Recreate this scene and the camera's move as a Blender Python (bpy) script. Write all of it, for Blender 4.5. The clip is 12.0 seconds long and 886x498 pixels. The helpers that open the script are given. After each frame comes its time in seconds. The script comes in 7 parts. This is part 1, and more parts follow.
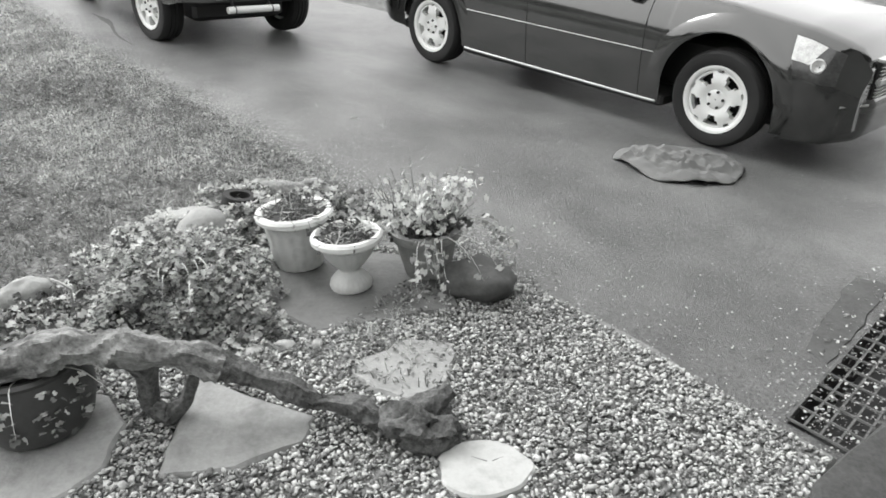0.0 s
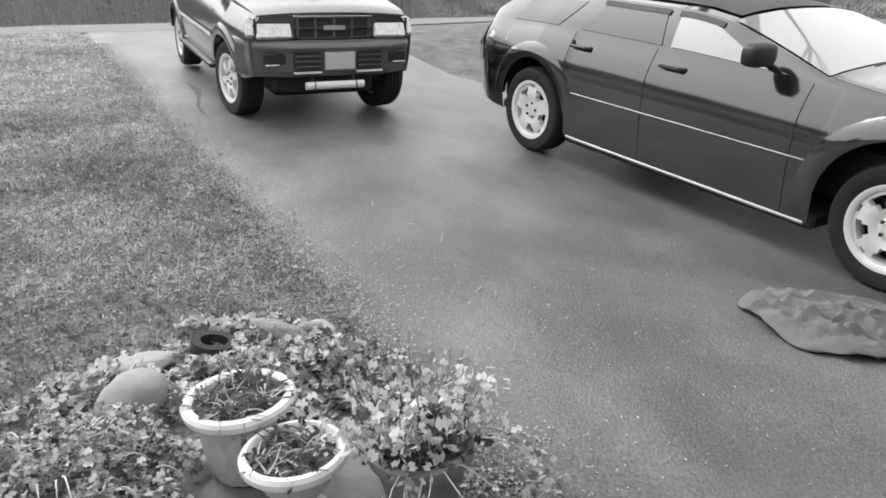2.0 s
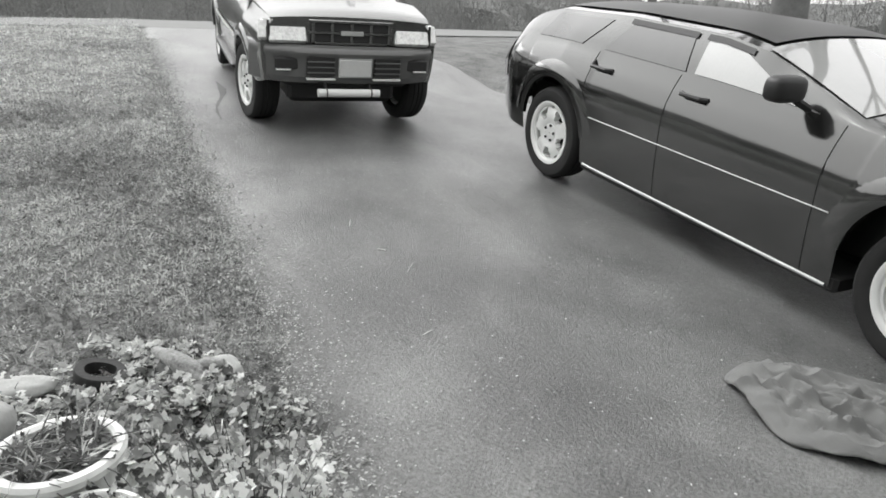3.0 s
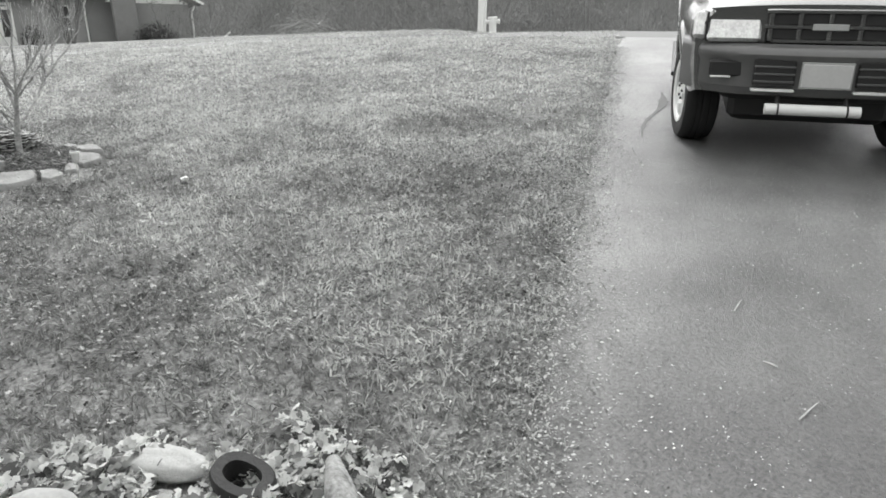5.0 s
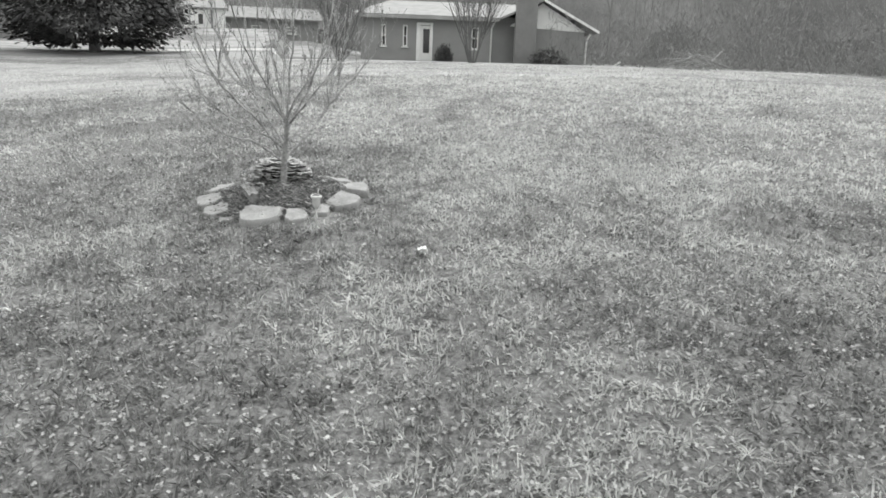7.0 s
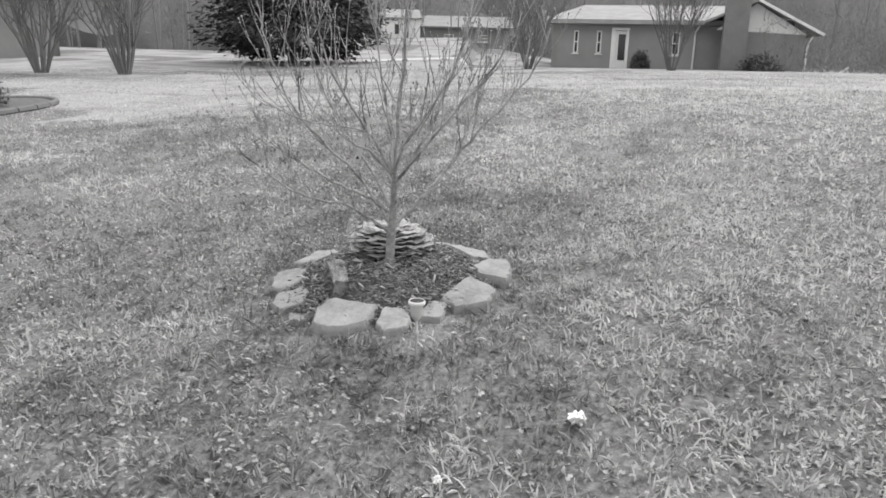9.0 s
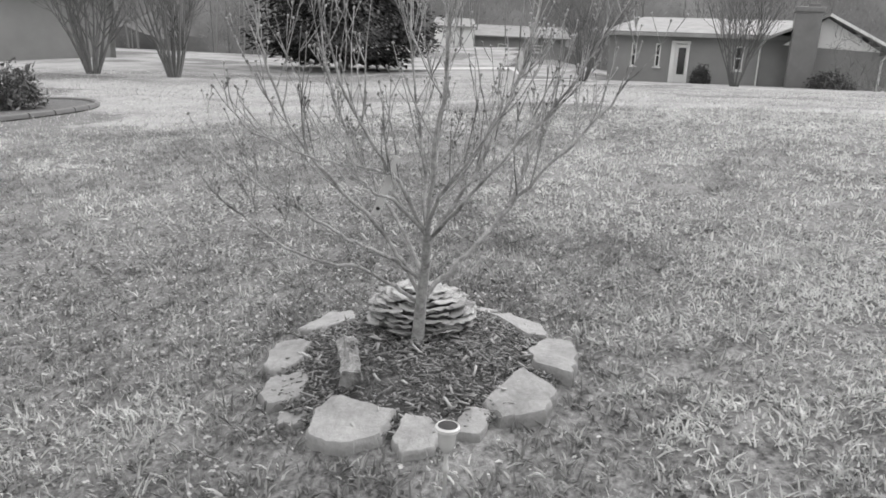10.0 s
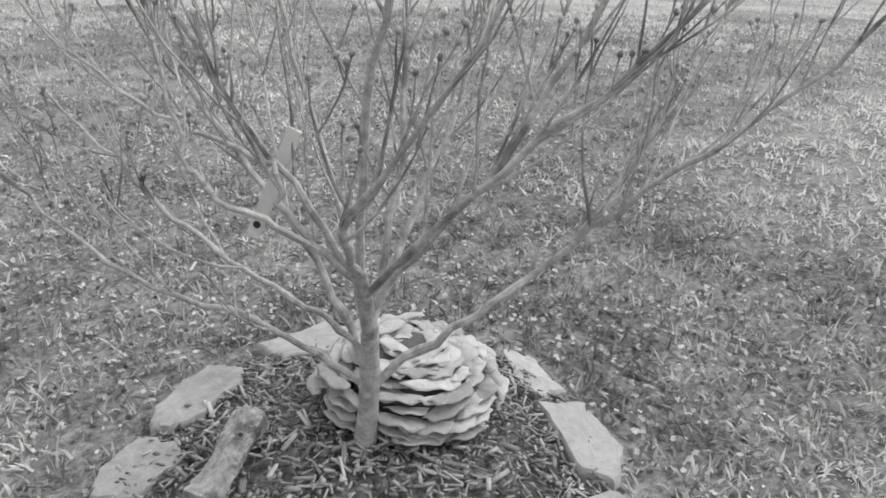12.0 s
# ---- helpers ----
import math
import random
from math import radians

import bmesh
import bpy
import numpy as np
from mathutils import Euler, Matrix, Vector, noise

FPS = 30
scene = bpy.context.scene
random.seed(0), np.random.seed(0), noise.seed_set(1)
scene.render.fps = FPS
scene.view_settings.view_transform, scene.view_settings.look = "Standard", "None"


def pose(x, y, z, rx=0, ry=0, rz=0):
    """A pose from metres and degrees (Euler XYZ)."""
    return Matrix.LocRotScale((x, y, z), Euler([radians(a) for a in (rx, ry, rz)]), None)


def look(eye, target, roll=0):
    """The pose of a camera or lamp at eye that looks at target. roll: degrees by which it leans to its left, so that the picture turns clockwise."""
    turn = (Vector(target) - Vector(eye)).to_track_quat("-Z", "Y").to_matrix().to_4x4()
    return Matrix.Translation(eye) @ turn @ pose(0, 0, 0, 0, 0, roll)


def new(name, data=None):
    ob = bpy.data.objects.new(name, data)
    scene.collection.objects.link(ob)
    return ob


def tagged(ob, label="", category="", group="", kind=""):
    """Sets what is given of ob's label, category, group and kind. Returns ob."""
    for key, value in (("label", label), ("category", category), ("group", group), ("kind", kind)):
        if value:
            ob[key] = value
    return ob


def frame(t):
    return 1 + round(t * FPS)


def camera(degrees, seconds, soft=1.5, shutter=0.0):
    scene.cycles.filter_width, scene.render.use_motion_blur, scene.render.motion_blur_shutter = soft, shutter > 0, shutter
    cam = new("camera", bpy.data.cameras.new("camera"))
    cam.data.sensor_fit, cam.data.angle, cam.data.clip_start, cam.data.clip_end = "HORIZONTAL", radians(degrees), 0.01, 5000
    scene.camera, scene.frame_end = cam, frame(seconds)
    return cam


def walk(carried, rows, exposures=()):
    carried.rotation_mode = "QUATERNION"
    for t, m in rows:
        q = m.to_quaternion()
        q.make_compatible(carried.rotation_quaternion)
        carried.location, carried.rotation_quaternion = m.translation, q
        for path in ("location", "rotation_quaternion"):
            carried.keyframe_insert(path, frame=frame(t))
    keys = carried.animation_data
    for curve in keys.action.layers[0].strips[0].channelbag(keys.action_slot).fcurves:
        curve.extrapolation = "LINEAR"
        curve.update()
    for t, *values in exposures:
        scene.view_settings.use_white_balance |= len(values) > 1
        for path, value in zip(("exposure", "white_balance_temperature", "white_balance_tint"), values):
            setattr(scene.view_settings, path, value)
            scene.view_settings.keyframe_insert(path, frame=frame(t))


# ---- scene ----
cam = camera(62.7, 12.0, soft=1.7)
PATH = [
    (0, (0.217, 0.018, 1.843), (0.052, 1.827, 1.006), -2.6),
    (0.5, (0.132, 0.314, 1.848), (-0.105, 2.145, 1.08), -1.8),
    (0.9, (0.127, 0.609, 1.864), (-0.313, 2.454, 1.227), -2.9),
    (1, (0.178, 0.679, 1.875), (-0.297, 2.53, 1.284), -2.6),
    (1.5, (0.284, 0.938, 1.857), (-0.312, 2.747, 1.248), -3.6),
    (2, (0.458, 1.243, 1.838), (-0.055, 3.054, 1.164), -2.4),
    (2.5, (0.752, 1.509, 1.824), (0.122, 3.279, 1.138), -0.4),
    (2.7, (0.847, 1.617, 1.827), (0.234, 3.402, 1.166), 0.4),
    (4.3, (0.752, 2.729, 1.604), (-0.683, 3.991, 1.013), -2.6),
    (4.5, (0.673, 2.859, 1.617), (-0.799, 4.071, 1.013), -3.0),
    (5, (0.505, 3.193, 1.622), (-1.149, 4.153, 1.037), -1.8),
    (5.5, (0.265, 3.477, 1.652), (-1.544, 4.182, 1.173), -1.4),
    (6, (-0.061, 3.726, 1.681), (-1.909, 4.282, 1.155), 1.0),
    (6.5, (-0.389, 3.972, 1.698), (-2.306, 4.256, 1.203), 1.3),
    (7, (-0.762, 4.107, 1.695), (-2.694, 4.159, 1.18), 2.2),
    (7.2, (-0.93, 4.14, 1.714), (-2.86, 4.1, 1.19), 3.4),
    (8.8, (-2.183, 4.169, 1.759), (-4.067, 3.715, 1.261), 1.2),
    (9, (-2.353, 4.152, 1.765), (-4.234, 3.707, 1.251), 1.5),
    (9.5, (-2.769, 4.095, 1.794), (-4.62, 3.503, 1.319), 1.9),
    (10, (-3.136, 3.951, 1.791), (-4.989, 3.384, 1.294), 2.8),
    (10.5, (-3.479, 3.921, 1.792), (-5.333, 3.378, 1.273), 4.1),
    (11, (-3.84, 3.987, 1.824), (-5.594, 3.238, 1.22), 2.8),
    (11.4, (-4.151, 3.979, 1.79), (-5.764, 3.066, 1.039), 3.9),
    (11.5, (-4.207, 3.958, 1.786), (-5.818, 3.022, 1.059), 5.6),
    (12, (-4.493, 3.971, 1.807), (-5.948, 2.87, 0.989), 6.7),
]
walk(cam, [(t, look(eye, target, roll)) for t, eye, target, roll in PATH], [(0, 0.38, 6500, 10), (1.0, 0.28, 6500, 10), (2.5, 0.17, 6500, 10), (4.5, 0.2, 6500, 10), (5.5, 0.28, 6500, 10), (7.2, 0.27, 6500, 10), (8.8, 0.15, 6500, 14), (12, 0.1, 6500, 14)])

# ---- world and light: an overcast sky, drained of colour ----
world = bpy.data.worlds.new("overcast")
scene.world = world
world.use_nodes = True
wn, wl = world.node_tree.nodes, world.node_tree.links
sky = wn.new("ShaderNodeTexSky")
sky.sky_type, sky.sun_disc = "NISHITA", False
sky.sun_elevation, sky.sun_rotation = radians(48), radians(-60)
sky.air_density, sky.dust_density, sky.ozone_density = 2.0, 6.0, 1.0
bw = wn.new("ShaderNodeRGBToBW")
wl.new(sky.outputs[0], bw.inputs[0])
even = wn.new("ShaderNodeMath")
even.operation, even.inputs[1].default_value, even.inputs[2].default_value = "MULTIPLY_ADD", 0.35, 4.3
wl.new(bw.outputs[0], even.inputs[0])
wl.new(even.outputs[0], wn["Background"].inputs[0])
wn["Background"].inputs[1].default_value = 0.235

sun = new("sun", bpy.data.lights.new("sun", "SUN"))
sun.data.energy, sun.data.angle = 1.2, radians(25)
sun.matrix_world = look((-8, 4, 12), (0, 0, 0))


# ---- materials ----
def grey(v):
    return (v * 0.985, v, v * 0.975, 1)


MATS = {}


def mat(name, v, rough=0.8, metal=0.0, var=0.25, scale=8.0, fine=60.0, bump=0.2, coat=0.0, island=0.0, rnd=0.0,
        transmission=0.0, v2=None, stain=None, spec=0.5, thin=0.0, stretch=None, grain=0.45):
    """A grey surface with variation at two scales, fine relief, and optional stains and piece-to-piece variation."""
    if name in MATS:
        return MATS[name]
    m = bpy.data.materials.new(name)
    m.use_nodes = True
    n, l = m.node_tree.nodes, m.node_tree.links
    b = n["Principled BSDF"]
    b.inputs["Roughness"].default_value, b.inputs["Metallic"].default_value = rough, metal
    b.inputs["Coat Weight"].default_value = coat
    b.inputs["Coat Roughness"].default_value = 0.06
    b.inputs["Transmission Weight"].default_value = transmission
    b.inputs["Specular IOR Level"].default_value = spec
    co = n.new("ShaderNodeTexCoord")

    wide = co.outputs["Object"]
    if stretch:
        mp = n.new("ShaderNodeMapping")
        mp.vector_type = "TEXTURE"
        mp.inputs["Rotation"].default_value = (0, 0, radians(stretch[0]))
        mp.inputs["Scale"].default_value = (stretch[1], stretch[2], 1)
        l.new(wide, mp.inputs["Vector"])
        wide = mp.outputs[0]

    def tex(s, detail=6.0, rough_=0.6, vec=None):
        t = n.new("ShaderNodeTexNoise")
        t.inputs["Scale"].default_value, t.inputs["Detail"].default_value, t.inputs["Roughness"].default_value = s, detail, rough_
        l.new(vec or co.outputs["Object"], t.inputs["Vector"])
        return t

    big, small = tex(scale, vec=wide), tex(fine, 4.0, 0.7)
    add = n.new("ShaderNodeMath")
    add.operation = "MULTIPLY_ADD"
    add.inputs[1].default_value, add.inputs[2].default_value = 0.55, 0.225 - grain * 0.5
    l.new(big.outputs[0], add.inputs[0])
    mix = n.new("ShaderNodeMath")
    mix.operation = "MULTIPLY_ADD"
    mix.inputs[1].default_value = grain
    l.new(small.outputs[0], mix.inputs[0])
    l.new(add.outputs[0], mix.inputs[2])
    val = mix.outputs[0]
    if island or rnd:
        r = n.new("ShaderNodeNewGeometry") if island else n.new("ShaderNodeObjectInfo")
        k = n.new("ShaderNodeMath")
        k.operation = "MULTIPLY_ADD"
        k.inputs[1].default_value, k.inputs[2].default_value = (island or rnd), -0.5 * (island or rnd)
        l.new(r.outputs["Random Per Island" if island else "Random"], k.inputs[0])
        s = n.new("ShaderNodeMath")
        l.new(val, s.inputs[0]), l.new(k.outputs[0], s.inputs[1])
        val = s.outputs[0]
    ramp = n.new("ShaderNodeMapRange")
    ramp.inputs[1].default_value, ramp.inputs[2].default_value = 0.25, 0.75
    ramp.inputs[3].default_value, ramp.inputs[4].default_value = v * (1 - var), (v2 if v2 else v * (1 + var))
    l.new(val, ramp.inputs[0])
    val = ramp.outputs[0]
    if stain:
        sv, ss, lo, hi = stain
        st = tex(ss, 5.0, 0.65, wide)
        sr = n.new("ShaderNodeMapRange")
        sr.inputs[1].default_value, sr.inputs[2].default_value = lo, hi
        sr.inputs[3].default_value, sr.inputs[4].default_value = 1.0, sv
        l.new(st.outputs[0], sr.inputs[0])
        mu = n.new("ShaderNodeMath")
        mu.operation = "MULTIPLY"
        l.new(val, mu.inputs[0]), l.new(sr.outputs[0], mu.inputs[1])
        val = mu.outputs[0]
    comb = n.new("ShaderNodeCombineColor")
    for i, f in enumerate((0.985, 1.0, 0.975)):
        q = n.new("ShaderNodeMath")
        q.operation, q.inputs[1].default_value = "MULTIPLY", f
        l.new(val, q.inputs[0])
        l.new(q.outputs[0], comb.inputs[i])
    l.new(comb.outputs[0], b.inputs["Base Color"])
    if bump:
        bp = n.new("ShaderNodeBump")
        bp.inputs["Strength"].default_value, bp.inputs["Distance"].default_value = bump, 0.01
        l.new(small.outputs[0], bp.inputs["Height"])
        l.new(bp.outputs[0], b.inputs["Normal"])
    if thin:
        tl, mx, out = n.new("ShaderNodeBsdfTranslucent"), n.new("ShaderNodeMixShader"), n["Material Output"]
        mx.inputs[0].default_value = thin
        l.new(comb.outputs[0], tl.inputs[0])
        l.new(b.outputs[0], mx.inputs[1]), l.new(tl.outputs[0], mx.inputs[2])
        l.new(mx.outputs[0], out.inputs[0])
    MATS[name] = m
    return m


lawn_mat = mat("lawn_soil", 0.14, 0.95, var=0.85, scale=3.0, fine=42, bump=1.0, v2=0.27, stain=(1.2, 0.35, 0.45, 0.68), grain=1.2)
pale_lawn = mat("dead_pale_lawn", 0.31, 0.95, var=0.3, scale=0.9, fine=30, bump=1.0, stain=(0.62, 0.5, 0.46, 0.62), grain=0.8)
asphalt = mat("old_asphalt", 0.084, 0.33, var=0.75, scale=2.2, fine=75, bump=1.0, stain=(1.9, 0.8, 0.38, 0.62), stretch=(45, 1.0, 1.5), spec=0.85, grain=1.2)
road_mat = mat("road_asphalt", 0.2, 0.85, var=0.15, scale=0.4, fine=60)
gravel_base = mat("gravel_bed", 0.24, 0.9, var=0.5, scale=6, fine=70, bump=0.8)
pebble_mat = mat("pebble", 0.34, 0.75, var=0.5, scale=20, fine=150, island=1.1, bump=0.15, v2=0.58)
slate = mat("slate", 0.31, 0.6, var=0.35, scale=4, fine=45, bump=0.5, rnd=0.15, stain=(0.7, 6, 0.5, 0.68))
wet_slate = mat("damp_slate", 0.15, 0.5, var=0.35, scale=5, fine=45, bump=0.4, stain=(0.7, 6, 0.5, 0.68))
concrete = mat("concrete", 0.15, 0.9, var=0.2, scale=2.5, fine=90, bump=0.4)
car_dark = mat("dark_car_paint", 0.11, 0.13, metal=0.92, var=0.04, scale=3, fine=20, bump=0.0, coat=1.0)
car_roof = mat("black_roof", 0.02, 0.45, var=0.1, bump=0.0)
suv_dark = mat("dark_grey_car_paint", 0.19, 0.2, metal=0.9, var=0.05, scale=3, fine=20, bump=0.0, coat=0.6)
cladding = mat("grey_cladding", 0.1, 0.38, var=0.15, scale=6, fine=90, bump=0.05, coat=0.4)
dull_trim = mat("dull_bright_trim", 0.4, 0.45, metal=0.3, var=0.1, bump=0.0)
black_plastic = mat("black_plastic", 0.018, 0.5, var=0.2, bump=0.05)
rubber = mat("tyre_rubber", 0.015, 0.8, var=0.25, scale=12, fine=90, bump=0.15)
alloy = mat("silver_alloy", 0.78, 0.35, metal=0.1, var=0.06, scale=6, fine=40, bump=0.0)
dark_metal = mat("dark_metal", 0.03, 0.6, metal=0.3, var=0.3, bump=0.1)
chrome = mat("chrome_trim", 0.65, 0.22, metal=0.6, var=0.05, bump=0.0)
lens = mat("clear_lamp_lens", 0.6, 0.12, metal=0.4, var=0.5, scale=30, fine=90, bump=0.25, coat=0.8)
lens_mid = mat("headlamp_cover", 0.27, 0.1, metal=0.3, var=0.6, scale=14, fine=50, bump=0.15, coat=1.0)
lens_dark = mat("smoked_lamp_lens", 0.05, 0.12, var=0.6, scale=20, fine=60, bump=0.2, coat=0.8)
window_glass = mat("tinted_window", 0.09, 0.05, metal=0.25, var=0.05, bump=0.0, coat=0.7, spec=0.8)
# side panes and windscreen: sky brightness is put into their pale base colour
bright_glass = mat("sky_pale_side_window", 0.36, 0.04, metal=0.3, var=0.08, scale=3, bump=0.0, coat=1.0, spec=1.0)
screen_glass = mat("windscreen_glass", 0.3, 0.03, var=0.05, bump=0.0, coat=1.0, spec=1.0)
white_plastic = mat("white_plastic", 0.75, 0.4, var=0.06, bump=0.0)
plate_mat = mat("blank_plate", 0.5, 0.45, var=0.1, scale=20, bump=0.05)


# ---- mesh kit ----
class Geo:
    """Vertices and faces that grow piece by piece."""

    def __init__(self):
        self.v, self.f = [], []

    def add(self, verts, faces):
        k = len(self.v)
        self.v.extend([tuple(p) for p in verts])
        self.f.extend([tuple(k + i for i in f) for f in faces])
        return self

    def grid(self, rows, close=False, caps=False):
        """Joins rows of points of equal length; close: each row is a ring."""
        n = len(rows[0])
        fs = []
        for i in range(len(rows) - 1):
            for j in range(n if close else n - 1):
                a, b = i * n + j, i * n + (j + 1) % n
                fs.append((a, b, b + n, a + n))
        if caps:
            fs.append(tuple(range(n - 1, -1, -1)))
            fs.append(tuple(range((len(rows) - 1) * n, len(rows) * n)))
        return self.add([p for r in rows for p in r], fs)

    def box(self, cx, cy, cz, sx, sy, sz, c=0.004, m=None):
        """A box with chamfered edges, centred at c*, of the full sizes s*."""
        hx, hy, hz = sx / 2, sy / 2, sz / 2
        c = min(c, hx * 0.45, hy * 0.45, hz * 0.45)
        rows = []
        for z, k in ((-hz, c), (-hz + c, 0), (hz - c, 0), (hz, c)):
            x, y = hx - k, hy - k
            e = c
            rows.append([(x - e, -y), (x, -y + e), (x, y - e), (x - e, y), (-x + e, y), (-x, y - e), (-x, -y + e), (-x + e, -y)])
            rows[-1] = [Vector((px + cx, py + cy, z + cz)) for px, py in rows[-1]]
        if m is not None:
            rows = [[m @ p for p in r] for r in rows]
        return self.grid(rows, True, True)

    def tube(self, pts, radii, n=8, rough=0.0, seed=0, caps=True, flat=1.0):
        pts = [Vector(p) for p in pts]
        if not hasattr(radii, "__len__"):
            radii = [radii] * len(pts)
        rows, side = [], None
        for i, p in enumerate(pts):
            d = (pts[min(i + 1, len(pts) - 1)] - pts[max(i - 1, 0)]).normalized()
            if side is None:
                side = d.orthogonal().normalized()
            side = (side - d * side.dot(d)).normalized()
            up = d.cross(side)
            r = []
            for k in range(n):
                a = 2 * math.pi * k / n
                q = side * math.cos(a) + up * math.sin(a) * flat
                s = radii[i]
                if rough:
                    s *= 1 + rough * noise.noise((p + q * radii[i]) * (0.6 / max(radii[i], 0.004)) * 0.5 + Vector((seed, 0, 0)))
                r.append(p + q * s)
            rows.append(r)
        return self.grid(rows, True, caps)

    def pillow(self, c, size, p=0.55):
        """A soft-cornered housing."""
        bm = bmesh.new()
        bmesh.ops.create_icosphere(bm, subdivisions=3, radius=1)
        vs = [Vector([math.copysign(abs(q) ** p, q) * s + o for q, s, o in zip(v.co, size, c)]) for v in bm.verts]
        fs = [tuple(v.index for v in f.verts) for f in bm.faces]
        bm.free()
        return self.add(vs, fs)

    def lathe(self, prof, n=24, m=None, wave=None, caps=True):
        """Turns a profile of (radius, height) round z; wave(k) scales the radius by direction."""
        rows = []
        for r, z in prof:
            rows.append([Vector((r * math.cos(2 * math.pi * k / n) * (wave(k, z) if wave else 1), r * math.sin(2 * math.pi * k / n) * (wave(k, z) if wave else 1), z)) for k in range(n)])
        if m is not None:
            rows = [[m @ p for p in r] for r in rows]
        return self.grid(rows, True, caps)

    def blob(self, c, size, rough=0.25, seed=0, sub=3, freq=1.5, flat=None, m=None):
        """A stone-like lump."""
        bm = bmesh.new()
        bmesh.ops.create_icosphere(bm, subdivisions=sub, radius=1)
        out = []
        for v in bm.verts:
            p = v.co.copy()
            k = 1 + rough * noise.noise(p * freq + Vector((seed * 7.3, seed, 0))) + rough * 0.4 * noise.noise(p * freq * 2.7 + Vector((seed, 3, seed)))
            q = Vector((p.x * size[0] * k, p.y * size[1] * k, p.z * size[2] * k))
            if flat is not None:
                q.z = max(min(q.z, flat), -flat)
            if m is not None:
                q = m @ q
            out.append(q + Vector(c))
        fs = [tuple(v.index for v in f.verts) for f in bm.faces]
        bm.free()
        return self.add(out, fs)

    def slab(self, outline, z0, z1, c=0.01, top=None):
        """A plate from an outline (x, y) with chamfered edges; top(x, y) bends it to the ground."""
        n = len(outline)
        cx, cy = sum(p[0] for p in outline) / n, sum(p[1] for p in outline) / n
        base = top if top else (lambda x, y: 0)
        rows = []
        for z, k in ((z0, 0), (z1 - c, 0), (z1, c)):
            r = []
            for x, y in outline:
                d = math.hypot(x - cx, y - cy) or 1
                x2, y2 = x - (x - cx) / d * k, y - (y - cy) / d * k
                r.append((x2, y2, base(x2, y2) + z))
            rows.append(r)
        self.grid(rows, True)
        k = len(self.v)
        self.v.append((cx, cy, base(cx, cy) + z1))
        for j in range(n):
            self.f.append((k, k - n + j, k - n + (j + 1) % n))
        return self

    def cuboid(self, x0, x1, y0, y1, z0, z1):
        return self.add([(x, y, z) for x in (x0, x1) for y in (y0, y1) for z in (z0, z1)], [(0, 1, 3, 2), (4, 6, 7, 5), (0, 4, 5, 1), (2, 3, 7, 6), (0, 2, 6, 4), (1, 5, 7, 3)])

    def weld(self):
        """Joins corners that coincide."""
        seen, new_v, to = {}, [], []
        for p in self.v:
            k = tuple(round(c, 4) for c in p)
            if k not in seen:
                seen[k] = len(new_v)
                new_v.append(p)
            to.append(seen[k])
        self.v, self.f = new_v, [tuple(to[i] for i in f) for f in self.f]
        return self

    def mesh(self, name, smooth=True):
        me = bpy.data.meshes.new(name)
        me.from_pydata(self.v, [], self.f)
        if smooth is True:
            me.polygons.foreach_set("use_smooth", [True] * len(me.polygons))
        me.update()
        if smooth == "auto":
            me.polygons.foreach_set("use_smooth", [True] * len(me.polygons))
            me.set_sharp_from_angle(angle=radians(38))
        return me


def part(name, geo, material, parent=None, label="", smooth="auto"):
    """One mesh object under a thing or a part."""
    ob = new(name, geo.mesh(name, smooth))
    ob.data.materials.append(material)
    if parent:
        ob.parent = parent
    if label:
        ob["label"] = label
    return ob


def thing(name, m, label, category, group="", kind=""):
    """An Empty at the base of a thing."""
    ob = new(name)
    ob.matrix_world = m
    return tagged(ob, label, category, group, kind)


def structure(name, geo, material, label="", category="", smooth="auto", kind="structure"):
    ob = part(name, geo, material, None, "", smooth)
    return tagged(ob, label, category, "", kind)


# ---- the lie of the land ----
def smin(a, t, s):
    q = (t - a) / s
    return t - s * (q if q > 30 else math.log1p(math.exp(q)))


LEVEL = [(0, 1.02), (20, 1.14), (35, 1.29), (45, 1.39), (57, 1.46), (66, 1.49), (80, 1.42), (92, 1.3), (105, 1.0), (115, 0.82), (150, 0.78), (200, 0.5), (300, 0.3), (350, 0.95), (360, 1.02)]


def ramp(pts, x):
    """Straight-line interpolation through (x, value) pairs."""
    for (x0, y0), (x1, y1) in zip(pts, pts[1:]):
        if x <= x1:
            return y0 + (y1 - y0) * max(0.0, (x - x0) / (x1 - x0))
    return pts[-1][1]


def mound(x, y, cx, cy, rx, ry, h):
    return h * math.exp(-(((x - cx) / rx) ** 2 + ((y - cy) / ry) ** 2) ** 2)


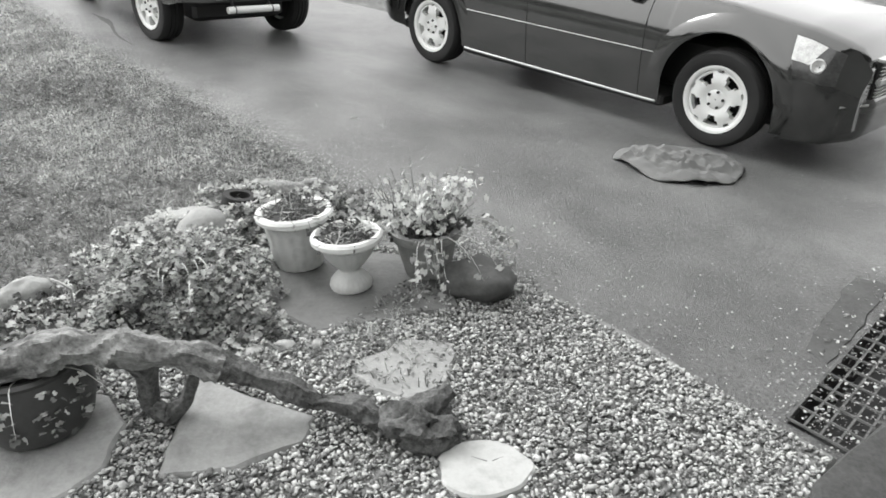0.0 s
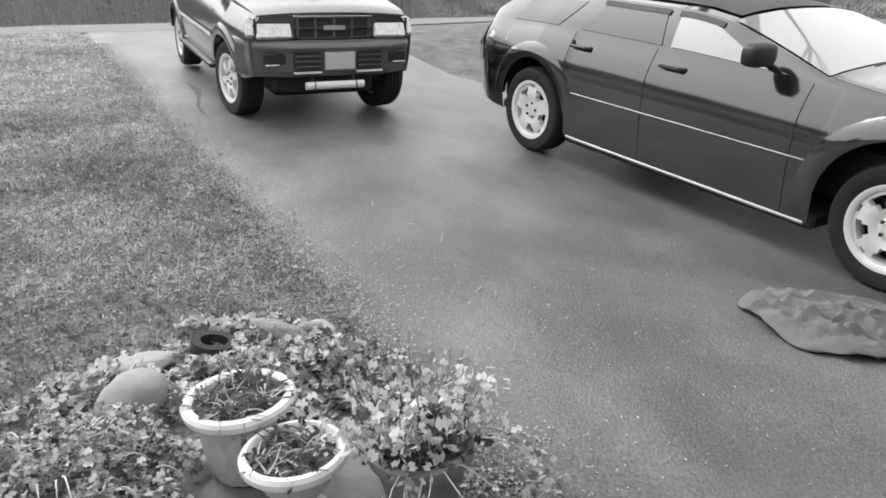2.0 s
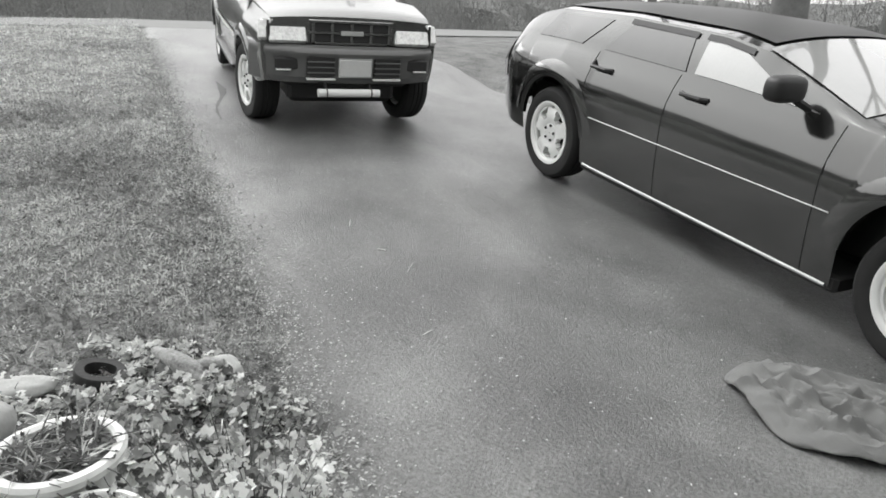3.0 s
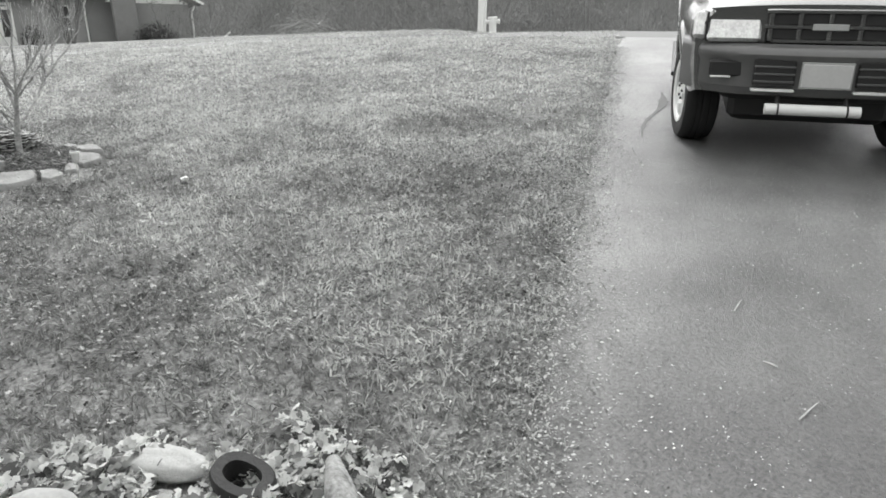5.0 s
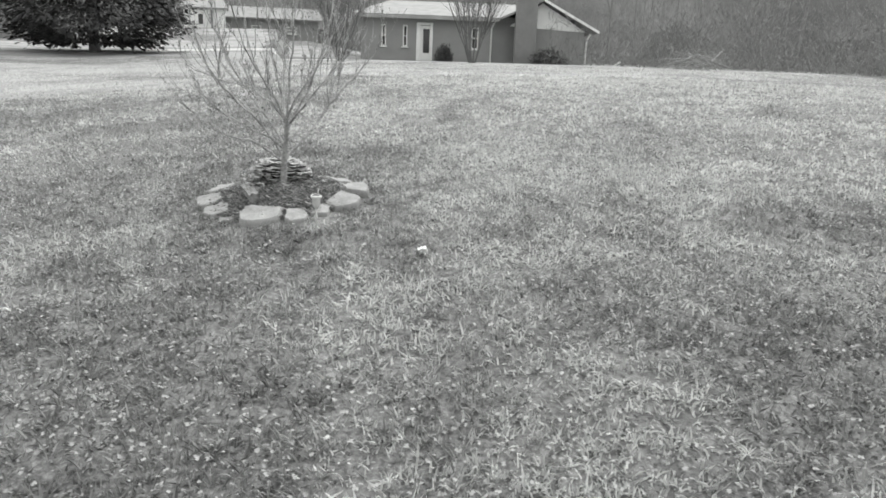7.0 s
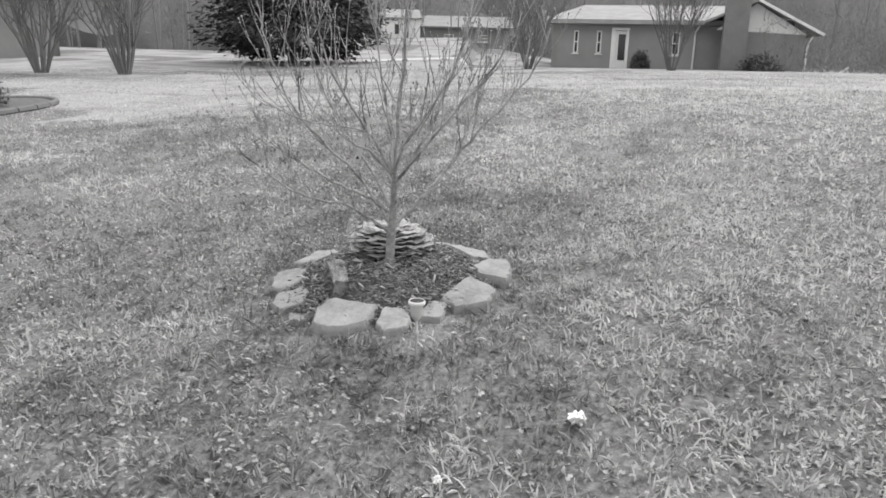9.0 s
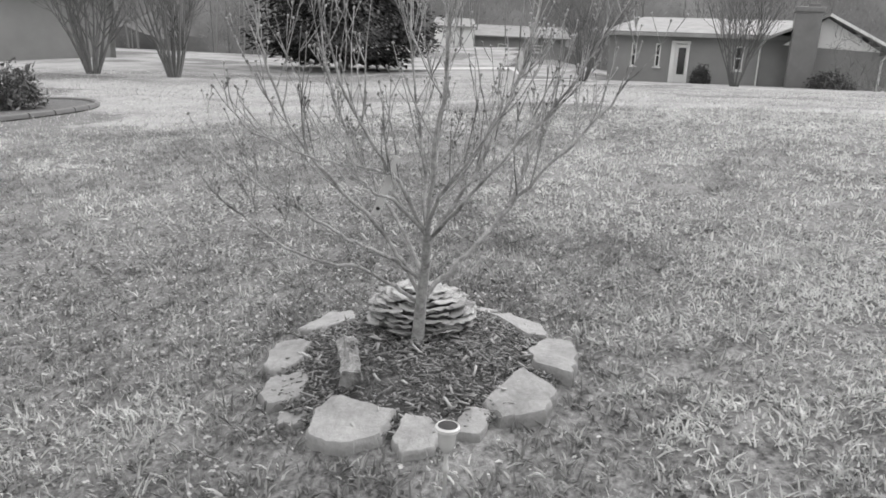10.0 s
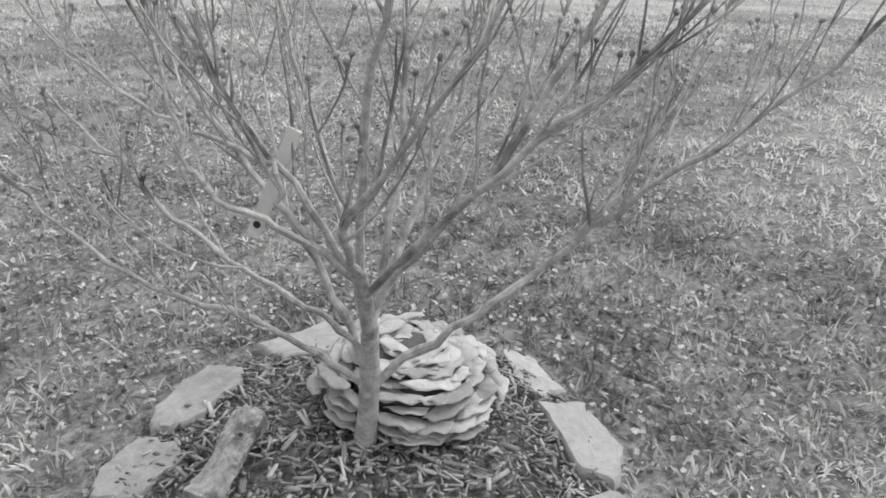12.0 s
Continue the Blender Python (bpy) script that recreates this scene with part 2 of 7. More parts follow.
def land(x, y):
    """Height of the ground: a bank that climbs towards the road and the lawn, and levels off."""
    u = 0.085 - 0.0837 * x + 0.06 * y
    d = (x + 0.48) * 0.66 + (y - 7.52) * 0.75
    u -= 0.11 / (1 + math.exp(max(-30, min(30, -(d + 0.5) / 0.25)))) if x > -2.2 else 0.11 * max(0.0, 1 + (x + 2.2) / 0.8) / (1 + math.exp(max(-30, min(30, -(d + 0.5) / 0.25))))
    u -= 0.06 / (1 + math.exp(max(-30, min(30, (x + 1.2) / 0.4)))) / (1 + math.exp(max(-30, min(30, -(y - 6.6) / 0.4))))
    r = math.hypot(x, y - 3)
    b = math.degrees(math.atan2(-x, y - 3)) % 360
    top = ramp(LEVEL, b) + (0.03 * max(0.0, min(r, 50) - 22) if 100 < b < 180 else 0.0)
    top += 0.075 * max(0.0, min(r, 60) - 44) * max(0.0, min(1.0, (b - 92) / 6, (116 - b) / 5))
    u = smin(u, top, 0.12)
    # behind the road the ground falls away to the woods
    w = max(0.0, min(1.0, (58 - b) / 10)) if b < 180 else max(0.0, min(1.0, (b - 290) / 20))
    u -= w * min(3.0, 0.055 * max(0.0, r - 18))
    u += mound(x, y, -0.25, 2.45, 1.7, 1.15, 0.08) + mound(x, y, -5.36, 3.18, 0.75, 0.7, 0.055) + mound(x, y, -5.38, 3.18, 0.38, 0.34, 0.08)
    low = 0.0 - min(1.2, max(0.0, (r - 6) * 0.06))
    u = -smin(-u, -low, 0.06)
    return u


def on(x, y, up=0.0):
    return Vector((x, y, land(x, y) + up))

# ---- ground, drive, road ----
def spread(near, far, step, grow):
    out, s, x = [0.0], step, 0.0
    while x < far:
        x += s
        out.append(x)
        if x > near:
            s *= grow
    return [-a for a in reversed(out[1:])] + out


def lawn_height(x, y):
    z = land(x, y)
    if math.hypot(x, y) < 30:
        k = max(0.0, min(1.0, (3.1 - x - y) / 0.6)) * (0.0 if -1.9 < x < 1.5 and 0 < y < 3.8 else 1.0)
        z += k * (0.016 * noise.noise(Vector((x * 2.1, y * 2.1, 0))) + 0.02 * noise.noise(Vector((x * 0.5, y * 0.5, 4))) - 0.006)
    return z - 0.006 + (0.008 if x + y < 3.2 else 0.0)


gx = spread(9, 900, 0.1, 1.12)
gr = Geo()
gr.grid([[(x - 2, y + 3, lawn_height(x - 2, y + 3)) for x in gx] for y in gx])
ground = structure("ground", gr, lawn_mat, "patchy short winter lawn with dead grass on sloping ground", "ground")


# beyond the near grass the lawn lies pale and dead in long patches
ground.data.materials.append(pale_lawn)
for f in ground.data.polygons:
    c = f.center
    r = math.hypot(c.x + 2.8, c.y - 4)
    b = math.degrees(math.atan2(-(c.x + 2.8), c.y - 4)) % 360
    if r < 60 and 60 < b < 200 and c.x + c.y < 2.5:
        q = (r - ramp([(60, 13), (85, 11), (105, 9.5), (130, 10.5), (200, 10)], b)) / 3 + 1.1 * noise.noise(Vector((c.x * 0.35, c.y * 0.35, 2))) + 0.5 * noise.noise(Vector((c.x * 1.3, c.y * 1.3, 6)))
        if q > 0 and noise.noise(Vector((c.x * 0.22, c.y * 0.22, 9))) < 0.25:
            f.material_index = 1


def band(us, vs, edge0, edge1, n, up, height, thick=0.06):
    """A paved band: v runs uphill along the drive, u across it from edge0(v) to edge1(v)."""
    g = Geo()
    rows = []
    for v in vs:
        a, b = edge0(v), edge1(v)
        r = []
        for i in range(-1, n + 2):
            u = a + (b - a) * min(max(i, 0), n) / n
            x, y = (u - v) / math.sqrt(2), (u + v) / math.sqrt(2)
            r.append((x, y, height(x, y) + (up if 0 < i < n else -up if i in (0, n) else -thick)))
        rows.append(r)
    g.grid(rows)
    return g


def wob(v, s):
    return 0.05 * noise.noise(Vector((v * 1.7, s, 0))) + 0.025 * noise.noise(Vector((v * 6, s, 3)))


SQ = math.sqrt(2)
drive_vs = [-4 + 0.2 * i for i in range(97)]
drive_right = [(-4, 11.5), (4.5, 9.6), (7.4, 6.35), (13, 6.25), (15.2, 7.6)]
drive = structure("driveway", band(0, drive_vs, lambda v: 3.29 / SQ + wob(v, 1), lambda v: ramp(drive_right, v) + wob(v, 9), 44, 0.012, land), asphalt,
                  "worn grey asphalt driveway sloping up to the road", "driveway")
# a dark drip stain and a seam on the asphalt
stain_mat = mat("old_oil_stain", 0.082, 0.6, var=0.4, scale=5, fine=60, bump=0.2)
st = Geo()
rows = []
for i in range(30):
    q = i / 29
    x, y = -4.62 + 1.18 * q + 0.06 * math.sin(q * 6), 8.68 - 1.42 * q
    w = (0.018 + 0.04 * math.exp(-((q - 0.25) / 0.12) ** 2)) * (0.5 + abs(noise.noise(Vector((i * 0.6, 0, 2))))) * min(1, (1 - q) * 6 + 0.1)
    rows.append([(x - w, y - w * 0.6, land(x - w, y - w * 0.6) + 0.016), (x + w, y + w * 0.6, land(x + w, y + w * 0.6) + 0.016)])
st.grid(rows)
structure("oil_stain", st, stain_mat, "dark drip stain on the asphalt beside the tyres", "stain")
# the wall of the house at the walker's back
hw = Geo()
for s0, s1 in ((-5.0, 10.0),):
    hw.box(0, 0, 1.35, 15.0, 0.3, 3.6, 0.02)
o = structure("wall_south", hw, concrete, "plain pale house wall", "wall")
o.matrix_world = pose(1.4 + 2.5 * 0.72, 0.05 + 2.5 * 0.69, -0.2, 0, 0, math.degrees(math.atan2(0.69, 0.72)))
ev = Geo()
ev.box(0, 0, 0, 15.6, 1.1, 0.16, 0.02)
o = structure("eave", ev, concrete, "plain eave of the house", "eave")
o.matrix_world = pose(1.4 + 2.5 * 0.72, 0.05 + 2.5 * 0.69, 3.0, 0, 0, math.degrees(math.atan2(0.69, 0.72)))
road_vs = [15.1 + 0.4 * i for i in range(12)]
road = structure("road", band(0, road_vs, lambda v: -1.0, lambda v: 60, 56, 0.014, land), road_mat, "pale grey road across the top of the drive", "road")

# ---- vehicles ----
def lerp(a, b, t):
    return a + (b - a) * t


def curve(pts, x):
    """Smooth interpolation through (x, value) pairs."""
    if x <= pts[0][0]:
        return pts[0][1]
    for (x0, y0), (x1, y1) in zip(pts, pts[1:]):
        if x <= x1:
            t = (x - x0) / (x1 - x0)
            return lerp(y0, y1, t)
    return pts[-1][1]


class Body:
    """A car body as a surface: stations along x, and s from the lower edge (0) over the belt (1) and the roof rail (2) to the middle (3)."""

    def __init__(self, sill, belt, rail, top, half, tumble, arches, bulge=0.05):
        self.sill, self.belt, self.rail, self.top, self.half, self.tumble, self.arches, self.bulge = sill, belt, rail, top, half, tumble, arches, bulge

    def low(self, x):
        z = curve(self.sill, x)
        for xc, zc, r in self.arches:
            d = r * r - (x - xc) ** 2
            if d > 0:
                z = max(z, zc + math.sqrt(d))
        return z

    def flank(self, w, q):
        """Half width at the height q between sill and belt: a crowned side that rolls over into a shoulder."""
        return w * (1 - self.bulge * (1.6 * (q - 0.7) ** 2 + 0.54 * max(0, 0.25 - q))) - 0.1 * max(0.0, (q - 0.7) / 0.3) ** 1.35

    def at(self, x, s, side=-1, out=0.0):
        zl, zb, zr, zt = self.low(x), curve(self.belt, x), curve(self.rail, x), curve(self.top, x)
        w, wr = curve(self.half, x), curve(self.tumble, x)
        if s <= 1:
            z = lerp(zl, zb, s)
            zs = curve(self.sill, x)
            q = (z - zs) / max(0.05, zb - zs)
            y = self.flank(w, q)
        elif s <= 2:
            u = s - 1
            y0 = self.flank(w, 1.0)
            y, z = lerp(y0, wr, u ** 1.15), lerp(zb, zr, u)
        else:
            u = s - 2
            y = wr * (1 - u)
            z = lerp(zr, zt, 1 - (1 - u) ** 2.4)
        return Vector((x, side * (y + out * (1 if s < 2 else 0)), z + (out if s >= 2 else 0)))

    def skin(self, xs, n=(9, 5, 7)):
        ss = [i / n[0] for i in range(n[0])] + [1 + i / n[1] for i in range(n[1])] + [2 + i / n[2] for i in range(n[2] + 1)]
        g = Geo()
        rows = []
        for x in xs:
            r = [self.at(x, s, -1) for s in ss] + [self.at(x, s, 1) for s in reversed(ss[:-1])]
            rows.append(r)
        g.grid(rows)
        k = len(rows[0])
        g.f.append(tuple(range(k)))
        g.f.append(tuple(range((len(rows) - 1) * k + k - 1, (len(rows) - 1) * k - 1, -1)))
        return g

    def patch(self, outline, out=0.006, side=-1, nx=14, ns=5, thick=0.0):
        """A panel on the skin: outline(u) gives (x_low, s_low, x_high, s_high) for u from 0 to 1."""
        g = Geo()
        rows = []
        for i in range(nx + 1):
            x0, s0, x1, s1 = outline(i / nx)
            rows.append([self.at(lerp(x0, x1, j / ns), lerp(s0, s1, j / ns), side, out) for j in range(ns + 1)])
        g.grid(rows)
        return g

    def strip(self, xs, s_of, r, side=-1, out=0.004, n=6):
        g = Geo()
        g.tube([self.at(x, s_of(x), side, out) for x in xs], r, n)
        return g


def s_for(body, x, z):
    """The s on the lower flank at height z."""
    zl, zb = body.low(x), curve(body.belt, x)
    return max(0.0, min(1.0, (z - zl) / max(0.01, zb - zl)))


def wheel(parent, x, y, r, width, rim_r, spokes, side, label, steer=0.0, hole=(0.5, 0.82, 2.6)):
    """A road wheel with tyre, rim, spokes and nuts; side is the outward direction in y."""
    m = Matrix.Translation((x, y, r)) @ pose(0, 0, 0, 0, 0, steer) @ pose(0, 0, 0, 90 if side < 0 else -90)
    hub = new("wheel")
    hub.parent = parent
    hub.matrix_local = m
    hub["label"] = label
    h = width / 2
    ty = Geo()
    ty.lathe([(rim_r, -h * 0.85), (rim_r + 0.015, -h), (r * 0.9, -h), (r * 0.975, -h * 0.86), (r, -h * 0.6), (r, -h * 0.42), (r - 0.008, -h * 0.4), (r - 0.008, -h * 0.34), (r, -h * 0.32),
              (r, -0.01), (r - 0.008, -0.005), (r - 0.008, 0.005), (r, 0.01), (r, h * 0.32), (r - 0.008, h * 0.34), (r - 0.008, h * 0.4), (r, h * 0.42),
              (r, h * 0.6), (r * 0.975, h * 0.86), (r * 0.93, h), (r * 0.86, h * 1.02), (rim_r + 0.02, h * 0.98), (rim_r, h * 0.85)], 40, None, None, False)
    part("tyre", ty, rubber, hub)
    rm = Geo()
    rm.lathe([(rim_r * 0.93, -h * 0.6), (rim_r + 0.004, -h * 0.6), (rim_r + 0.004, h * 0.9), (rim_r + 0.012, h * 1.0), (rim_r - 0.004, h * 1.01), (rim_r - 0.02, h * 0.92), (rim_r - 0.03, h * 0.6), (rim_r * 0.9, -h * 0.4)], 40, None, None, False)
    part("rim", rm, alloy, hub)
    well = Geo()
    well.lathe([(0.02, -h * 0.3), (rim_r * 0.9, -h * 0.3), (rim_r * 0.9, -h * 0.2), (0.02, -h * 0.15)], 28)
    part("brake_disc", well, dark_metal, hub)
    sp = Geo()
    ri = rim_r * 0.6
    # a dished face with a ring of windows cut through it
    radii = [0.02, 0.26, 0.31, 0.4, hole[0], hole[0] + 0.08, 0.5 * (hole[0] + hole[1]), hole[1] - 0.06, hole[1], 0.92, 0.96, 1.0]
    lift = [0.84, 0.85, 0.8, 0.86, 0.92, 0.93, 0.92, 0.88, 0.84, 0.78, 0.8, 0.9]
    m = spokes * 12

    def open_at(a, b):
        if a < 0 or a >= len(radii) - 1:
            return False
        ph = (b % 12) - 5.5
        q = 0.5 * (radii[a] + radii[a + 1])
        if hole[0] < q < hole[1]:
            return abs(ph) < hole[2] * (0.75 + 0.5 * (q - hole[0]) / (hole[1] - hole[0]))
        return hole[1] < q < 0.92 and abs(ph) > 5

    def at(a, b, dz=0.0):
        t = 2 * math.pi * (b + 3) / m
        return (rim_r * radii[a] * math.cos(t), rim_r * radii[a] * math.sin(t), h * lift[a] + dz)

    for a in range(len(radii) - 1):
        for b in range(m):
            if open_at(a, b):
                continue
            sp.add([at(a, b), at(a + 1, b), at(a + 1, b + 1), at(a, b + 1)], [(0, 1, 2, 3)])
            for (p0, p1), (a2, b2) in (((at(a, b), at(a, b + 1)), (a - 1, b)), ((at(a + 1, b + 1), at(a + 1, b)), (a + 1, b)), ((at(a + 1, b), at(a, b)), (a, b - 1)), ((at(a, b + 1), at(a + 1, b + 1)), (a, b + 1))):
                if open_at(a2, b2):
                    sp.add([p0, p1, (p1[0] * 0.985, p1[1] * 0.985, p1[2] - 0.05), (p0[0] * 0.985, p0[1] * 0.985, p0[2] - 0.05)], [(3, 2, 1, 0)])
    sp.weld()
    part("wheel_face", sp, alloy, hub)
    for k in range(5):
        a = 2 * math.pi * (k + 0.1) / 5
        nuts = Geo()
        nuts.lathe([(0.011, 0), (0.011, 0.012), (0.004, 0.016)], 6, pose(ri * 0.42 * math.cos(a), ri * 0.42 * math.sin(a), h * 0.84))
        part("wheel_nut", nuts, dark_metal, hub)
    return hub


def stations(x0, x1, step, extra):
    xs = set(round(x0 + i * (x1 - x0) / int((x1 - x0) / step), 4) for i in range(int((x1 - x0) / step) + 1))
    for xc, _, r in extra:
        for k in range(-12, 13):
            xs.add(round(xc + r * math.sin(k / 12 * math.pi / 2), 4))
    return sorted(xs)


def car_pose(cx, cy, fx, fy, base, track):
    """The pose of a car whose wheels stand on the land."""
    f = Vector((fx, fy, 0)).normalized()
    l = Vector((-f.y, f.x, 0))
    c = Vector((cx, cy, 0))
    w = [on(*(c + f * a * base / 2 + l * b * track / 2).xy, 0.012) for a in (1, -1) for b in (1, -1)]
    fr, re, le, ri = (w[0] + w[1]) / 2, (w[2] + w[3]) / 2, (w[0] + w[2]) / 2, (w[1] + w[3]) / 2
    x = (fr - re).normalized()
    y = (le - ri).normalized()
    z = x.cross(y).normalized()
    y = z.cross(x)
    m = Matrix((x, y, z)).transposed().to_4x4()
    m.translation = sum(w, Vector()) / 4
    return m


def station_wagon():
    R = 0.355
    ar = [(1.508, R + 0.03, 0.445), (-1.524, R + 0.02, 0.425)]
    b = Body(sill=[(-2.45, 0.42), (-2.2, 0.3), (-1.0, 0.235), (1.1, 0.225), (2.2, 0.22), (2.4, 0.3)],
             belt=[(-2.5, 0.88), (-2.3, 1.03), (-1.5, 1.055), (0, 1.04), (0.9, 1.015), (1.5, 0.965), (2.05, 0.885), (2.3, 0.8), (2.4, 0.66)],
             rail=[(-2.5, 0.9), (-2.38, 1.06), (-2.1, 1.2), (-1.8, 1.27), (-1.0, 1.305), (-0.1, 1.3), (0.2, 1.26), (0.62, 1.14), (0.95, 1.035), (1.5, 0.99), (2.05, 0.92), (2.3, 0.84), (2.4, 0.7)],
             top=[(-2.5, 0.92), (-2.38, 1.10), (-2.1, 1.26), (-1.8, 1.33), (-1.0, 1.37), (-0.1, 1.365), (0.2, 1.32), (0.62, 1.19), (1.0, 1.065), (1.5, 1.03), (2.05, 0.965), (2.3, 0.88), (2.4, 0.73)],
             half=[(-2.5, 0.70), (-2.42, 0.82), (-2.2, 0.895), (-1.5, 0.935), (0, 0.935), (1.5, 0.94), (2.0, 0.925), (2.2, 0.88), (2.32, 0.79), (2.4, 0.68)],
             tumble=[(-2.5, 0.62), (-2.3, 0.70), (-1.8, 0.70), (-0.1, 0.69), (0.4, 0.72), (0.95, 0.80), (1.5, 0.80), (2.05, 0.77), (2.3, 0.68), (2.4, 0.58)], arches=ar)
    th = thing("station_wagon", car_pose(1.221, 7.103, 0.7355, -0.6776, 3.048, 1.6), "dark glossy station wagon with tinted windows parked on the driveway", "car")
    part("body", b.skin(stations(-2.5, 2.4, 0.09, ar)), car_dark, th)
    u = Geo()
    u.box(0, 0, 0.5, 4.5, 1.3, 0.42, 0.05).box(0, 0, 0.24, 2.2, 1.78, 0.1, 0.02).box(0, 0, 0.25, 4.5, 1.3, 0.1, 0.03)
    part("underbody", u, black_plastic, th)
    for x in (1.524, -1.524):
        for sd in (-1, 1):
            wheel(th, x, sd * 0.80, R, 0.225, 0.235, 5, sd, "silver wheel with five small windows")
    for sd in (-1, 1):
        for lo, hi, kind in (((-1.96, -1.35), (-1.8, -1.14), "quarter_window"), ((-1.08, -0.27), (-0.92, -0.34), "rear_window"), ((-0.19, 0.72), (-0.22, 0.05), "front_window")):
            part(kind, b.patch(lambda q: (lerp(lo[0], lo[1], q), 1.07, lerp(hi[0], hi[1], q), 1.86), 0.006, sd), bright_glass if kind == "front_window" else window_glass, th, "window with bright sky put into its pale colour" if kind == "front_window" else "tinted window")
        for x0, x1 in ((-0.95, -0.32), (-0.24, 0.14)):
            vis = b.patch(lambda q: (lerp(x0, x1, q), 1.82, lerp(x0, x1, q), 1.95), 0.012, sd, 10, 2)
            part("window_visor", vis, black_plastic, th, "black plastic wind deflector")
        part("side_moulding", b.strip([-1.02 + 0.1 * i for i in range(21)], lambda x: s_for(b, x, 0.60), 0.004, sd, 0.002), dull_trim, th)
        part("sill_trim", b.strip([-1.06 + 0.1 * i for i in range(22)], lambda x: 0.0, 0.011, sd, 0.0), dull_trim, th, "bright sill strip")
        for hx in (-1.0, -0.1):
            hg = Geo()
            hg.tube([b.at(hx - 0.11, 0.88, sd, 0.0), b.at(hx - 0.08, 0.88, sd, 0.035), b.at(hx + 0.08, 0.88, sd, 0.035), b.at(hx + 0.11, 0.88, sd, 0.0)], 0.014, 8)
            part("door_handle", hg, car_roof, th)
        for gx0 in (-1.12, -0.29, 0.88):
            gg = Geo()
            gg.tube([b.at(gx0, 0.02 + 0.97 * i / 10, sd, 0.0005) for i in range(11)], 0.003, 5)
            part("door_gap", gg, black_plastic, th)
        mg = Geo()
        mg.pillow((0.6, sd * 0.99, 1.135), (0.06, 0.12, 0.068))
        mir = part("door_mirror", mg, black_plastic, th)
        st = Geo()
        st.tube([(0.64, sd * 0.82, 1.03), (0.62, sd * 0.92, 1.08)], 0.022, 8)
        part("mirror_stalk", st, black_plastic, mir)
        for xc, zc, r in ar:
            lip = Geo()
            rows = []
            for i in range(31):
                a = -1.45 + 2.9 * i / 30
                dr = Vector((math.sin(a), 0, math.cos(a)))
                fade = math.cos(a) ** 0.5
                ring_ = []
                for k, o in ((-0.006, -0.04), (-0.006, 0.008), (0.008, 0.014), (0.05, 0.016), (0.1, 0.008), (0.135, -0.004)):
                    px, pz = xc + dr.x * (r + k), zc + dr.z * (r + k)
                    q = (pz - curve(b.sill, px)) / max(0.05, curve(b.belt, px) - curve(b.sill, px))
                    ring_.append((px, sd * (b.flank(curve(b.half, px), min(q, 1.0)) + o * (0.35 + 0.65 * fade)), pz))
                rows.append(ring_)
            lip.grid(rows)
            part("arch_flare", lip, car_dark, th, "flared wheel arch")
        hl = b.patch(lambda q: (lerp(2.02, 2.28, q), 0.64, lerp(1.97, 2.27, q), 0.99), 0.008, sd, 10, 6)
        hd = part("headlight", hl, lens_dark, th, "clear headlight with dark bezel")
        for q in (0.5,):
            bez = Geo()
            bez.lathe([(0.008, 0), (0.042, 0.0), (0.05, 0.008), (0.04, 0.012), (0.012, 0.003)], 18, Matrix.Translation(b.at(2.15, 0.8, sd, 0.006)) @ pose(0, 0, 0, 0, 70, sd * (72 - 25 * q)))
            part("lamp_bowl", bez, lens, hd)
        mk = b.patch(lambda q: (lerp(1.99, 2.1, q), 0.78, lerp(1.96, 2.16, q), 0.985), 0.011, sd, 6, 4)
        part("side_lamp", mk, lens, hd, "clear side lamp")
        tl = b.patch(lambda q: (lerp(-2.47, -2.3, q), 0.45, lerp(-2.45, -2.32, q), 0.97), 0.008, sd, 6, 6)
        part("tail_light", tl, lens_dark, th)
    ws = Geo()
    rows = []
    for i in range(13):
        q = i / 12 * 2 - 1
        sd = -1 if q < 0 else 1
        rows.append([b.at(lerp(0.92, 0.2, j / 8), 3 - abs(q) * 0.97, sd, 0.006) for j in range(9)])
    ws.grid(rows)
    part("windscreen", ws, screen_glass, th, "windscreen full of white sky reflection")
    rf = Geo()
    rows = []
    for i in range(13):
        q = i / 12 * 2 - 1
        rows.append([b.at(lerp(0.16, -2.05, j / 10), 3 - abs(q) * 0.86, -1 if q < 0 else 1, 0.01) for j in range(11)])
    rf.grid(rows)
    part("roof_panel", rf, car_roof, th)
    gr = Geo()
    gr.box(2.385, 0, 0.62, 0.07, 1.0, 0.27, 0.02)
    gl = part("grille", gr, black_plastic, th)
    for k in range(9):
        bars = Geo()
        bars.box(2.42, 0, 0.52 + 0.025 * k, 0.03, 0.98, 0.008, 0.002)
        part("grille_bar", bars, chrome, gl)
    bars = Geo()
    bars.box(2.425, 0, 0.62, 0.035, 0.04, 0.27, 0.004).box(2.425, 0, 0.62, 0.035, 1.0, 0.035, 0.004).box(2.41, 0, 0.765, 0.06, 1.04, 0.03, 0.008)
    part("grille_cross", bars, chrome, gl)
    bp = Geo()
    rows = []
    for z, o in ((0.2, -0.06), (0.24, 0.0), (0.34, 0.03), (0.46, 0.035), (0.5, 0.0)):
        rows.append([(curve([(0, 2.44), (0.5, 2.42), (0.78, 2.3), (0.92, 2.0)], abs(y)) + o * 0.7, y, z) for y in [(-0.9 + 1.8 * i / 28) for i in range(29)]])
    bp.grid(rows)
    part("front_bumper", bp, car_dark, th)
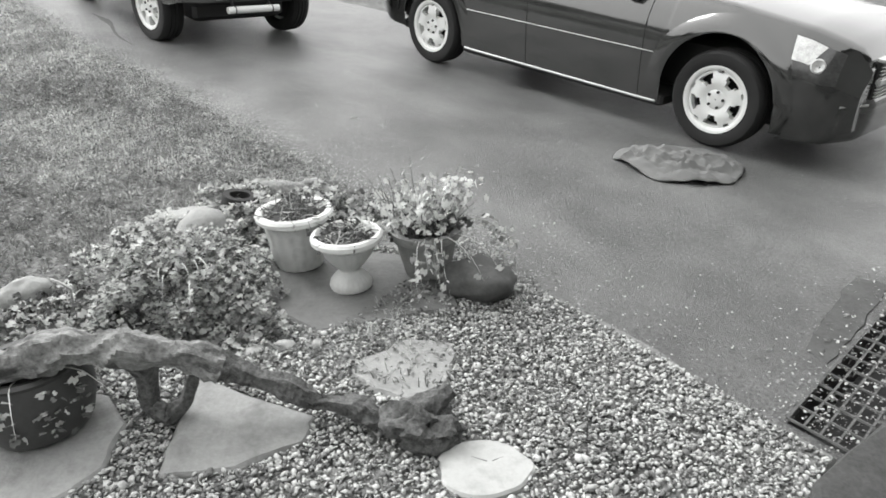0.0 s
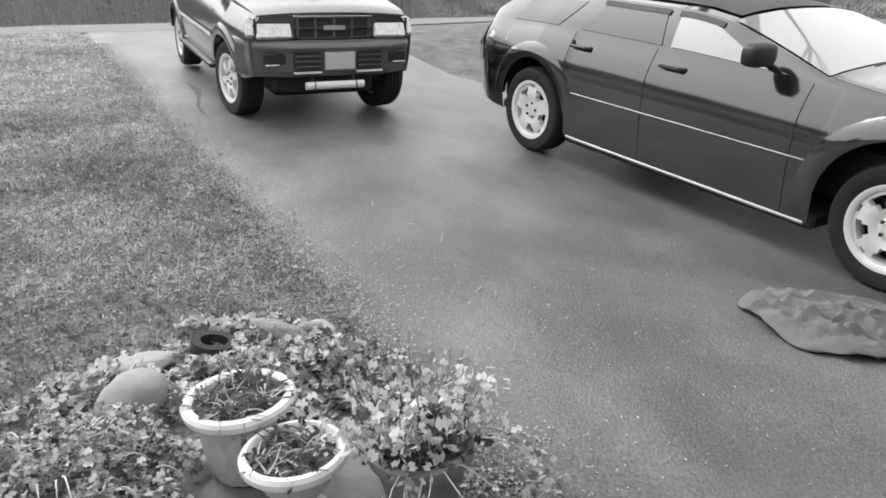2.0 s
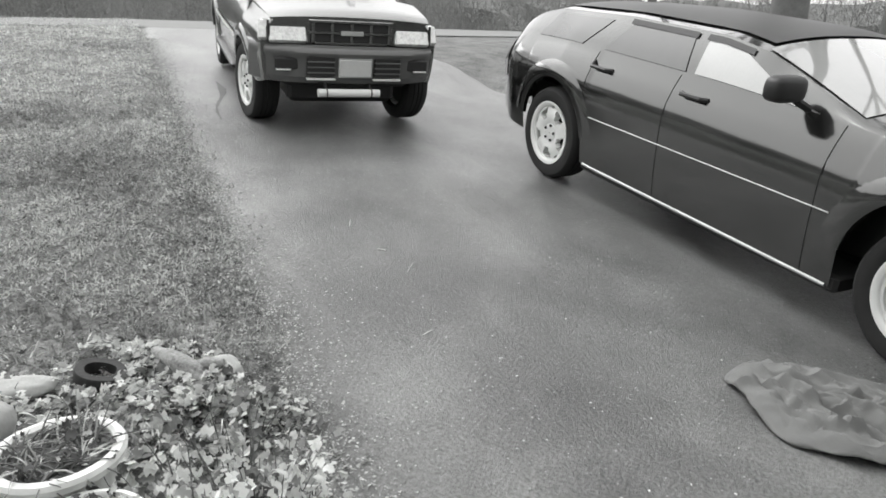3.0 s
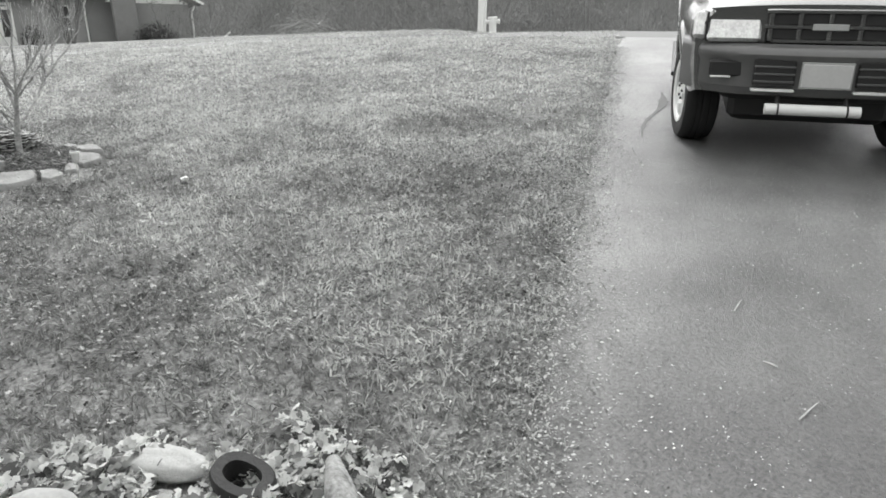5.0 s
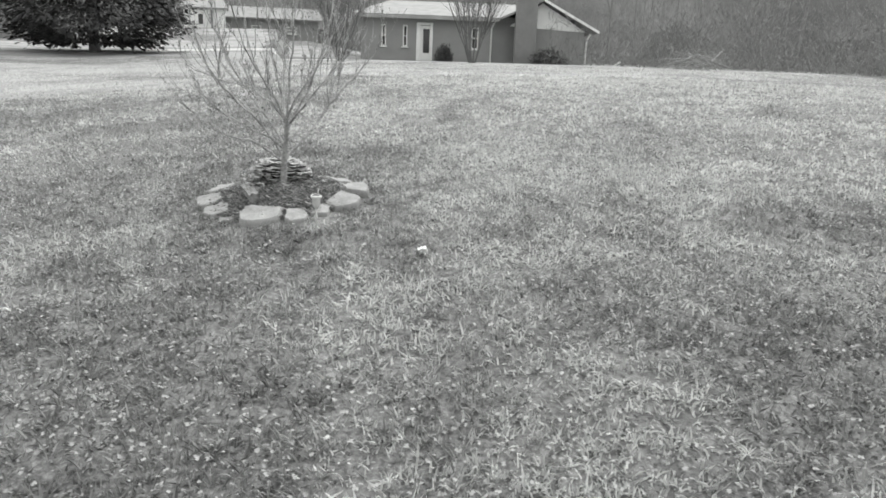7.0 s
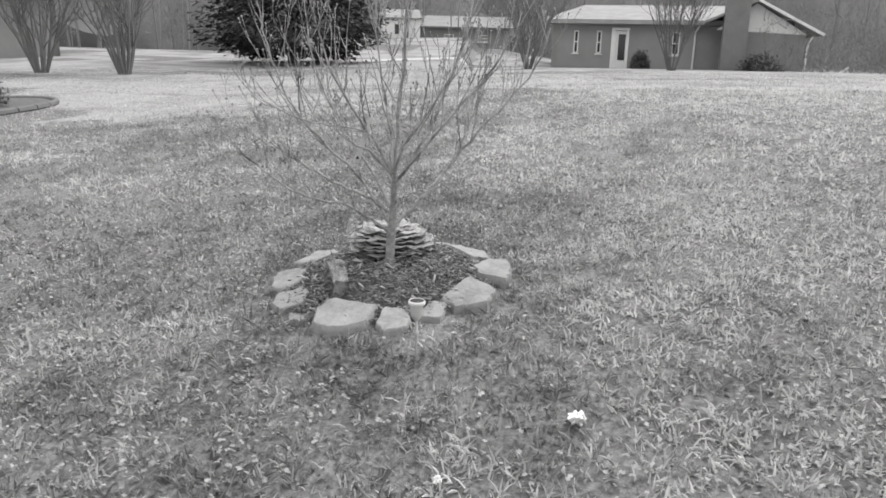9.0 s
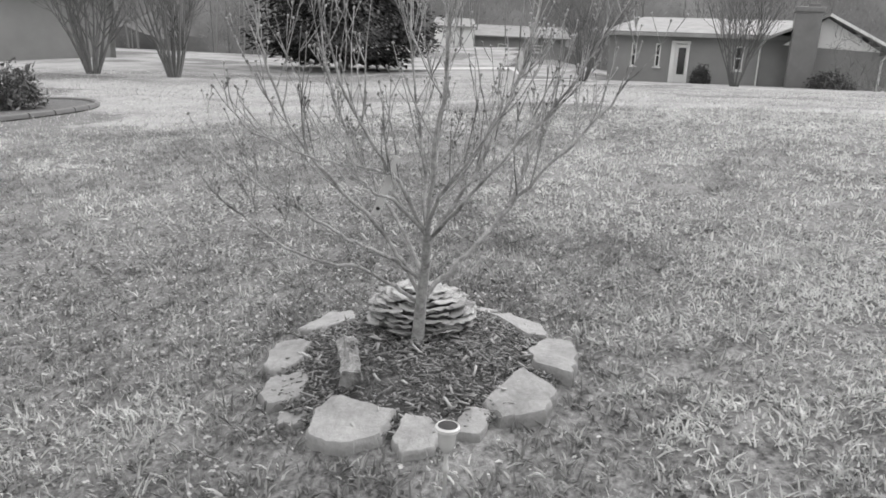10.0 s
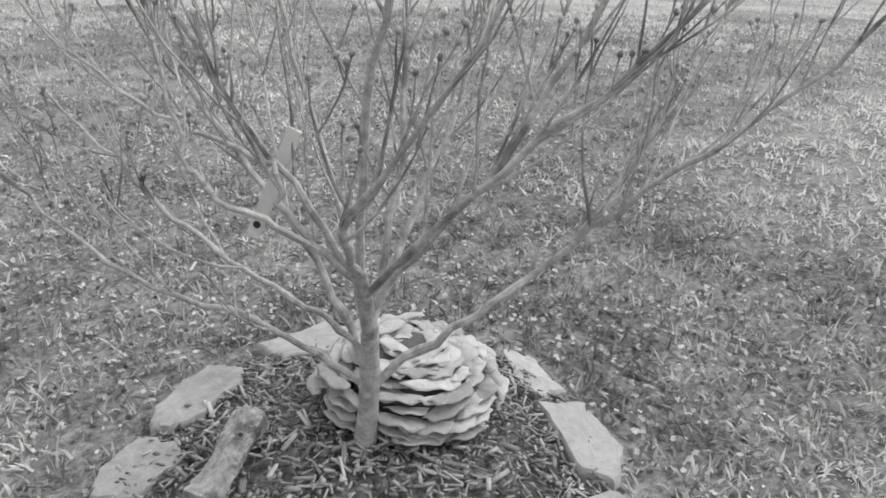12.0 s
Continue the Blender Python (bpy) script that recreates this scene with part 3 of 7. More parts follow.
    for sd in (-1, 1):
        mk = Geo()
        mk.tube([(curve([(0, 2.44), (0.5, 2.42), (0.78, 2.3), (0.92, 2.0)], y) + 0.025, sd * y, 0.475) for y in (0.55, 0.62, 0.7, 0.78)], 0.008, 6)
        part("bumper_strip", mk, chrome, th)
    for q in ([(0.98, -0.62, 1.02), (0.93, -0.3, 1.08), (0.9, 0.1, 1.1)], [(0.98, 0.05, 1.07), (0.93, 0.35, 1.09), (0.9, 0.62, 1.05)]):
        wp = Geo()
        wp.tube(q, 0.01, 6)
        part("wiper", wp, black_plastic, th)
    return th


def suv():
    R = 0.35
    ar = [(1.36, R, 0.41), (-1.35, R, 0.41)]
    b = Body(sill=[(-2.25, 0.55), (-1.9, 0.46), (-0.9, 0.40), (0.9, 0.40), (1.9, 0.44), (2.1, 0.5)],
             belt=[(-2.25, 1.05), (-1.5, 1.10), (0.3, 1.09), (0.85, 1.07), (1.4, 1.05), (1.95, 1.0), (2.06, 0.98)],
             rail=[(-2.25, 1.15), (-2.18, 1.45), (-2.0, 1.68), (-1.0, 1.71), (-0.1, 1.69), (0.12, 1.60), (0.5, 1.34), (0.82, 1.12), (1.4, 1.09), (1.95, 1.035), (2.06, 1.0)],
             top=[(-2.25, 1.2), (-2.18, 1.5), (-2.0, 1.74), (-1.0, 1.77), (-0.1, 1.745), (0.12, 1.66), (0.5, 1.40), (0.85, 1.165), (1.4, 1.14), (1.95, 1.07), (2.06, 1.025)],
             half=[(-2.25, 0.80), (-2.0, 0.85), (0, 0.865), (1.4, 0.85), (1.9, 0.80), (2.06, 0.77)],
             tumble=[(-2.25, 0.72), (-1.8, 0.70), (-0.1, 0.69), (0.5, 0.74), (0.85, 0.78), (1.4, 0.76), (1.9, 0.72), (2.06, 0.70)], arches=ar, bulge=0.045)
    th = thing("suv", car_pose(-3.747, 9.134, 0.6735, -0.7392, 2.70, 1.52), "dark grey boxy four-wheel-drive parked on the driveway facing downhill", "car")
    part("body", b.skin(stations(-2.25, 2.06, 0.09, ar)), suv_dark, th)
    u = Geo()
    u.box(0, 0, 0.62, 4.0, 1.2, 0.4, 0.05).box(0, 0, 0.36, 3.6, 1.0, 0.24, 0.04).box(0, 0, 0.42, 1.8, 1.6, 0.1, 0.03)
    part("underbody", u, black_plastic, th)
    for x in (1.38, -1.35):
        for sd in (-1, 1):
            wheel(th, x, sd * 0.71, R, 0.23, 0.22, 6, sd, "silver alloy wheel with chunky tyre", 9.0 if x > 0 else 0.0, (0.45, 0.86, 3.4))
    for sd in (-1, 1):
        for lo, hi, kind in (((-2.0, -1.2), (-1.95, -1.2), "quarter_window"), ((-1.1, -0.3), (-1.1, -0.3), "rear_window"), ((-0.2, 0.66), (-0.2, 0.1), "front_window")):
            part(kind, b.patch(lambda q: (lerp(lo[0], lo[1], q), 1.08, lerp(hi[0], hi[1], q), 1.84), 0.006, sd), bright_glass, th, "window with pale sky brightness put into its colour")
        for xc, zc, r in ar:
            fl = Geo()
            rows = []
            for i in range(25):
                a = -1.4 + (2.5 if xc > 0 else 2.8) * i / 24
                p = b.at(xc + (r + 0.0) * math.sin(a), 0.0, sd, 0.0)
                ctr = Vector((xc, p.y, zc))
                dr = Vector((math.sin(a), 0, math.cos(a)))
                base = ctr + dr * r
                rows.append([base + Vector((0, sd * o, 0)) + dr * k for k, o in ((-0.01, -0.04), (-0.01, 0.02), (0.015, 0.03), (0.07, 0.024), (0.1, 0.0))])
            fl.grid(rows)
            part("arch_flare", fl, suv_dark, th, "flared wheel arch")
        cl = b.patch(lambda q: (lerp(-0.9, 0.9, q), 0.40, lerp(-0.9, 0.9, q), 0.46), 0.012, sd, 10, 3)
        part("side_cladding", cl, alloy, th, "pale side moulding")
        st = Geo()
        st.box(0, sd * 0.84, 0.38, 1.75, 0.1, 0.05, 0.02)
        part("side_step", st, black_plastic, th)
        mg = Geo()
        mg.pillow((0.62, sd * 0.97, 1.17), (0.055, 0.115, 0.075))
        mir = part("door_mirror", mg, black_plastic, th)
        sk = Geo()
        sk.tube([(0.6, sd * 0.84, 1.13), (0.6, sd * 0.96, 1.15)], 0.03, 8)
        part("mirror_stalk", sk, black_plastic, mir)
        hg = Geo()
        hg.box(0, 0, 0, 0.07, 0.32, 0.2, 0.025, pose(2.04, sd * 0.545, 0.89, 0, -24, 0))
        hl = part("headlight", hg, lens, th, "clear rectangular headlight")
        hf = Geo()
        hf.box(2.07, sd * 0.708, 0.89, 0.03, 0.014, 0.18, 0.003)
        part("lamp_divider", hf, black_plastic, hl)
        ig = Geo()
        ig.box(0, 0, 0, 0.12, 0.09, 0.18, 0.025, pose(2.0, sd * 0.735, 0.885, 0, -22, sd * 12))
        part("indicator_lamp", ig, lens, th)
        fg = Geo()
        fg.box(2.16, sd * 0.57, 0.65, 0.05, 0.2, 0.1, 0.03)
        fr = part("fog_lamp_recess", fg, black_plastic, th)
        fl = Geo()
        fl.box(2.18, sd * 0.60, 0.6, 0.025, 0.12, 0.012, 0.004)
        part("fog_lamp_lip", fl, alloy, fr)
    ws = Geo()
    ws.grid([[b.at(lerp(0.83, 0.1, j / 8), 3 - abs(i / 6 - 1) * 0.97, -1 if i < 6 else 1, 0.006) for j in range(9)] for i in range(13)])
    part("windscreen", ws, screen_glass, th, "windscreen reflecting bare trees")
    gr = Geo()
    gr.box(2.045, 0, 0.895, 0.06, 0.72, 0.2, 0.02)
    gl = part("grille", gr, black_plastic, th)
    for z in (0.81, 0.895, 0.985):
        bars = Geo()
        bars.box(2.078, 0, z, 0.03, 0.74 if z > 0.85 else 0.64, 0.03, 0.01)
        part("grille_bar", bars, suv_dark, gl)
    for y in (-0.36, -0.18, 0, 0.18, 0.36):
        bars = Geo()
        bars.box(2.077, y * (0.95 if abs(y) < 0.3 else 0.93), 0.897, 0.026, 0.03, 0.18, 0.01)
        part("grille_bar", bars, suv_dark, gl)
    bars = Geo()
    bars.box(2.088, 0, 0.895, 0.02, 0.2, 0.04, 0.006)
    part("badge", bars, chrome, gl)
    bp = Geo()
    rows = []
    for z, o in ((0.47, -0.12), (0.49, -0.02), (0.53, 0.0), (0.54, 0.012), (0.60, 0.015), (0.69, 0.02), (0.715, 0.045), (0.745, 0.058), (0.77, 0.045), (0.785, 0.015), (0.795, -0.1)):
        rows.append([(curve([(0, 2.2), (0.5, 2.17), (0.74, 2.05), (0.84, 1.8)], abs(y)) + o * 0.8, y, z) for y in [(-0.84 + 1.68 * i / 28) for i in range(29)]])
    bp.grid(rows)
    part("front_bumper", bp, cladding, th, "grey moulded bumper with fog lamp recesses")
    for sd in (-1, 1):
        it = Geo()
        it.box(2.20, sd * 0.29, 0.635, 0.05, 0.24, 0.17, 0.02)
        ik = part("air_intake", it, black_plastic, th, "dark lower air intake")
        for k in range(3):
            lo = Geo()
            lo.box(2.222, sd * 0.29, 0.585 + 0.045 * k, 0.02, 0.235, 0.012, 0.003)
            part("intake_slat", lo, cladding, ik)
        lp = Geo()
        lp.box(2.205, sd * 0.29, 0.53, 0.05, 0.25, 0.016, 0.004)
        part("intake_lip", lp, alloy, ik)
    pg = Geo()
    pg.box(2.235, 0, 0.63, 0.012, 0.29, 0.16, 0.003)
    pf = part("plate_frame", pg, chrome, th)
    pp = Geo()
    pp.box(2.243, 0, 0.63, 0.008, 0.27, 0.135, 0.002)
    part("number_plate", pp, plate_mat, pf, "blank grey plate")
    lb = Geo()
    lb.tube([(2.24, -0.32, 0.42), (2.24, 0.22, 0.42)], 0.034, 12)
    bar = part("driving_light_bar", lb, white_plastic, th, "white tubular light bar under the bumper")
    for sd in (-1, 1):
        en = Geo()
        en.tube([(2.24, sd * 0.19 - 0.05, 0.42), (2.24, sd * 0.2 - 0.05, 0.42)], 0.039, 12)
        en.tube([(2.2, sd * 0.195 - 0.05, 0.43), (2.12, sd * 0.195 - 0.05, 0.55)], 0.015, 6)
        part("light_bracket", en, black_plastic, bar)
    for q in ([(0.95, -0.7, 1.13), (0.86, -0.3, 1.2), (0.84, 0.0, 1.21)], [(0.95, -0.1, 1.17), (0.86, 0.3, 1.2), (0.84, 0.6, 1.19)]):
        wp = Geo()
        wp.tube(q, 0.012, 6)
        part("wiper", wp, black_plastic, th)
    for sd in (-1, 1):
        rr = Geo()
        rr.tube([(-1.9, sd * 0.6, 1.8), (-1.8, sd * 0.6, 1.84), (-0.2, sd * 0.6, 1.82), (-0.1, sd * 0.6, 1.76)], 0.02, 8)
        part("roof_rail", rr, black_plastic, th)
    return th


station_wagon()
suv()

# ---- far surroundings ----
brick_mat = mat("brick_wall", 0.27, 0.9, var=0.18, scale=1.2, fine=30, bump=0.3)
dark_brick = mat("sooty_brick", 0.19, 0.9, var=0.25, scale=2.5, fine=30, bump=0.3)
roof_mat = mat("pale_shingles", 0.29, 0.9, var=0.3, scale=1.5, fine=25, bump=0.3)
white_paint = mat("white_paint", 0.75, 0.6, var=0.08, scale=3, fine=30, bump=0.05)
bark = mat("grey_bark", 0.14, 0.95, var=0.4, scale=5, fine=50, bump=0.6)
twig_mat = mat("bare_twigs", 0.28, 0.95, var=0.3, scale=3, fine=20, bump=0.0, island=0.5)
wood_mat = mat("woodland_bark", 0.2, 0.95, var=0.3, scale=1, fine=9, bump=0.0, island=0.6)
shrub_bark = mat("brown_shrub_bark", 0.13, 0.95, var=0.35, scale=3, fine=20, bump=0.0, island=0.5)
conifer_mat = mat("dark_conifer", 0.035, 0.9, var=0.5, scale=2, fine=20, bump=0.0, island=0.8)
leafy_mat = mat("leafy_shrub_leaf", 0.13, 0.8, var=0.5, scale=4, fine=30, bump=0.0, island=1.0)
bush_mat = mat("evergreen_bush", 0.06, 0.85, var=0.4, scale=4, fine=30, bump=0.0, island=0.8)
woods_mat = mat("hazy_woods", 0.23, 1.0, var=0.5, scale=0.1, fine=0.5, bump=0.0, stain=(0.6, 0.05, 0.42, 0.6))
dark_glass = mat("dark_window", 0.04, 0.1, var=0.1, bump=0.0)
soil_mat = mat("dark_mulch", 0.11, 0.95, var=0.5, scale=9, fine=70, bump=0.8)

EYE_W = (-2.77, 4.1)


def far(bearing, d):
    """A place at a bearing (degrees left of y) and distance from the middle of the lawn."""
    b = radians(bearing)
    return EYE_W[0] - d * math.sin(b), EYE_W[1] + d * math.cos(b)


def facing(bearing, d, z, turn=0.0):
    """A frame at that place: x to the right as seen from the lawn, y away."""
    x, y = far(bearing, d)
    return pose(x, y, z, 0, 0, bearing + turn)


def quad_roof(a, b, c, d, thick=0.12):
    """A sloping roof plane of a given thickness through four corners."""
    g = Geo()
    p = [Vector(q) for q in (a, b, c, d)]
    n = (p[1] - p[0]).cross(p[3] - p[0]).normalized() * thick
    if n.z < 0:
        n = -n
    g.add([q for q in p] + [q + n for q in p], [(3, 2, 1, 0), (4, 5, 6, 7), (0, 1, 5, 4), (1, 2, 6, 5), (2, 3, 7, 6), (3, 0, 4, 7)])
    return g


def wall_with_holes(x0, x1, z0, z1, y, t, holes):
    """A wall along x with openings (x0, x1, z0, z1) cut through it."""
    g = Geo()
    xs = sorted({x0, x1, *[h[0] for h in holes], *[h[1] for h in holes]})
    for a, b in zip(xs, xs[1:]):
        spans = sorted([(h[2], h[3]) for h in holes if h[0] <= a and h[1] >= b])
        z = z0
        for lo, hi in spans + [(z1, z1)]:
            if lo - z > 0.01:
                g.cuboid(a, b, y, y + t, z, lo)
            z = hi
    return g.weld()


def window(parent, x, z, w, h, y, frame_mat=None):
    fr = Geo()
    for dx in (-1, 1):
        fr.box(x + dx * (w / 2 - 0.03), y + 0.03, z, 0.06, 0.1, h, 0.005)
    for dz in (-1, 0, 1):
        fr.box(x, y + 0.03, z + dz * (h / 2 - 0.03), w, 0.1, 0.06, 0.005)
    wi = part("window", fr, frame_mat or white_paint, parent)
    pa = Geo()
    pa.box(x, y + 0.08, z, w - 0.06, 0.02, h - 0.06, 0.0)
    part("pane", pa, dark_glass, wi)
    sl = Geo()
    sl.box(x, y - 0.03, z - h / 2 - 0.04, w + 0.16, 0.2, 0.06, 0.01)
    part("sill", sl, white_paint, wi)


def brick_house():
    th = thing("brick_house", facing(88, 42, 1.2), "single-storey brick ranch house with a pale shingle roof", "house")
    holes = [(-2.25, -1.35, 0.0, 2.15), (-4.33, -4.07, 0.9, 2.1), (-3.08, -2.82, 0.9, 2.1), (0.9, 1.3, 0.9, 2.1)]
    part("wall", wall_with_holes(-5.5, 4.0, -1.5, 2.65, 0, 0.25, holes), brick_mat, th)
    sw = Geo()
    sw.box(-5.4, 4, 0.6, 0.25, 8, 4.1, 0.0).box(-0.7, 8, 0.6, 9.6, 0.25, 4.1, 0.0)
    part("side_wall", sw, brick_mat, th)
    for x, z, w, h in ((-4.2, 1.5, 0.26, 1.2), (-2.95, 1.5, 0.26, 1.2), (1.1, 1.5, 0.4, 1.2)):
        window(th, x, z, w, h, 0)
    dr = Geo()
    dr.box(-2.18, -0.02, 1.05, 0.22, 0.2, 2.3, 0.01).box(-1.42, -0.02, 1.05, 0.14, 0.2, 2.3, 0.01)
    dr.box(-1.8, -0.02, 2.2, 0.94, 0.2, 0.14, 0.01)
    part("door_frame", dr, white_paint, th)
    dg = Geo()
    dg.box(-1.78, 0.06, 1.05, 0.62, 0.06, 2.1, 0.01)
    dd = part("door", dg, white_paint, th, "white storm door with a tall dark pane")
    dk = Geo()
    dk.box(-1.72, 0.01, 1.25, 0.36, 0.04, 1.35, 0.01)
    part("pane", dk, dark_glass, dd)
    part("roof", quad_roof((-6.0, -0.6, 2.55), (4.4, -0.6, 2.55), (4.0, 4.2, 3.6), (-4.2, 4.2, 3.6)), roof_mat, th, "pale weathered shingle roof")
    part("roof", quad_roof((-4.2, 4.2, 3.6), (4.0, 4.2, 3.6), (4.4, 8.8, 2.55), (-6.0, 8.8, 2.55)), roof_mat, th)
    part("roof_hip", quad_roof((-6.0, -0.6, 2.55), (-4.2, 4.2, 3.6), (-4.2, 4.21, 3.6), (-6.0, 8.8, 2.55)), roof_mat, th)
    fa = Geo()
    fa.box(-0.8, -0.62, 2.52, 10.4, 0.08, 0.16, 0.01)
    part("gutter", fa, roof_mat, th)
    # the gabled wing with its chimney
    gw = wall_with_holes(3.9, 7.2, -1.5, 2.2, -1.2, 0.25, [])
    part("wing_wall", gw, brick_mat, th)
    gs = Geo()
    gs.box(7.1, 3, 0.3, 0.25, 8.4, 3.9, 0.0)
    part("wing_side_wall", gs, brick_mat, th)
    tri = Geo()
    tri.add([(3.0, -1.22, 2.2), (7.3, -1.22, 2.0), (4.8, -1.22, 3.5), (3.0, -1.1, 2.2), (7.3, -1.1, 2.0), (4.8, -1.1, 3.5)], [(0, 1, 2), (5, 4, 3), (0, 3, 4, 1), (1, 4, 5, 2), (2, 5, 3, 0)])
    part("gable", tri, white_paint, th, "white boarded gable")
    part("wing_roof", quad_roof((4.8, -1.8, 3.55), (7.9, -1.8, 1.95), (7.9, 7, 1.95), (4.8, 7, 3.55)), roof_mat, th)
    part("wing_roof", quad_roof((4.8, -1.8, 3.55), (2.4, -1.8, 2.5), (2.4, 7, 2.5), (4.8, 7, 3.55)), roof_mat, th)
    bb = Geo()
    bb.tube([(4.8, -1.85, 3.62), (7.95, -1.85, 2.0)], 0.09, 4)
    part("barge_board", bb, white_paint, th)
    ch = Geo()
    ch.box(3.85, -1.75, 1.2, 1.15, 0.9, 5.2, 0.02).box(3.85, -1.75, 3.8, 1.3, 1.05, 0.25, 0.03)
    cm = part("chimney", ch, dark_brick, th, "brick chimney on the outer wall")
    cc = Geo()
    cc.box(4.05, -1.75, 4.0, 0.5, 0.6, 0.16, 0.02)
    part("chimney_cap", cc, concrete, cm)
    for x, z1 in ((2.05, 2.4), (7.35, 1.9)):
        dp = Geo()
        dp.tube([(x, -0.1 if x < 5 else -1.35, -0.9), (x, -0.1 if x < 5 else -1.35, z1 - 0.3), (x + 0.15, -0.5 if x < 5 else -1.6, z1)], 0.05, 6)
        part("downspout", dp, white_paint, th)
    sr = Geo()
    sr.tube([(7.9, -2.0, -0.6), (9.2, -2.0, 0.5)], 0.06, 5)
    part("stair_rail", sr, white_paint, th)
    return th


def side_house():
    th = thing("neighbour_house", facing(131, 38, 1.25, 22), "brick house with white eaves behind bare shrubs", "house")
    part("wall", wall_with_holes(-11, 0, -1.5, 2.7, 0, 0.25, [(-7.5, -6.3, 0.8, 2.0)]), brick_mat, th)
    window(th, -6.9, 1.4, 1.2, 1.2, 0)
    s = Geo()
    s.box(-0.12, 4, 0.6, 0.25, 8, 4.2, 0.0)
    part("side_wall", s, brick_mat, th)
    part("roof", quad_roof((-11.5, -0.6, 2.7), (0.7, -0.6, 2.7), (0.7, 4, 4.8), (-11.5, 4, 4.8)), roof_mat, th)
    part("roof", quad_roof((-11.5, 8.6, 2.7), (0.7, 8.6, 2.7), (0.7, 4, 4.8), (-11.5, 4, 4.8)), roof_mat, th)
    e = Geo()
    e.tube([(0.72, -0.75, 2.72), (0.72, 4, 4.95)], 0.13, 4).tube([(0.72, -0.7, 2.7), (-11.5, -0.7, 2.7)], 0.09, 4)
    part("eave_board", e, white_paint, th)
    w = Geo()
    w.box(-8, -0.06, 0.62, 6, 0.1, 0.08, 0.0)
    part("brick_band", w, concrete, th)
    a = Geo()
    a.box(-9.2, -0.6, -0.2, 1.0, 0.8, 0.9, 0.05)
    part("air_conditioner", a, dark_metal, th)


def outbuildings():
    th = thing("garage", facing(107, 60, 2.75), "small white gabled garage far off", "garage")
    w = Geo()
    w.box(0, 2, 0.3, 3.1, 4, 2.9, 0.0)
    part("wall", w, white_paint, th)
    wd = Geo()
    wd.box(-0.3, -0.03, 0.95, 0.34, 0.06, 0.75, 0.01)
    part("window", wd, dark_glass, th)
    part("roof", quad_roof((-1.75, -0.3, 1.72), (1.75, -0.3, 1.72), (1.5, 2, 2.45), (-1.5, 2, 2.45)), roof_mat, th)
    part("roof", quad_roof((-1.75, 4.3, 1.72), (1.75, 4.3, 1.72), (1.5, 2, 2.45), (-1.5, 2, 2.45)), roof_mat, th)
    t2 = thing("carport_house", facing(102.2, 62, 2.6), "low building with a pale roof far off", "house")
    w = Geo()
    w.box(0, 3, 0.1, 7.6, 6, 2.8, 0.0)
    part("wall", w, brick_mat, t2)
    part("roof", quad_roof((-4.1, -0.6, 1.35), (4.1, -0.6, 1.35), (4.1, 3, 2.35), (-4.1, 3, 2.35)), roof_mat, t2)
    part("roof", quad_roof((-4.1, 6.6, 1.35), (4.1, 6.6, 1.35), (4.1, 3, 2.35), (-4.1, 3, 2.35)), roof_mat, t2)
    for x in (-1.2, 1.6):
        window(t2, x, 0.6, 0.8, 0.55, -0.02)


def limb(g, p, d, length, r, rnd, depth, up=0.25, split=3, sides=5, tips=None):
    """A tapering limb that forks; d is its direction."""
    n = 5
    pts, rad = [p.copy()], [r]
    q, e = p.copy(), d.normalized()
    for i in range(n):
        e = (e + Vector((rnd.uniform(-1, 1), rnd.uniform(-1, 1), rnd.uniform(-0.6, 1))) * 0.13 + Vector((0, 0, up * 0.35))).normalized()
        q = q + e * (length / n)
        pts.append(q.copy())
        rad.append(r * (1 - 0.62 * (i + 1) / n))
    g.tube(pts, rad, sides if depth > 1 else max(3, sides - 1), caps=False)
    if tips is not None and depth <= 1:
        tips.append((pts[-1], e.copy()))
    if depth > 1:
        for k in range(split):
            i = rnd.randint(2, n)
            a = rnd.uniform(0, 2 * math.pi)
            side = e.orthogonal().normalized()
            side = (side * math.cos(a) + e.cross(side) * math.sin(a))
            limb(g, pts[i], (e * rnd.uniform(0.6, 1.0) + side * rnd.uniform(0.5, 0.9)), length * rnd.uniform(0.5, 0.75), rad[i] * 0.7, rnd, depth - 1, up, split, sides, tips)


def crape_myrtle(x, y, h, seed, label="vase-shaped bare many-stemmed shrub"):
    th = thing("bare_shrub", Matrix.Translation(on(x, y, -0.05)), label, "shrub", "bare shrubs round the lawn")
    rnd = random.Random(seed)
    for k in range(15):
        g = Geo()
        a = 2 * math.pi * k / 15 + rnd.uniform(-0.3, 0.3)
        limb(g, Vector((0.14 * math.cos(a), 0.14 * math.sin(a), 0)), Vector((0.33 * math.cos(a), 0.33 * math.sin(a), 1)), h * rnd.uniform(0.42, 0.58), 0.045, rnd, 4, 0.22, 4, 4)
        part("stem", g, shrub_bark, th)


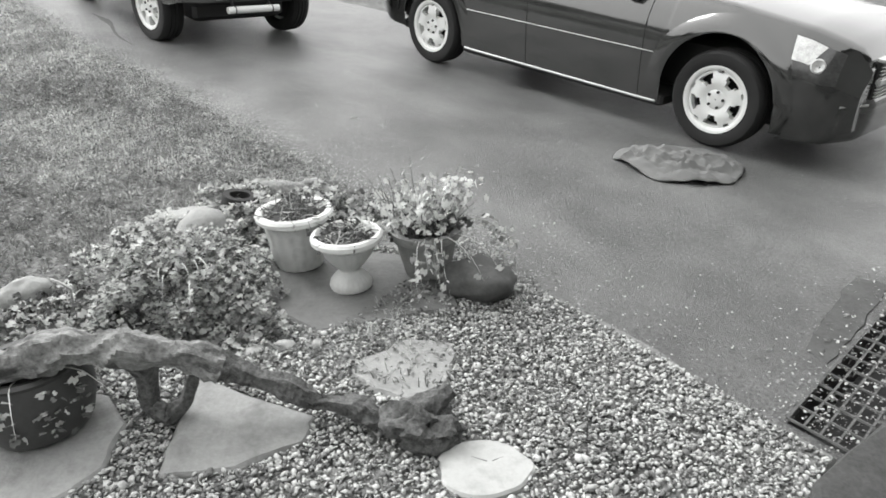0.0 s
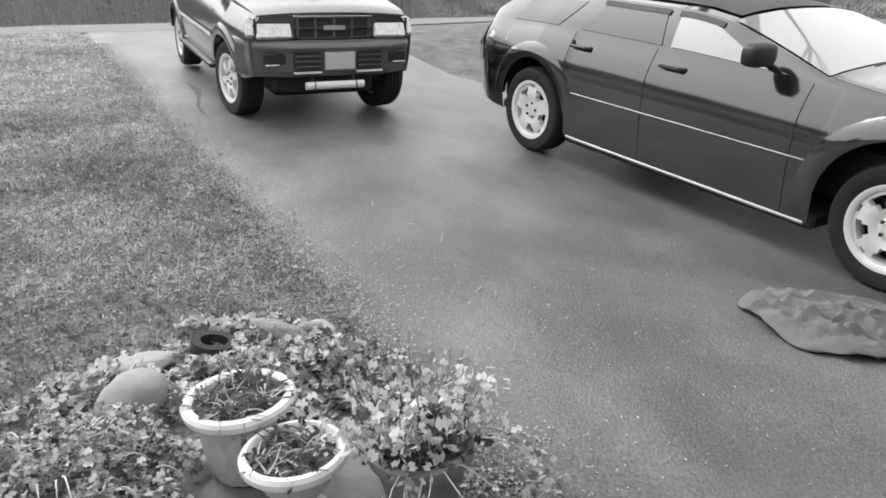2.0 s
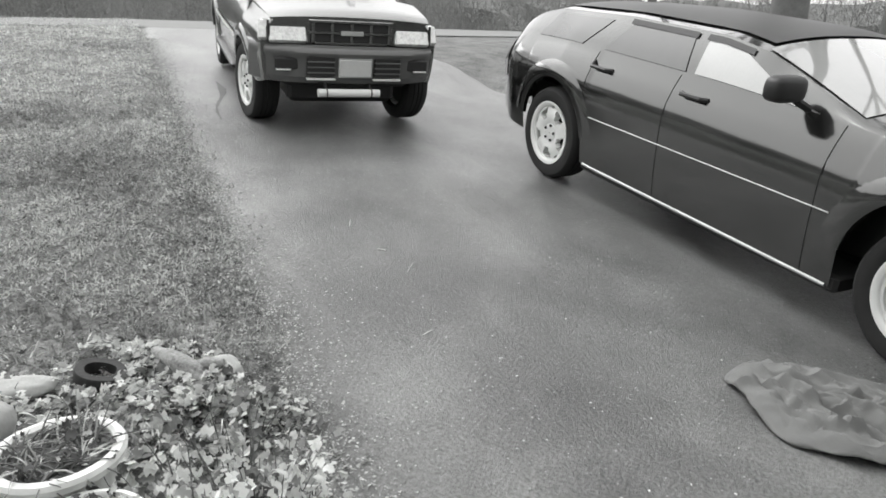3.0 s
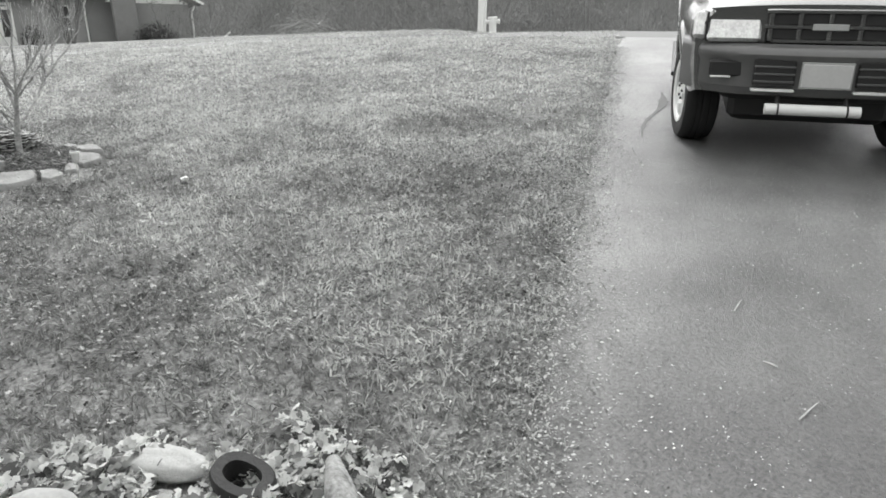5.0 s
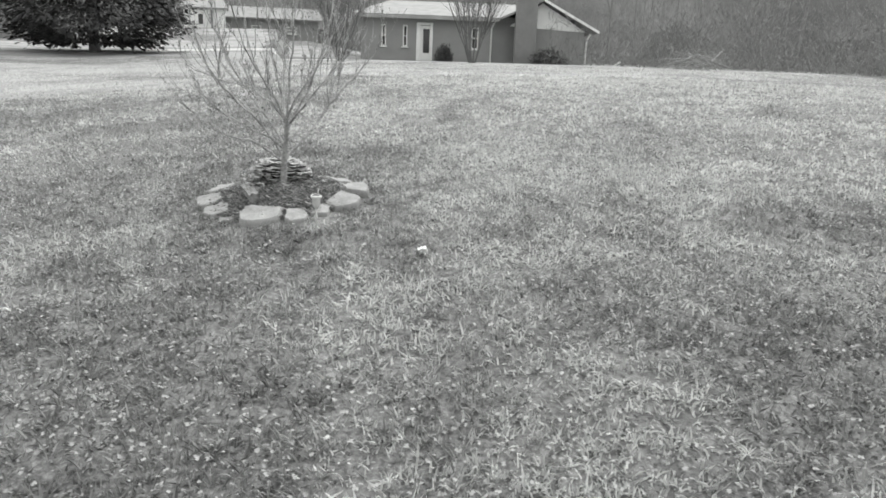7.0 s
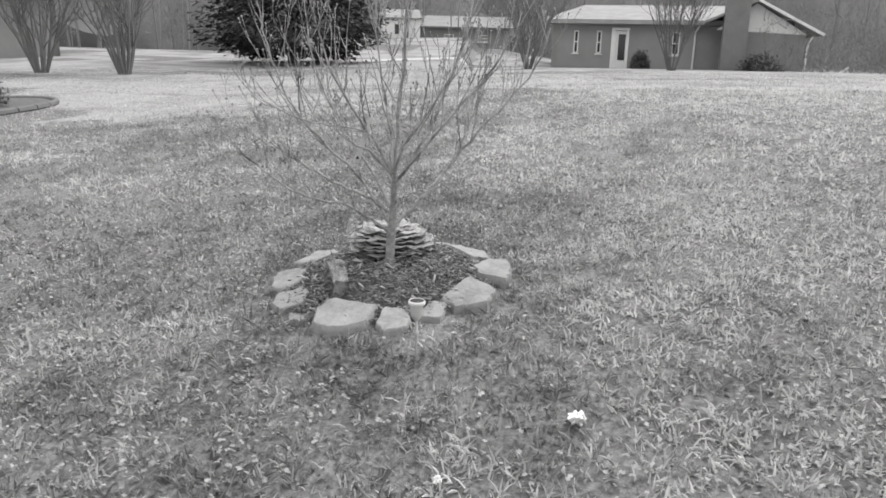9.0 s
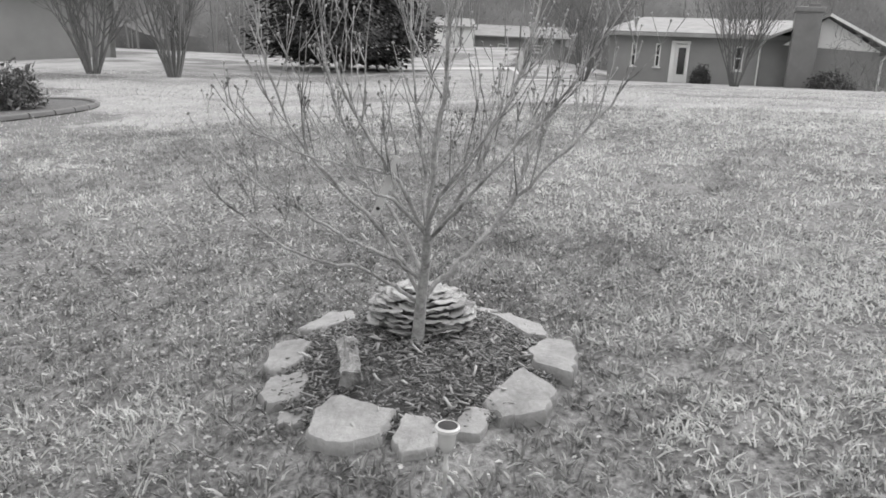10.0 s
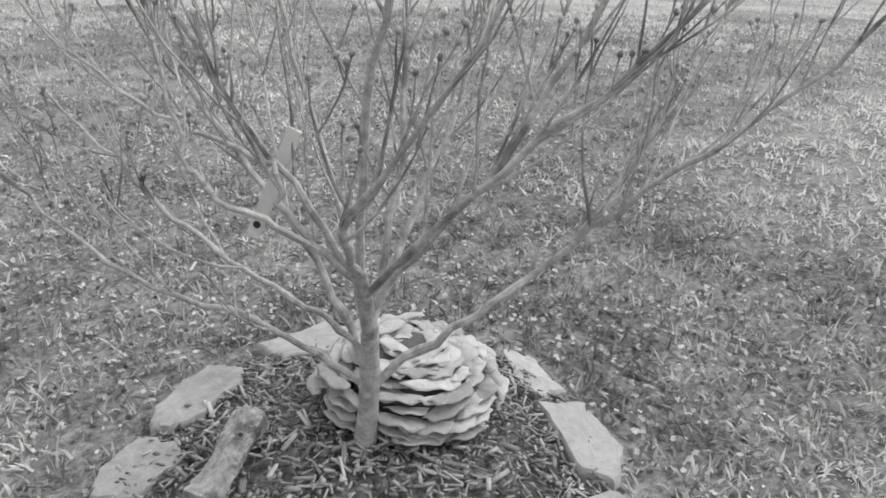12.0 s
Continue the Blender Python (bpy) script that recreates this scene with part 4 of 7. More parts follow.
def broadleaf(x, y, h, r, seed, lean=(0, 0), label="tall bare woodland tree", depth=4):
    th = thing("bare_tree", Matrix.Translation(on(x, y, -0.1)), label, "tree", "bare trees round the place")
    rnd = random.Random(seed)
    t = Geo()
    pts = [Vector((lean[0] * k * k + 0.1 * r * rnd.uniform(-1, 1) * k, lean[1] * k * k, h * 0.75 * k)) for k in (0, 0.04, 0.12, 0.3, 0.5, 0.75, 1.0)]
    t.tube(pts, [r * 1.5, r * 1.15, r, r * 0.9, r * 0.75, r * 0.55, r * 0.3], 10, 0.15, seed)
    part("trunk", t, bark, th)
    c = Geo()
    for k in range(9):
        q = rnd.uniform(0.3, 1.0)
        i = min(5, int(q * 6))
        p = pts[3].lerp(pts[6], (q - 0.3) / 0.7)
        a = rnd.uniform(0, 2 * math.pi)
        limb(c, p, Vector((math.cos(a), math.sin(a), 0.7)), h * 0.28 * (1.2 - q * 0.5), r * 0.35, rnd, depth - 1, 0.3, 4, 4)
    part("crown", c, twig_mat, th)


def conifer(x, y, h, w, seed):
    th = thing("conifer", Matrix.Translation(on(x, y)), "large dark evergreen with branches down to the grass", "tree")
    t = Geo()
    t.tube([(0, 0, 0), (0, 0, h * 0.9)], [0.25, 0.04], 8)
    part("trunk", t, bark, th)
    rnd = np.random.RandomState(seed)
    n = 34000
    z = 0.32 + rnd.rand(n) ** 1.25 * (h - 0.32)
    a = rnd.rand(n) * 2 * np.pi
    q = z / h
    rr = w * np.clip(q * 12, 0.45, 1) ** 0.5 * (1 - q) ** 0.6 * np.sqrt(0.3 + 0.7 * rnd.rand(n))
    lump = np.array([noise.noise(Vector((math.cos(u) * 2.2, math.sin(u) * 2.2, v * 0.7))) + 0.6 * noise.noise(Vector((math.cos(u) * 5, math.sin(u) * 5, v * 1.8))) for u, v in zip(a, z)])
    rr *= 1 + 0.45 * lump
    droop = np.array([noise.noise(Vector((math.cos(u) * 4, math.sin(u) * 4, 40))) for u in a])
    c = np.stack([rr * np.cos(a), rr * np.sin(a), z + 0.05 + 0.5 * droop * np.exp(-z)], 1)
    out = np.stack([np.cos(a), np.sin(a), -0.25 + 0.3 * rnd.randn(n)], 1)
    side = np.stack([-np.sin(a), np.cos(a), 0.4 * rnd.randn(n)], 1)
    L = (0.14 + 0.16 * rnd.rand(n))[:, None]
    v = np.concatenate([c, c + out * L + side * L * 0.3, c + out * L - side * L * 0.3], 1).reshape(-1, 3)
    cr = flakes("crown", v, 3, conifer_mat)
    cr.parent = th
    return th


def flakes(name, v, k, material):
    """Many small separate faces of k corners each, as one mesh."""
    me = bpy.data.meshes.new(name)
    n = len(v) // k
    me.vertices.add(len(v))
    me.vertices.foreach_set("co", np.asarray(v, dtype=np.float32).ravel())
    me.loops.add(n * k)
    me.loops.foreach_set("vertex_index", np.arange(n * k, dtype=np.int32))
    me.polygons.add(n)
    me.polygons.foreach_set("loop_start", np.arange(0, n * k, k, dtype=np.int32))
    me.update(calc_edges=True)
    me.materials.append(material)
    return new(name, me)


def bush(x, y, r, h, seed, name="evergreen_bush", label="rounded dark evergreen bush", material=None, n=2600, leaf=0.05, base=None):
    th = thing(name, Matrix.Translation(on(x, y) if base is None else base), label, "bush")
    rnd = np.random.RandomState(seed)
    g = Geo()
    for k in range(6):
        a = k * 1.05
        g.tube([(0, 0, 0), (0.4 * r * math.cos(a), 0.4 * r * math.sin(a), h * 0.6)], [0.02, 0.008], 5)
    part("stems", g, bark, th)
    d = rnd.randn(n, 3)
    d /= np.linalg.norm(d, axis=1)[:, None]
    d[:, 2] = np.abs(d[:, 2])
    q = (0.6 + 0.4 * rnd.rand(n))[:, None] * (1 + 0.18 * np.sin(d[:, :1] * 9 + 3 * d[:, 1:2] * 4))
    c = d * q * np.array([r, r, h])
    t1, t2 = rnd.randn(n, 3), rnd.randn(n, 3)
    v = np.concatenate([c, c + t1 * leaf, c + t2 * leaf], 1).reshape(-1, 3)
    f = flakes("foliage", v, 3, material or bush_mat)
    f.parent = th
    return th


brick_house()
side_house()
outbuildings()
for bearing, d, h, s in ((132.4, 26, 5.0, 1), (127.2, 25, 5.2, 2), (97.2, 36, 6.0, 3), (86.6, 35, 6.5, 4)):
    crape_myrtle(*far(bearing, d), h, s)
conifer(*far(115.2, 33), 12.5, 3.75, 5)
for bearing, d, r, h, s in ((88.9, 40.5, 0.5, 0.9, 1), (80.6, 38.5, 1.0, 0.8, 2)):
    bush(*far(bearing, d), r, h, s)

nd = Geo()
rows = []
for k in range(25):
    q = k / 24
    row = []
    for d in (0, 0.02, 1.2, 2.4, 2.42):
        x, y = far(112 - 15.5 * q, 33 + 5.5 * q + d)
        row.append((x, y, land(x, y) + (0.025 if 0 < d < 2.42 else -0.05)))
    rows.append(row)
nd.grid(rows)
structure("neighbour_drive", nd, mat("pale_concrete_drive", 0.5, 0.9, var=0.15, scale=1.5, fine=40, bump=0.2), "pale concrete drive past the evergreen", "driveway")

# a flower bed with an edging, shrubs and flat stones
bx, by = -11.95, -6.75
bed = Geo()
bed.slab([(bx + 2.2 * math.cos(a), by + 1.5 * math.sin(a)) for a in [2 * math.pi * k / 32 for k in range(32)]], -0.05, 0.05, 0.05, land)
structure("flower_bed", bed, soil_mat, "mulched flower bed in the lawn", "bed")
for k in range(30):
    a, b2 = 2 * math.pi * k / 30, 2 * math.pi * (k + 0.94) / 30
    e = Geo()
    e.tube([on(bx + 2.25 * math.cos(q), by + 1.55 * math.sin(q), 0.03) for q in (a, (a + b2) / 2, b2)], 0.055, 6)
    o = part("edging_stone", e, concrete)
    tagged(o, "pale curved concrete edging stone", "edging", "edging round the flower bed")
for dx, dy, r, h, s in ((0.2, 0.3, 0.4, 0.6, 11), (-0.5, 0.55, 0.42, 0.75, 12), (0.75, -0.1, 0.3, 0.4, 13)):
    bush(bx + dx, by + dy, r, h, s, "leafy_shrub", "small leafy shrub in the flower bed", leafy_mat, 1500, 0.045)
for dx, dy in ((1.4, -0.3), (1.1, -0.8)):
    st = Geo()
    st.blob(on(bx + dx, by + dy, 0.1), (0.35, 0.25, 0.07), 0.15, 3, 2)
    tagged(part("flat_stone", st, white_paint), "pale flat stone in the flower bed", "stone", "stones in the flower bed")

# utility pole and hydrant by the road
px, py = far(53.2, 18.5)
pole = thing("utility_pole", Matrix.Translation(on(px, py, -0.1)) @ pose(0, 0, 0, 0, 3.0, 55), "pale wooden utility pole with a meter box", "pole")
g = Geo()
g.tube([(0, 0, 0), (0, 0, 2), (0, 0, 8)], [0.125, 0.12, 0.1], 12)
part("post", g, white_paint, pole)
g = Geo()
g.box(0.2, -0.05, 1.55, 0.22, 0.15, 0.3, 0.03)
part("meter_box", g, concrete, pole)
g = Geo()
g.box(-0.15, -0.08, 1.25, 0.18, 0.12, 0.12, 0.02).tube([(0.09, -0.11, 1.4), (0.1, -0.11, 0.1)], 0.03, 6)
part("conduit", g, white_paint, pole)
hx, hy = far(52.1, 18)
hyd = thing("fire_hydrant", Matrix.Translation(on(hx, hy, -0.02)) @ Matrix.Scale(0.95, 4), "pale fire hydrant with a grey cap", "hydrant")
g = Geo()
g.lathe([(0.17, 0), (0.17, 0.05), (0.11, 0.07), (0.11, 0.42), (0.15, 0.44), (0.15, 0.48), (0.12, 0.5)], 16)
part("barrel", g, white_paint, hyd)
g = Geo()
g.lathe([(0.12, 0.5), (0.1, 0.6), (0.05, 0.66), (0.03, 0.72), (0.01, 0.73)], 16)
part("bonnet", g, concrete, hyd)
for a in (0, 180, 270):
    g = Geo()
    g.lathe([(0.06, 0.1), (0.06, 0.17), (0.075, 0.17), (0.075, 0.21), (0.02, 0.22)], 10, pose(0, 0, 0.36, 0, 90, a + 56))
    part("nozzle", g, white_paint, hyd)

# brush pile
g = Geo()
rnd = random.Random(8)
bpx, bpy_ = far(69.5, 30)
for k in range(90):
    a, e = rnd.uniform(0, 6.28), rnd.uniform(-0.1, 0.5)
    p = Vector((rnd.uniform(-1.6, 1.6), rnd.uniform(-0.7, 0.7), rnd.uniform(0, 0.6)))
    d = Vector((math.cos(a), math.sin(a), e))
    g.tube([p - d * 0.6, p, p + d * 0.7 + Vector((0, 0, rnd.uniform(-0.2, 0.2)))], [0.02, 0.015, 0.005], 4)
o = part("brush_pile", g, twig_mat)
o.matrix_world = Matrix.Translation(on(bpx, bpy_))
tagged(o, "heap of cut bare branches on the far lawn", "brush pile", "", "stuff")

# trunks behind the parked cars
broadleaf(-0.68, 15.65, 16, 0.075, 31, (0, 0), "slim dark trunk at the wood's edge")
broadleaf(1.53, 15.6, 17, 0.29, 33, (-0.1, 0), "thick dark tree trunk beyond the drive")
broadleaf(3.1, 15.4, 17, 0.25, 34, (2.2, 0), "thick dark leaning tree trunk beyond the drive")

# woodland all round: a distant mass and the bare trees that stand before it
wd = Geo()
rows = []
for k in range(241):
    a = math.radians(-75 + 300 * k / 240)
    b = -75 + 300 * k / 240
    hgt = ramp([(-75, 2), (-30, 1.2), (6, 2.2), (16, 8), (24, 12), (40, 17), (70, 20), (100, 17), (130, 15), (160, 12), (225, 8)], b)
    rr = 85 + 6 * noise.noise(Vector((k * 0.13, 0, 0)))
    row = []
    for j in range(9):
        q = j / 8
        ro = rr + 10 * q * q + 3 * noise.noise(Vector((k * 0.35, j * 0.8, 5)))
        row.append((-ro * math.sin(a), 3 + ro * math.cos(a), -4 + (hgt + 4) * q * (1 + 0.18 * noise.noise(Vector((k * 0.5, j, 9))))))
    rows.append(row)
wd.grid(rows)
structure("backdrop", wd, woods_mat, "hazy grey mass of distant bare woods", "woods")

w = Geo()
rnd = random.Random(77)
for k in range(230):
    b = rnd.uniform(-55, 165)
    d = rnd.uniform(48, 82)
    if b < 12 and rnd.random() < 0.6:
        continue
    if 70 < b < 165 and d < 62:
        d += 14
    x, y = -d * math.sin(math.radians(b)), 3 + d * math.cos(math.radians(b))
    h = rnd.uniform(9, 16)
    base = on(x, y, -0.3)
    r = rnd.uniform(0.05, 0.11)
    w.tube([base, base + Vector((rnd.uniform(-0.4, 0.4), rnd.uniform(-0.4, 0.4), h * 0.5)), base + Vector((rnd.uniform(-1, 1), rnd.uniform(-1, 1), h))], [r, r * 0.7, r * 0.15], 5, caps=False)
    for q in range(7):
        e = rnd.uniform(0.25, 0.9)
        a = rnd.uniform(0, 6.28)
        limb(w, base + Vector((0, 0, h * e)), Vector((math.cos(a), math.sin(a), 0.9)), h * 0.22, r * 0.35, rnd, 2, 0.3, 3, 3)
structure("woodland_trees", w, wood_mat, "bare grey woodland trees beyond the road", "woods", kind="stuff")

# bare thickets that blur the wood's edge
rs = np.random.RandomState(23)
v = []
for k in range(130):
    b = rs.uniform(-58, 150)
    d = rs.uniform(44, 66) + (14 if b > 72 else 0)
    x, y = -d * math.sin(math.radians(b)), 3 + d * math.cos(math.radians(b))
    base = on(x, y)
    n = 1500
    rx, rz = rs.uniform(1.6, 3.6), rs.uniform(2.2, 5.5)
    u = rs.randn(n, 3)
    u /= np.linalg.norm(u, axis=1)[:, None]
    u *= (rs.rand(n) ** 0.45)[:, None]
    c = np.array(base) + u * [rx, rx, rz] + [0, 0, rz * 0.75]
    up = (u * [0.5, 0.5, 0.2] + [0, 0, 0.5] + rs.randn(n, 3) * 0.3) * 0.55
    v.append(np.concatenate([c, c + up, c + up * 0.5 + rs.randn(n, 3) * 0.022], 1).reshape(-1, 3))
tagged(flakes("thicket", np.concatenate(v), 3, wood_mat), "hazy bare thickets at the edge of the woods", "undergrowth", "", "stuff")

# undergrowth along the wood's edge
rs = np.random.RandomState(4)
n = 60000
b = np.radians(rs.uniform(-60, 80, n))
d = rs.uniform(40, 52, n)
hgt = rs.rand(n) ** 2 * 2.4
x, y = -d * np.sin(b), 3 + d * np.cos(b)
c = np.stack([x, y, np.array([land(p, q) for p, q in zip(x, y)]) + hgt], 1)
dr = rs.randn(n, 3) * 0.3 + [0, 0, 0.35]
v = np.concatenate([c, c + dr, c + rs.randn(n, 3) * 0.018], 1).reshape(-1, 3)
tagged(flakes("undergrowth", v, 3, wood_mat), "tangle of bare undergrowth at the wood's edge", "undergrowth", "", "stuff")

# ---- the rock garden beside the drive ----
terracotta = mat("weathered_clay_pot", 0.24, 0.85, var=0.35, scale=9, fine=60, bump=0.3)
cream_plastic = mat("cream_plastic_pot", 0.6, 0.6, var=0.12, scale=7, fine=50, bump=0.1, stain=(0.7, 9, 0.5, 0.75))
cream_rim = mat("pale_pot_rim", 0.75, 0.55, var=0.12, scale=8, fine=40, bump=0.08)
dark_pot_mat = mat("dark_glazed_pot", 0.055, 0.5, var=0.3, scale=5, fine=40, bump=0.15)
driftwood_mat = mat("driftwood", 0.1, 0.85, var=0.75, scale=16, fine=60, bump=0.9, v2=0.48, stain=(0.25, 12, 0.5, 0.64), grain=0.6, stretch=(5, 6.0, 1.0))
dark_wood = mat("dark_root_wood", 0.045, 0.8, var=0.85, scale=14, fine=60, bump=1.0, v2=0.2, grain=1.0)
boulder_mat = mat("grey_boulder", 0.33, 0.7, var=0.3, scale=5, fine=50, bump=0.3, grain=0.4, stain=(0.7, 5, 0.5, 0.7))
pale_stone = mat("pale_stone", 0.42, 0.85, var=0.25, scale=6, fine=60, bump=0.5)
dark_rock = mat("dark_rock", 0.085, 0.75, var=0.5, scale=5, fine=40, bump=0.4)
wood_slice = mat("pale_cut_wood", 0.5, 0.85, var=0.15, scale=7, fine=40, bump=0.3, stain=(0.75, 11, 0.5, 0.75))
leaf_mat = mat("mid_leaf", 0.46, 0.6, var=0.5, scale=14, fine=60, bump=0.0, island=1.2, v2=0.72, thin=0.5)
pale_leaf = mat("pale_leaf", 0.6, 0.6, var=0.35, scale=14, fine=60, bump=0.0, island=0.8, v2=0.9, thin=0.5)
petal_mat = mat("pale_petal", 0.72, 0.6, var=0.2, scale=14, fine=60, bump=0.0, island=0.5, thin=0.35)
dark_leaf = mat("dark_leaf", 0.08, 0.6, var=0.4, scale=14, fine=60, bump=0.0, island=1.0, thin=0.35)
stem_mat = mat("brown_stem", 0.13, 0.8, var=0.4, scale=20, fine=60, bump=0.0)
straw = mat("dry_stalk", 0.5, 0.8, var=0.3, scale=20, fine=60, bump=0.0, island=0.6)
cloth_mat = mat("grey_cloth", 0.18, 0.95, var=0.15, scale=5, fine=220, bump=0.5)
leaf_dry = mat("dry_leaf", 0.3, 0.85, var=0.4, scale=10, fine=50, bump=0.0, island=1.2, v2=0.6, thin=0.35)


def scatter(name, base_v, base_f, pos, rot, scl, material, smooth=True):
    """Many copies of one small shape joined into one mesh."""
    bv = np.asarray(base_v, dtype=np.float64)
    n, k = len(pos), len(bv)
    v = np.einsum("nij,kj->nki", rot, bv) if scl is None else np.einsum("nij,nkj->nki", rot, bv[None] * scl[:, None, :])
    v = v + pos[:, None, :]
    f = (np.asarray(base_f)[None] + (np.arange(n) * k)[:, None, None]).reshape(-1, len(base_f[0]))
    me = bpy.data.meshes.new(name)
    me.vertices.add(n * k)
    me.vertices.foreach_set("co", v.astype(np.float32).ravel())
    me.loops.add(f.size)
    me.loops.foreach_set("vertex_index", f.astype(np.int32).ravel())
    me.polygons.add(len(f))
    me.polygons.foreach_set("loop_start", np.arange(0, f.size, f.shape[1], dtype=np.int32))
    if smooth:
        me.polygons.foreach_set("use_smooth", np.ones(len(f), dtype=bool))
    me.update(calc_edges=True)
    me.materials.append(material)
    return new(name, me)


def turns(rs, n, tilt=0.5):
    """Random turns about z with some tilt."""
    a = rs.rand(n) * 2 * np.pi
    ax, ay = rs.randn(n) * tilt, rs.randn(n) * tilt
    ca, sa, cx, sx, cy, sy = np.cos(a), np.sin(a), np.cos(ax), np.sin(ax), np.cos(ay), np.sin(ay)
    z, o = np.zeros(n), np.ones(n)
    rz = np.stack([ca, -sa, z, sa, ca, z, z, z, o], 1).reshape(-1, 3, 3)
    rx = np.stack([o, z, z, z, cx, -sx, z, sx, cx], 1).reshape(-1, 3, 3)
    ry = np.stack([cy, z, sy, z, o, z, -sy, z, cy], 1).reshape(-1, 3, 3)
    return rz @ rx @ ry


def ico():
    bm = bmesh.new()
    bmesh.ops.create_icosphere(bm, subdivisions=1, radius=1)
    out = [tuple(v.co) for v in bm.verts], [tuple(v.index for v in f.verts) for f in bm.faces]
    bm.free()
    return out


ICO_V, ICO_F = ico()
LEAF_V = [(0, 0, 0), (0.5, 0.42, 0.12), (1, 0, 0.0), (0.5, -0.42, 0.12)]
LEAF_F = [(0, 1, 2, 3)]
LOBED_V = [(0, 0, 0), (0.3, 0.45, 0.1), (0.55, 0.22, 0.08), (0.8, 0.5, 0.0), (1.0, 0.0, -0.05), (0.8, -0.5, 0.0), (0.55, -0.22, 0.08), (0.3, -0.45, 0.1)]
LOBED_F = [(0, 1, 2), (0, 2, 4), (2, 3, 4), (0, 4, 6), (4, 5, 6), (0, 6, 7)]


def irregular(pts, seed, n=4, amp=0.02):
    """An outline through a few corners, broken up like split stone."""
    out = []
    m = len(pts)
    for i in range(m):
        a, b = pts[i], pts[(i + 1) % m]
        for k in range(n):
            t = k / n
            w = amp * (0.3 if k == 0 else 1)
            out.append((a[0] + (b[0] - a[0]) * t + w * noise.noise(Vector((i * 3.1, k * 1.7, seed))), a[1] + (b[1] - a[1]) * t + w * noise.noise(Vector((k * 1.3, i * 2.7, seed + 5)))))
    return out


def ccw(pts):
    s = sum(a[0] * b[1] - b[0] * a[1] for a, b in zip(pts, pts[1:] + pts[:1]))
    return pts if s > 0 else pts[::-1]


def flagstone(pts, seed, thick, label, group, material=None, amp=0.015, name="flagstone"):
    g = Geo()
    g.slab(irregular(ccw(pts), seed, 4, amp), -0.03, thick, 0.012, land)
    o = part(name, g, material or slate)
    return tagged(o, label, "stone", group)


# gravel bed: a base sheet and the pebbles on it
FLAG_SHAPES = [
    [(-0.9, 3.1), (-0.54, 3.16), (-0.15, 3.1), (0.0, 2.86), (0.04, 2.69), (-0.22, 2.57), (-0.52, 2.44), (-0.71, 2.55), (-0.93, 2.78)],
    [(-0.32, 2.29), (-0.16, 2.44), (0.01, 2.44), (0.04, 2.34), (0.01, 2.17), (-0.12, 2.07), (-0.25, 2.11), (-0.34, 2.19)],
    [(-0.92, 2.13), (-0.41, 1.96), (-0.42, 1.84), (-0.61, 1.71), (-0.84, 1.66), (-0.86, 1.87)],
    [(-1.62, 1.6), (-1.29, 1.5), (-1.1, 1.56), (-1.01, 1.68), (-1.02, 1.87), (-1.15, 2.0), (-1.5, 2.05)]]


def inside(x, y, shape):
    hit = False
    for (x0, y0), (x1, y1) in zip(shape, shape[1:] + shape[:1]):
        if (y0 > y) != (y1 > y) and x < x0 + (x1 - x0) * (y - y0) / (y1 - y0):
            hit = not hit
    return hit


def in_gravel(x, y):
    """Inside the pebbled patch, off the flagstones and the log slice."""
    if any(inside(x, y, f) for f in FLAG_SHAPES) or math.hypot(x - 0.15, (y - 1.8) * 1.15) < 0.145:
        return False
    if x + y > 3.31 or x + y < 0.35 or y < 0.5 or x > 1.35 or x < -1.75:
        return False
    if x > 1.18 + 0.7 * (y - 1.84) and y > 1.2:
        return False
    d = ((x + 1.12) / 0.42) ** 2 + ((y - 2.62) / 0.4) ** 2
    return d > 0.8 and not (x < -0.75 and y > 2.35 - 0.5 * (x + 1.2))


g = Geo()
g.slab(irregular(ccw([(-1.75, 2.1), (-1.5, 0.6), (0.9, 0.5), (1.2, 1.85), (1.33, 2.03), (0.34, 3.02), (-0.3, 3.2), (-0.9, 2.5)]), 3, 6, 0.05), -0.05, 0.008, 0.02, land)
structure("gravel_bed", g, gravel_base, "bed of pale river gravel beside the drive", "gravel")
rs = np.random.RandomState(12)
pts = []
while len(pts) < 36000:
    x, y = rs.uniform(-1.75, 1.4), rs.uniform(0.9, 3.2)
    if in_gravel(x, y):
        pts.append((x, y, land(x, y) + 0.008 + 0.012 * rs.rand()))
pts = np.array(pts)
n = len(pts)
sz = 0.0045 + 0.0085 * rs.rand(n) ** 2
big = rs.rand(n) < 0.03
sz[big] *= 1.5
scl = sz[:, None] * np.stack([0.8 + 0.6 * rs.rand(n), 0.7 + 0.4 * rs.rand(n), 0.22 + 0.25 * rs.rand(n)], 1)
tagged(scatter("gravel", ICO_V, ICO_F, pts, turns(rs, n, 0.5), scl, pebble_mat, False), "loose pale and grey river pebbles", "gravel", "", "stuff")
# stray pebbles spilt on the asphalt
pts = []
while len(pts) < 700:
    u = abs(rs.randn()) * 0.35
    v = rs.uniform(-1.0, 2.4)
    x, y = (3.25 / SQ + u - v) / SQ, (3.25 / SQ + u + v) / SQ
    if x < 1.9:
        pts.append((x, y, land(x, y) + 0.016))
pts = np.array(pts)
n = len(pts)
scl = (0.002 + 0.0045 * rs.rand(n) ** 2)[:, None] * np.array([1.1, 0.9, 0.6])
tagged(scatter("spilt_gravel", ICO_V, ICO_F, pts, turns(rs, n, 0.3), scl, pebble_mat), "scattered pebbles spilt onto the asphalt", "gravel", "", "stuff")

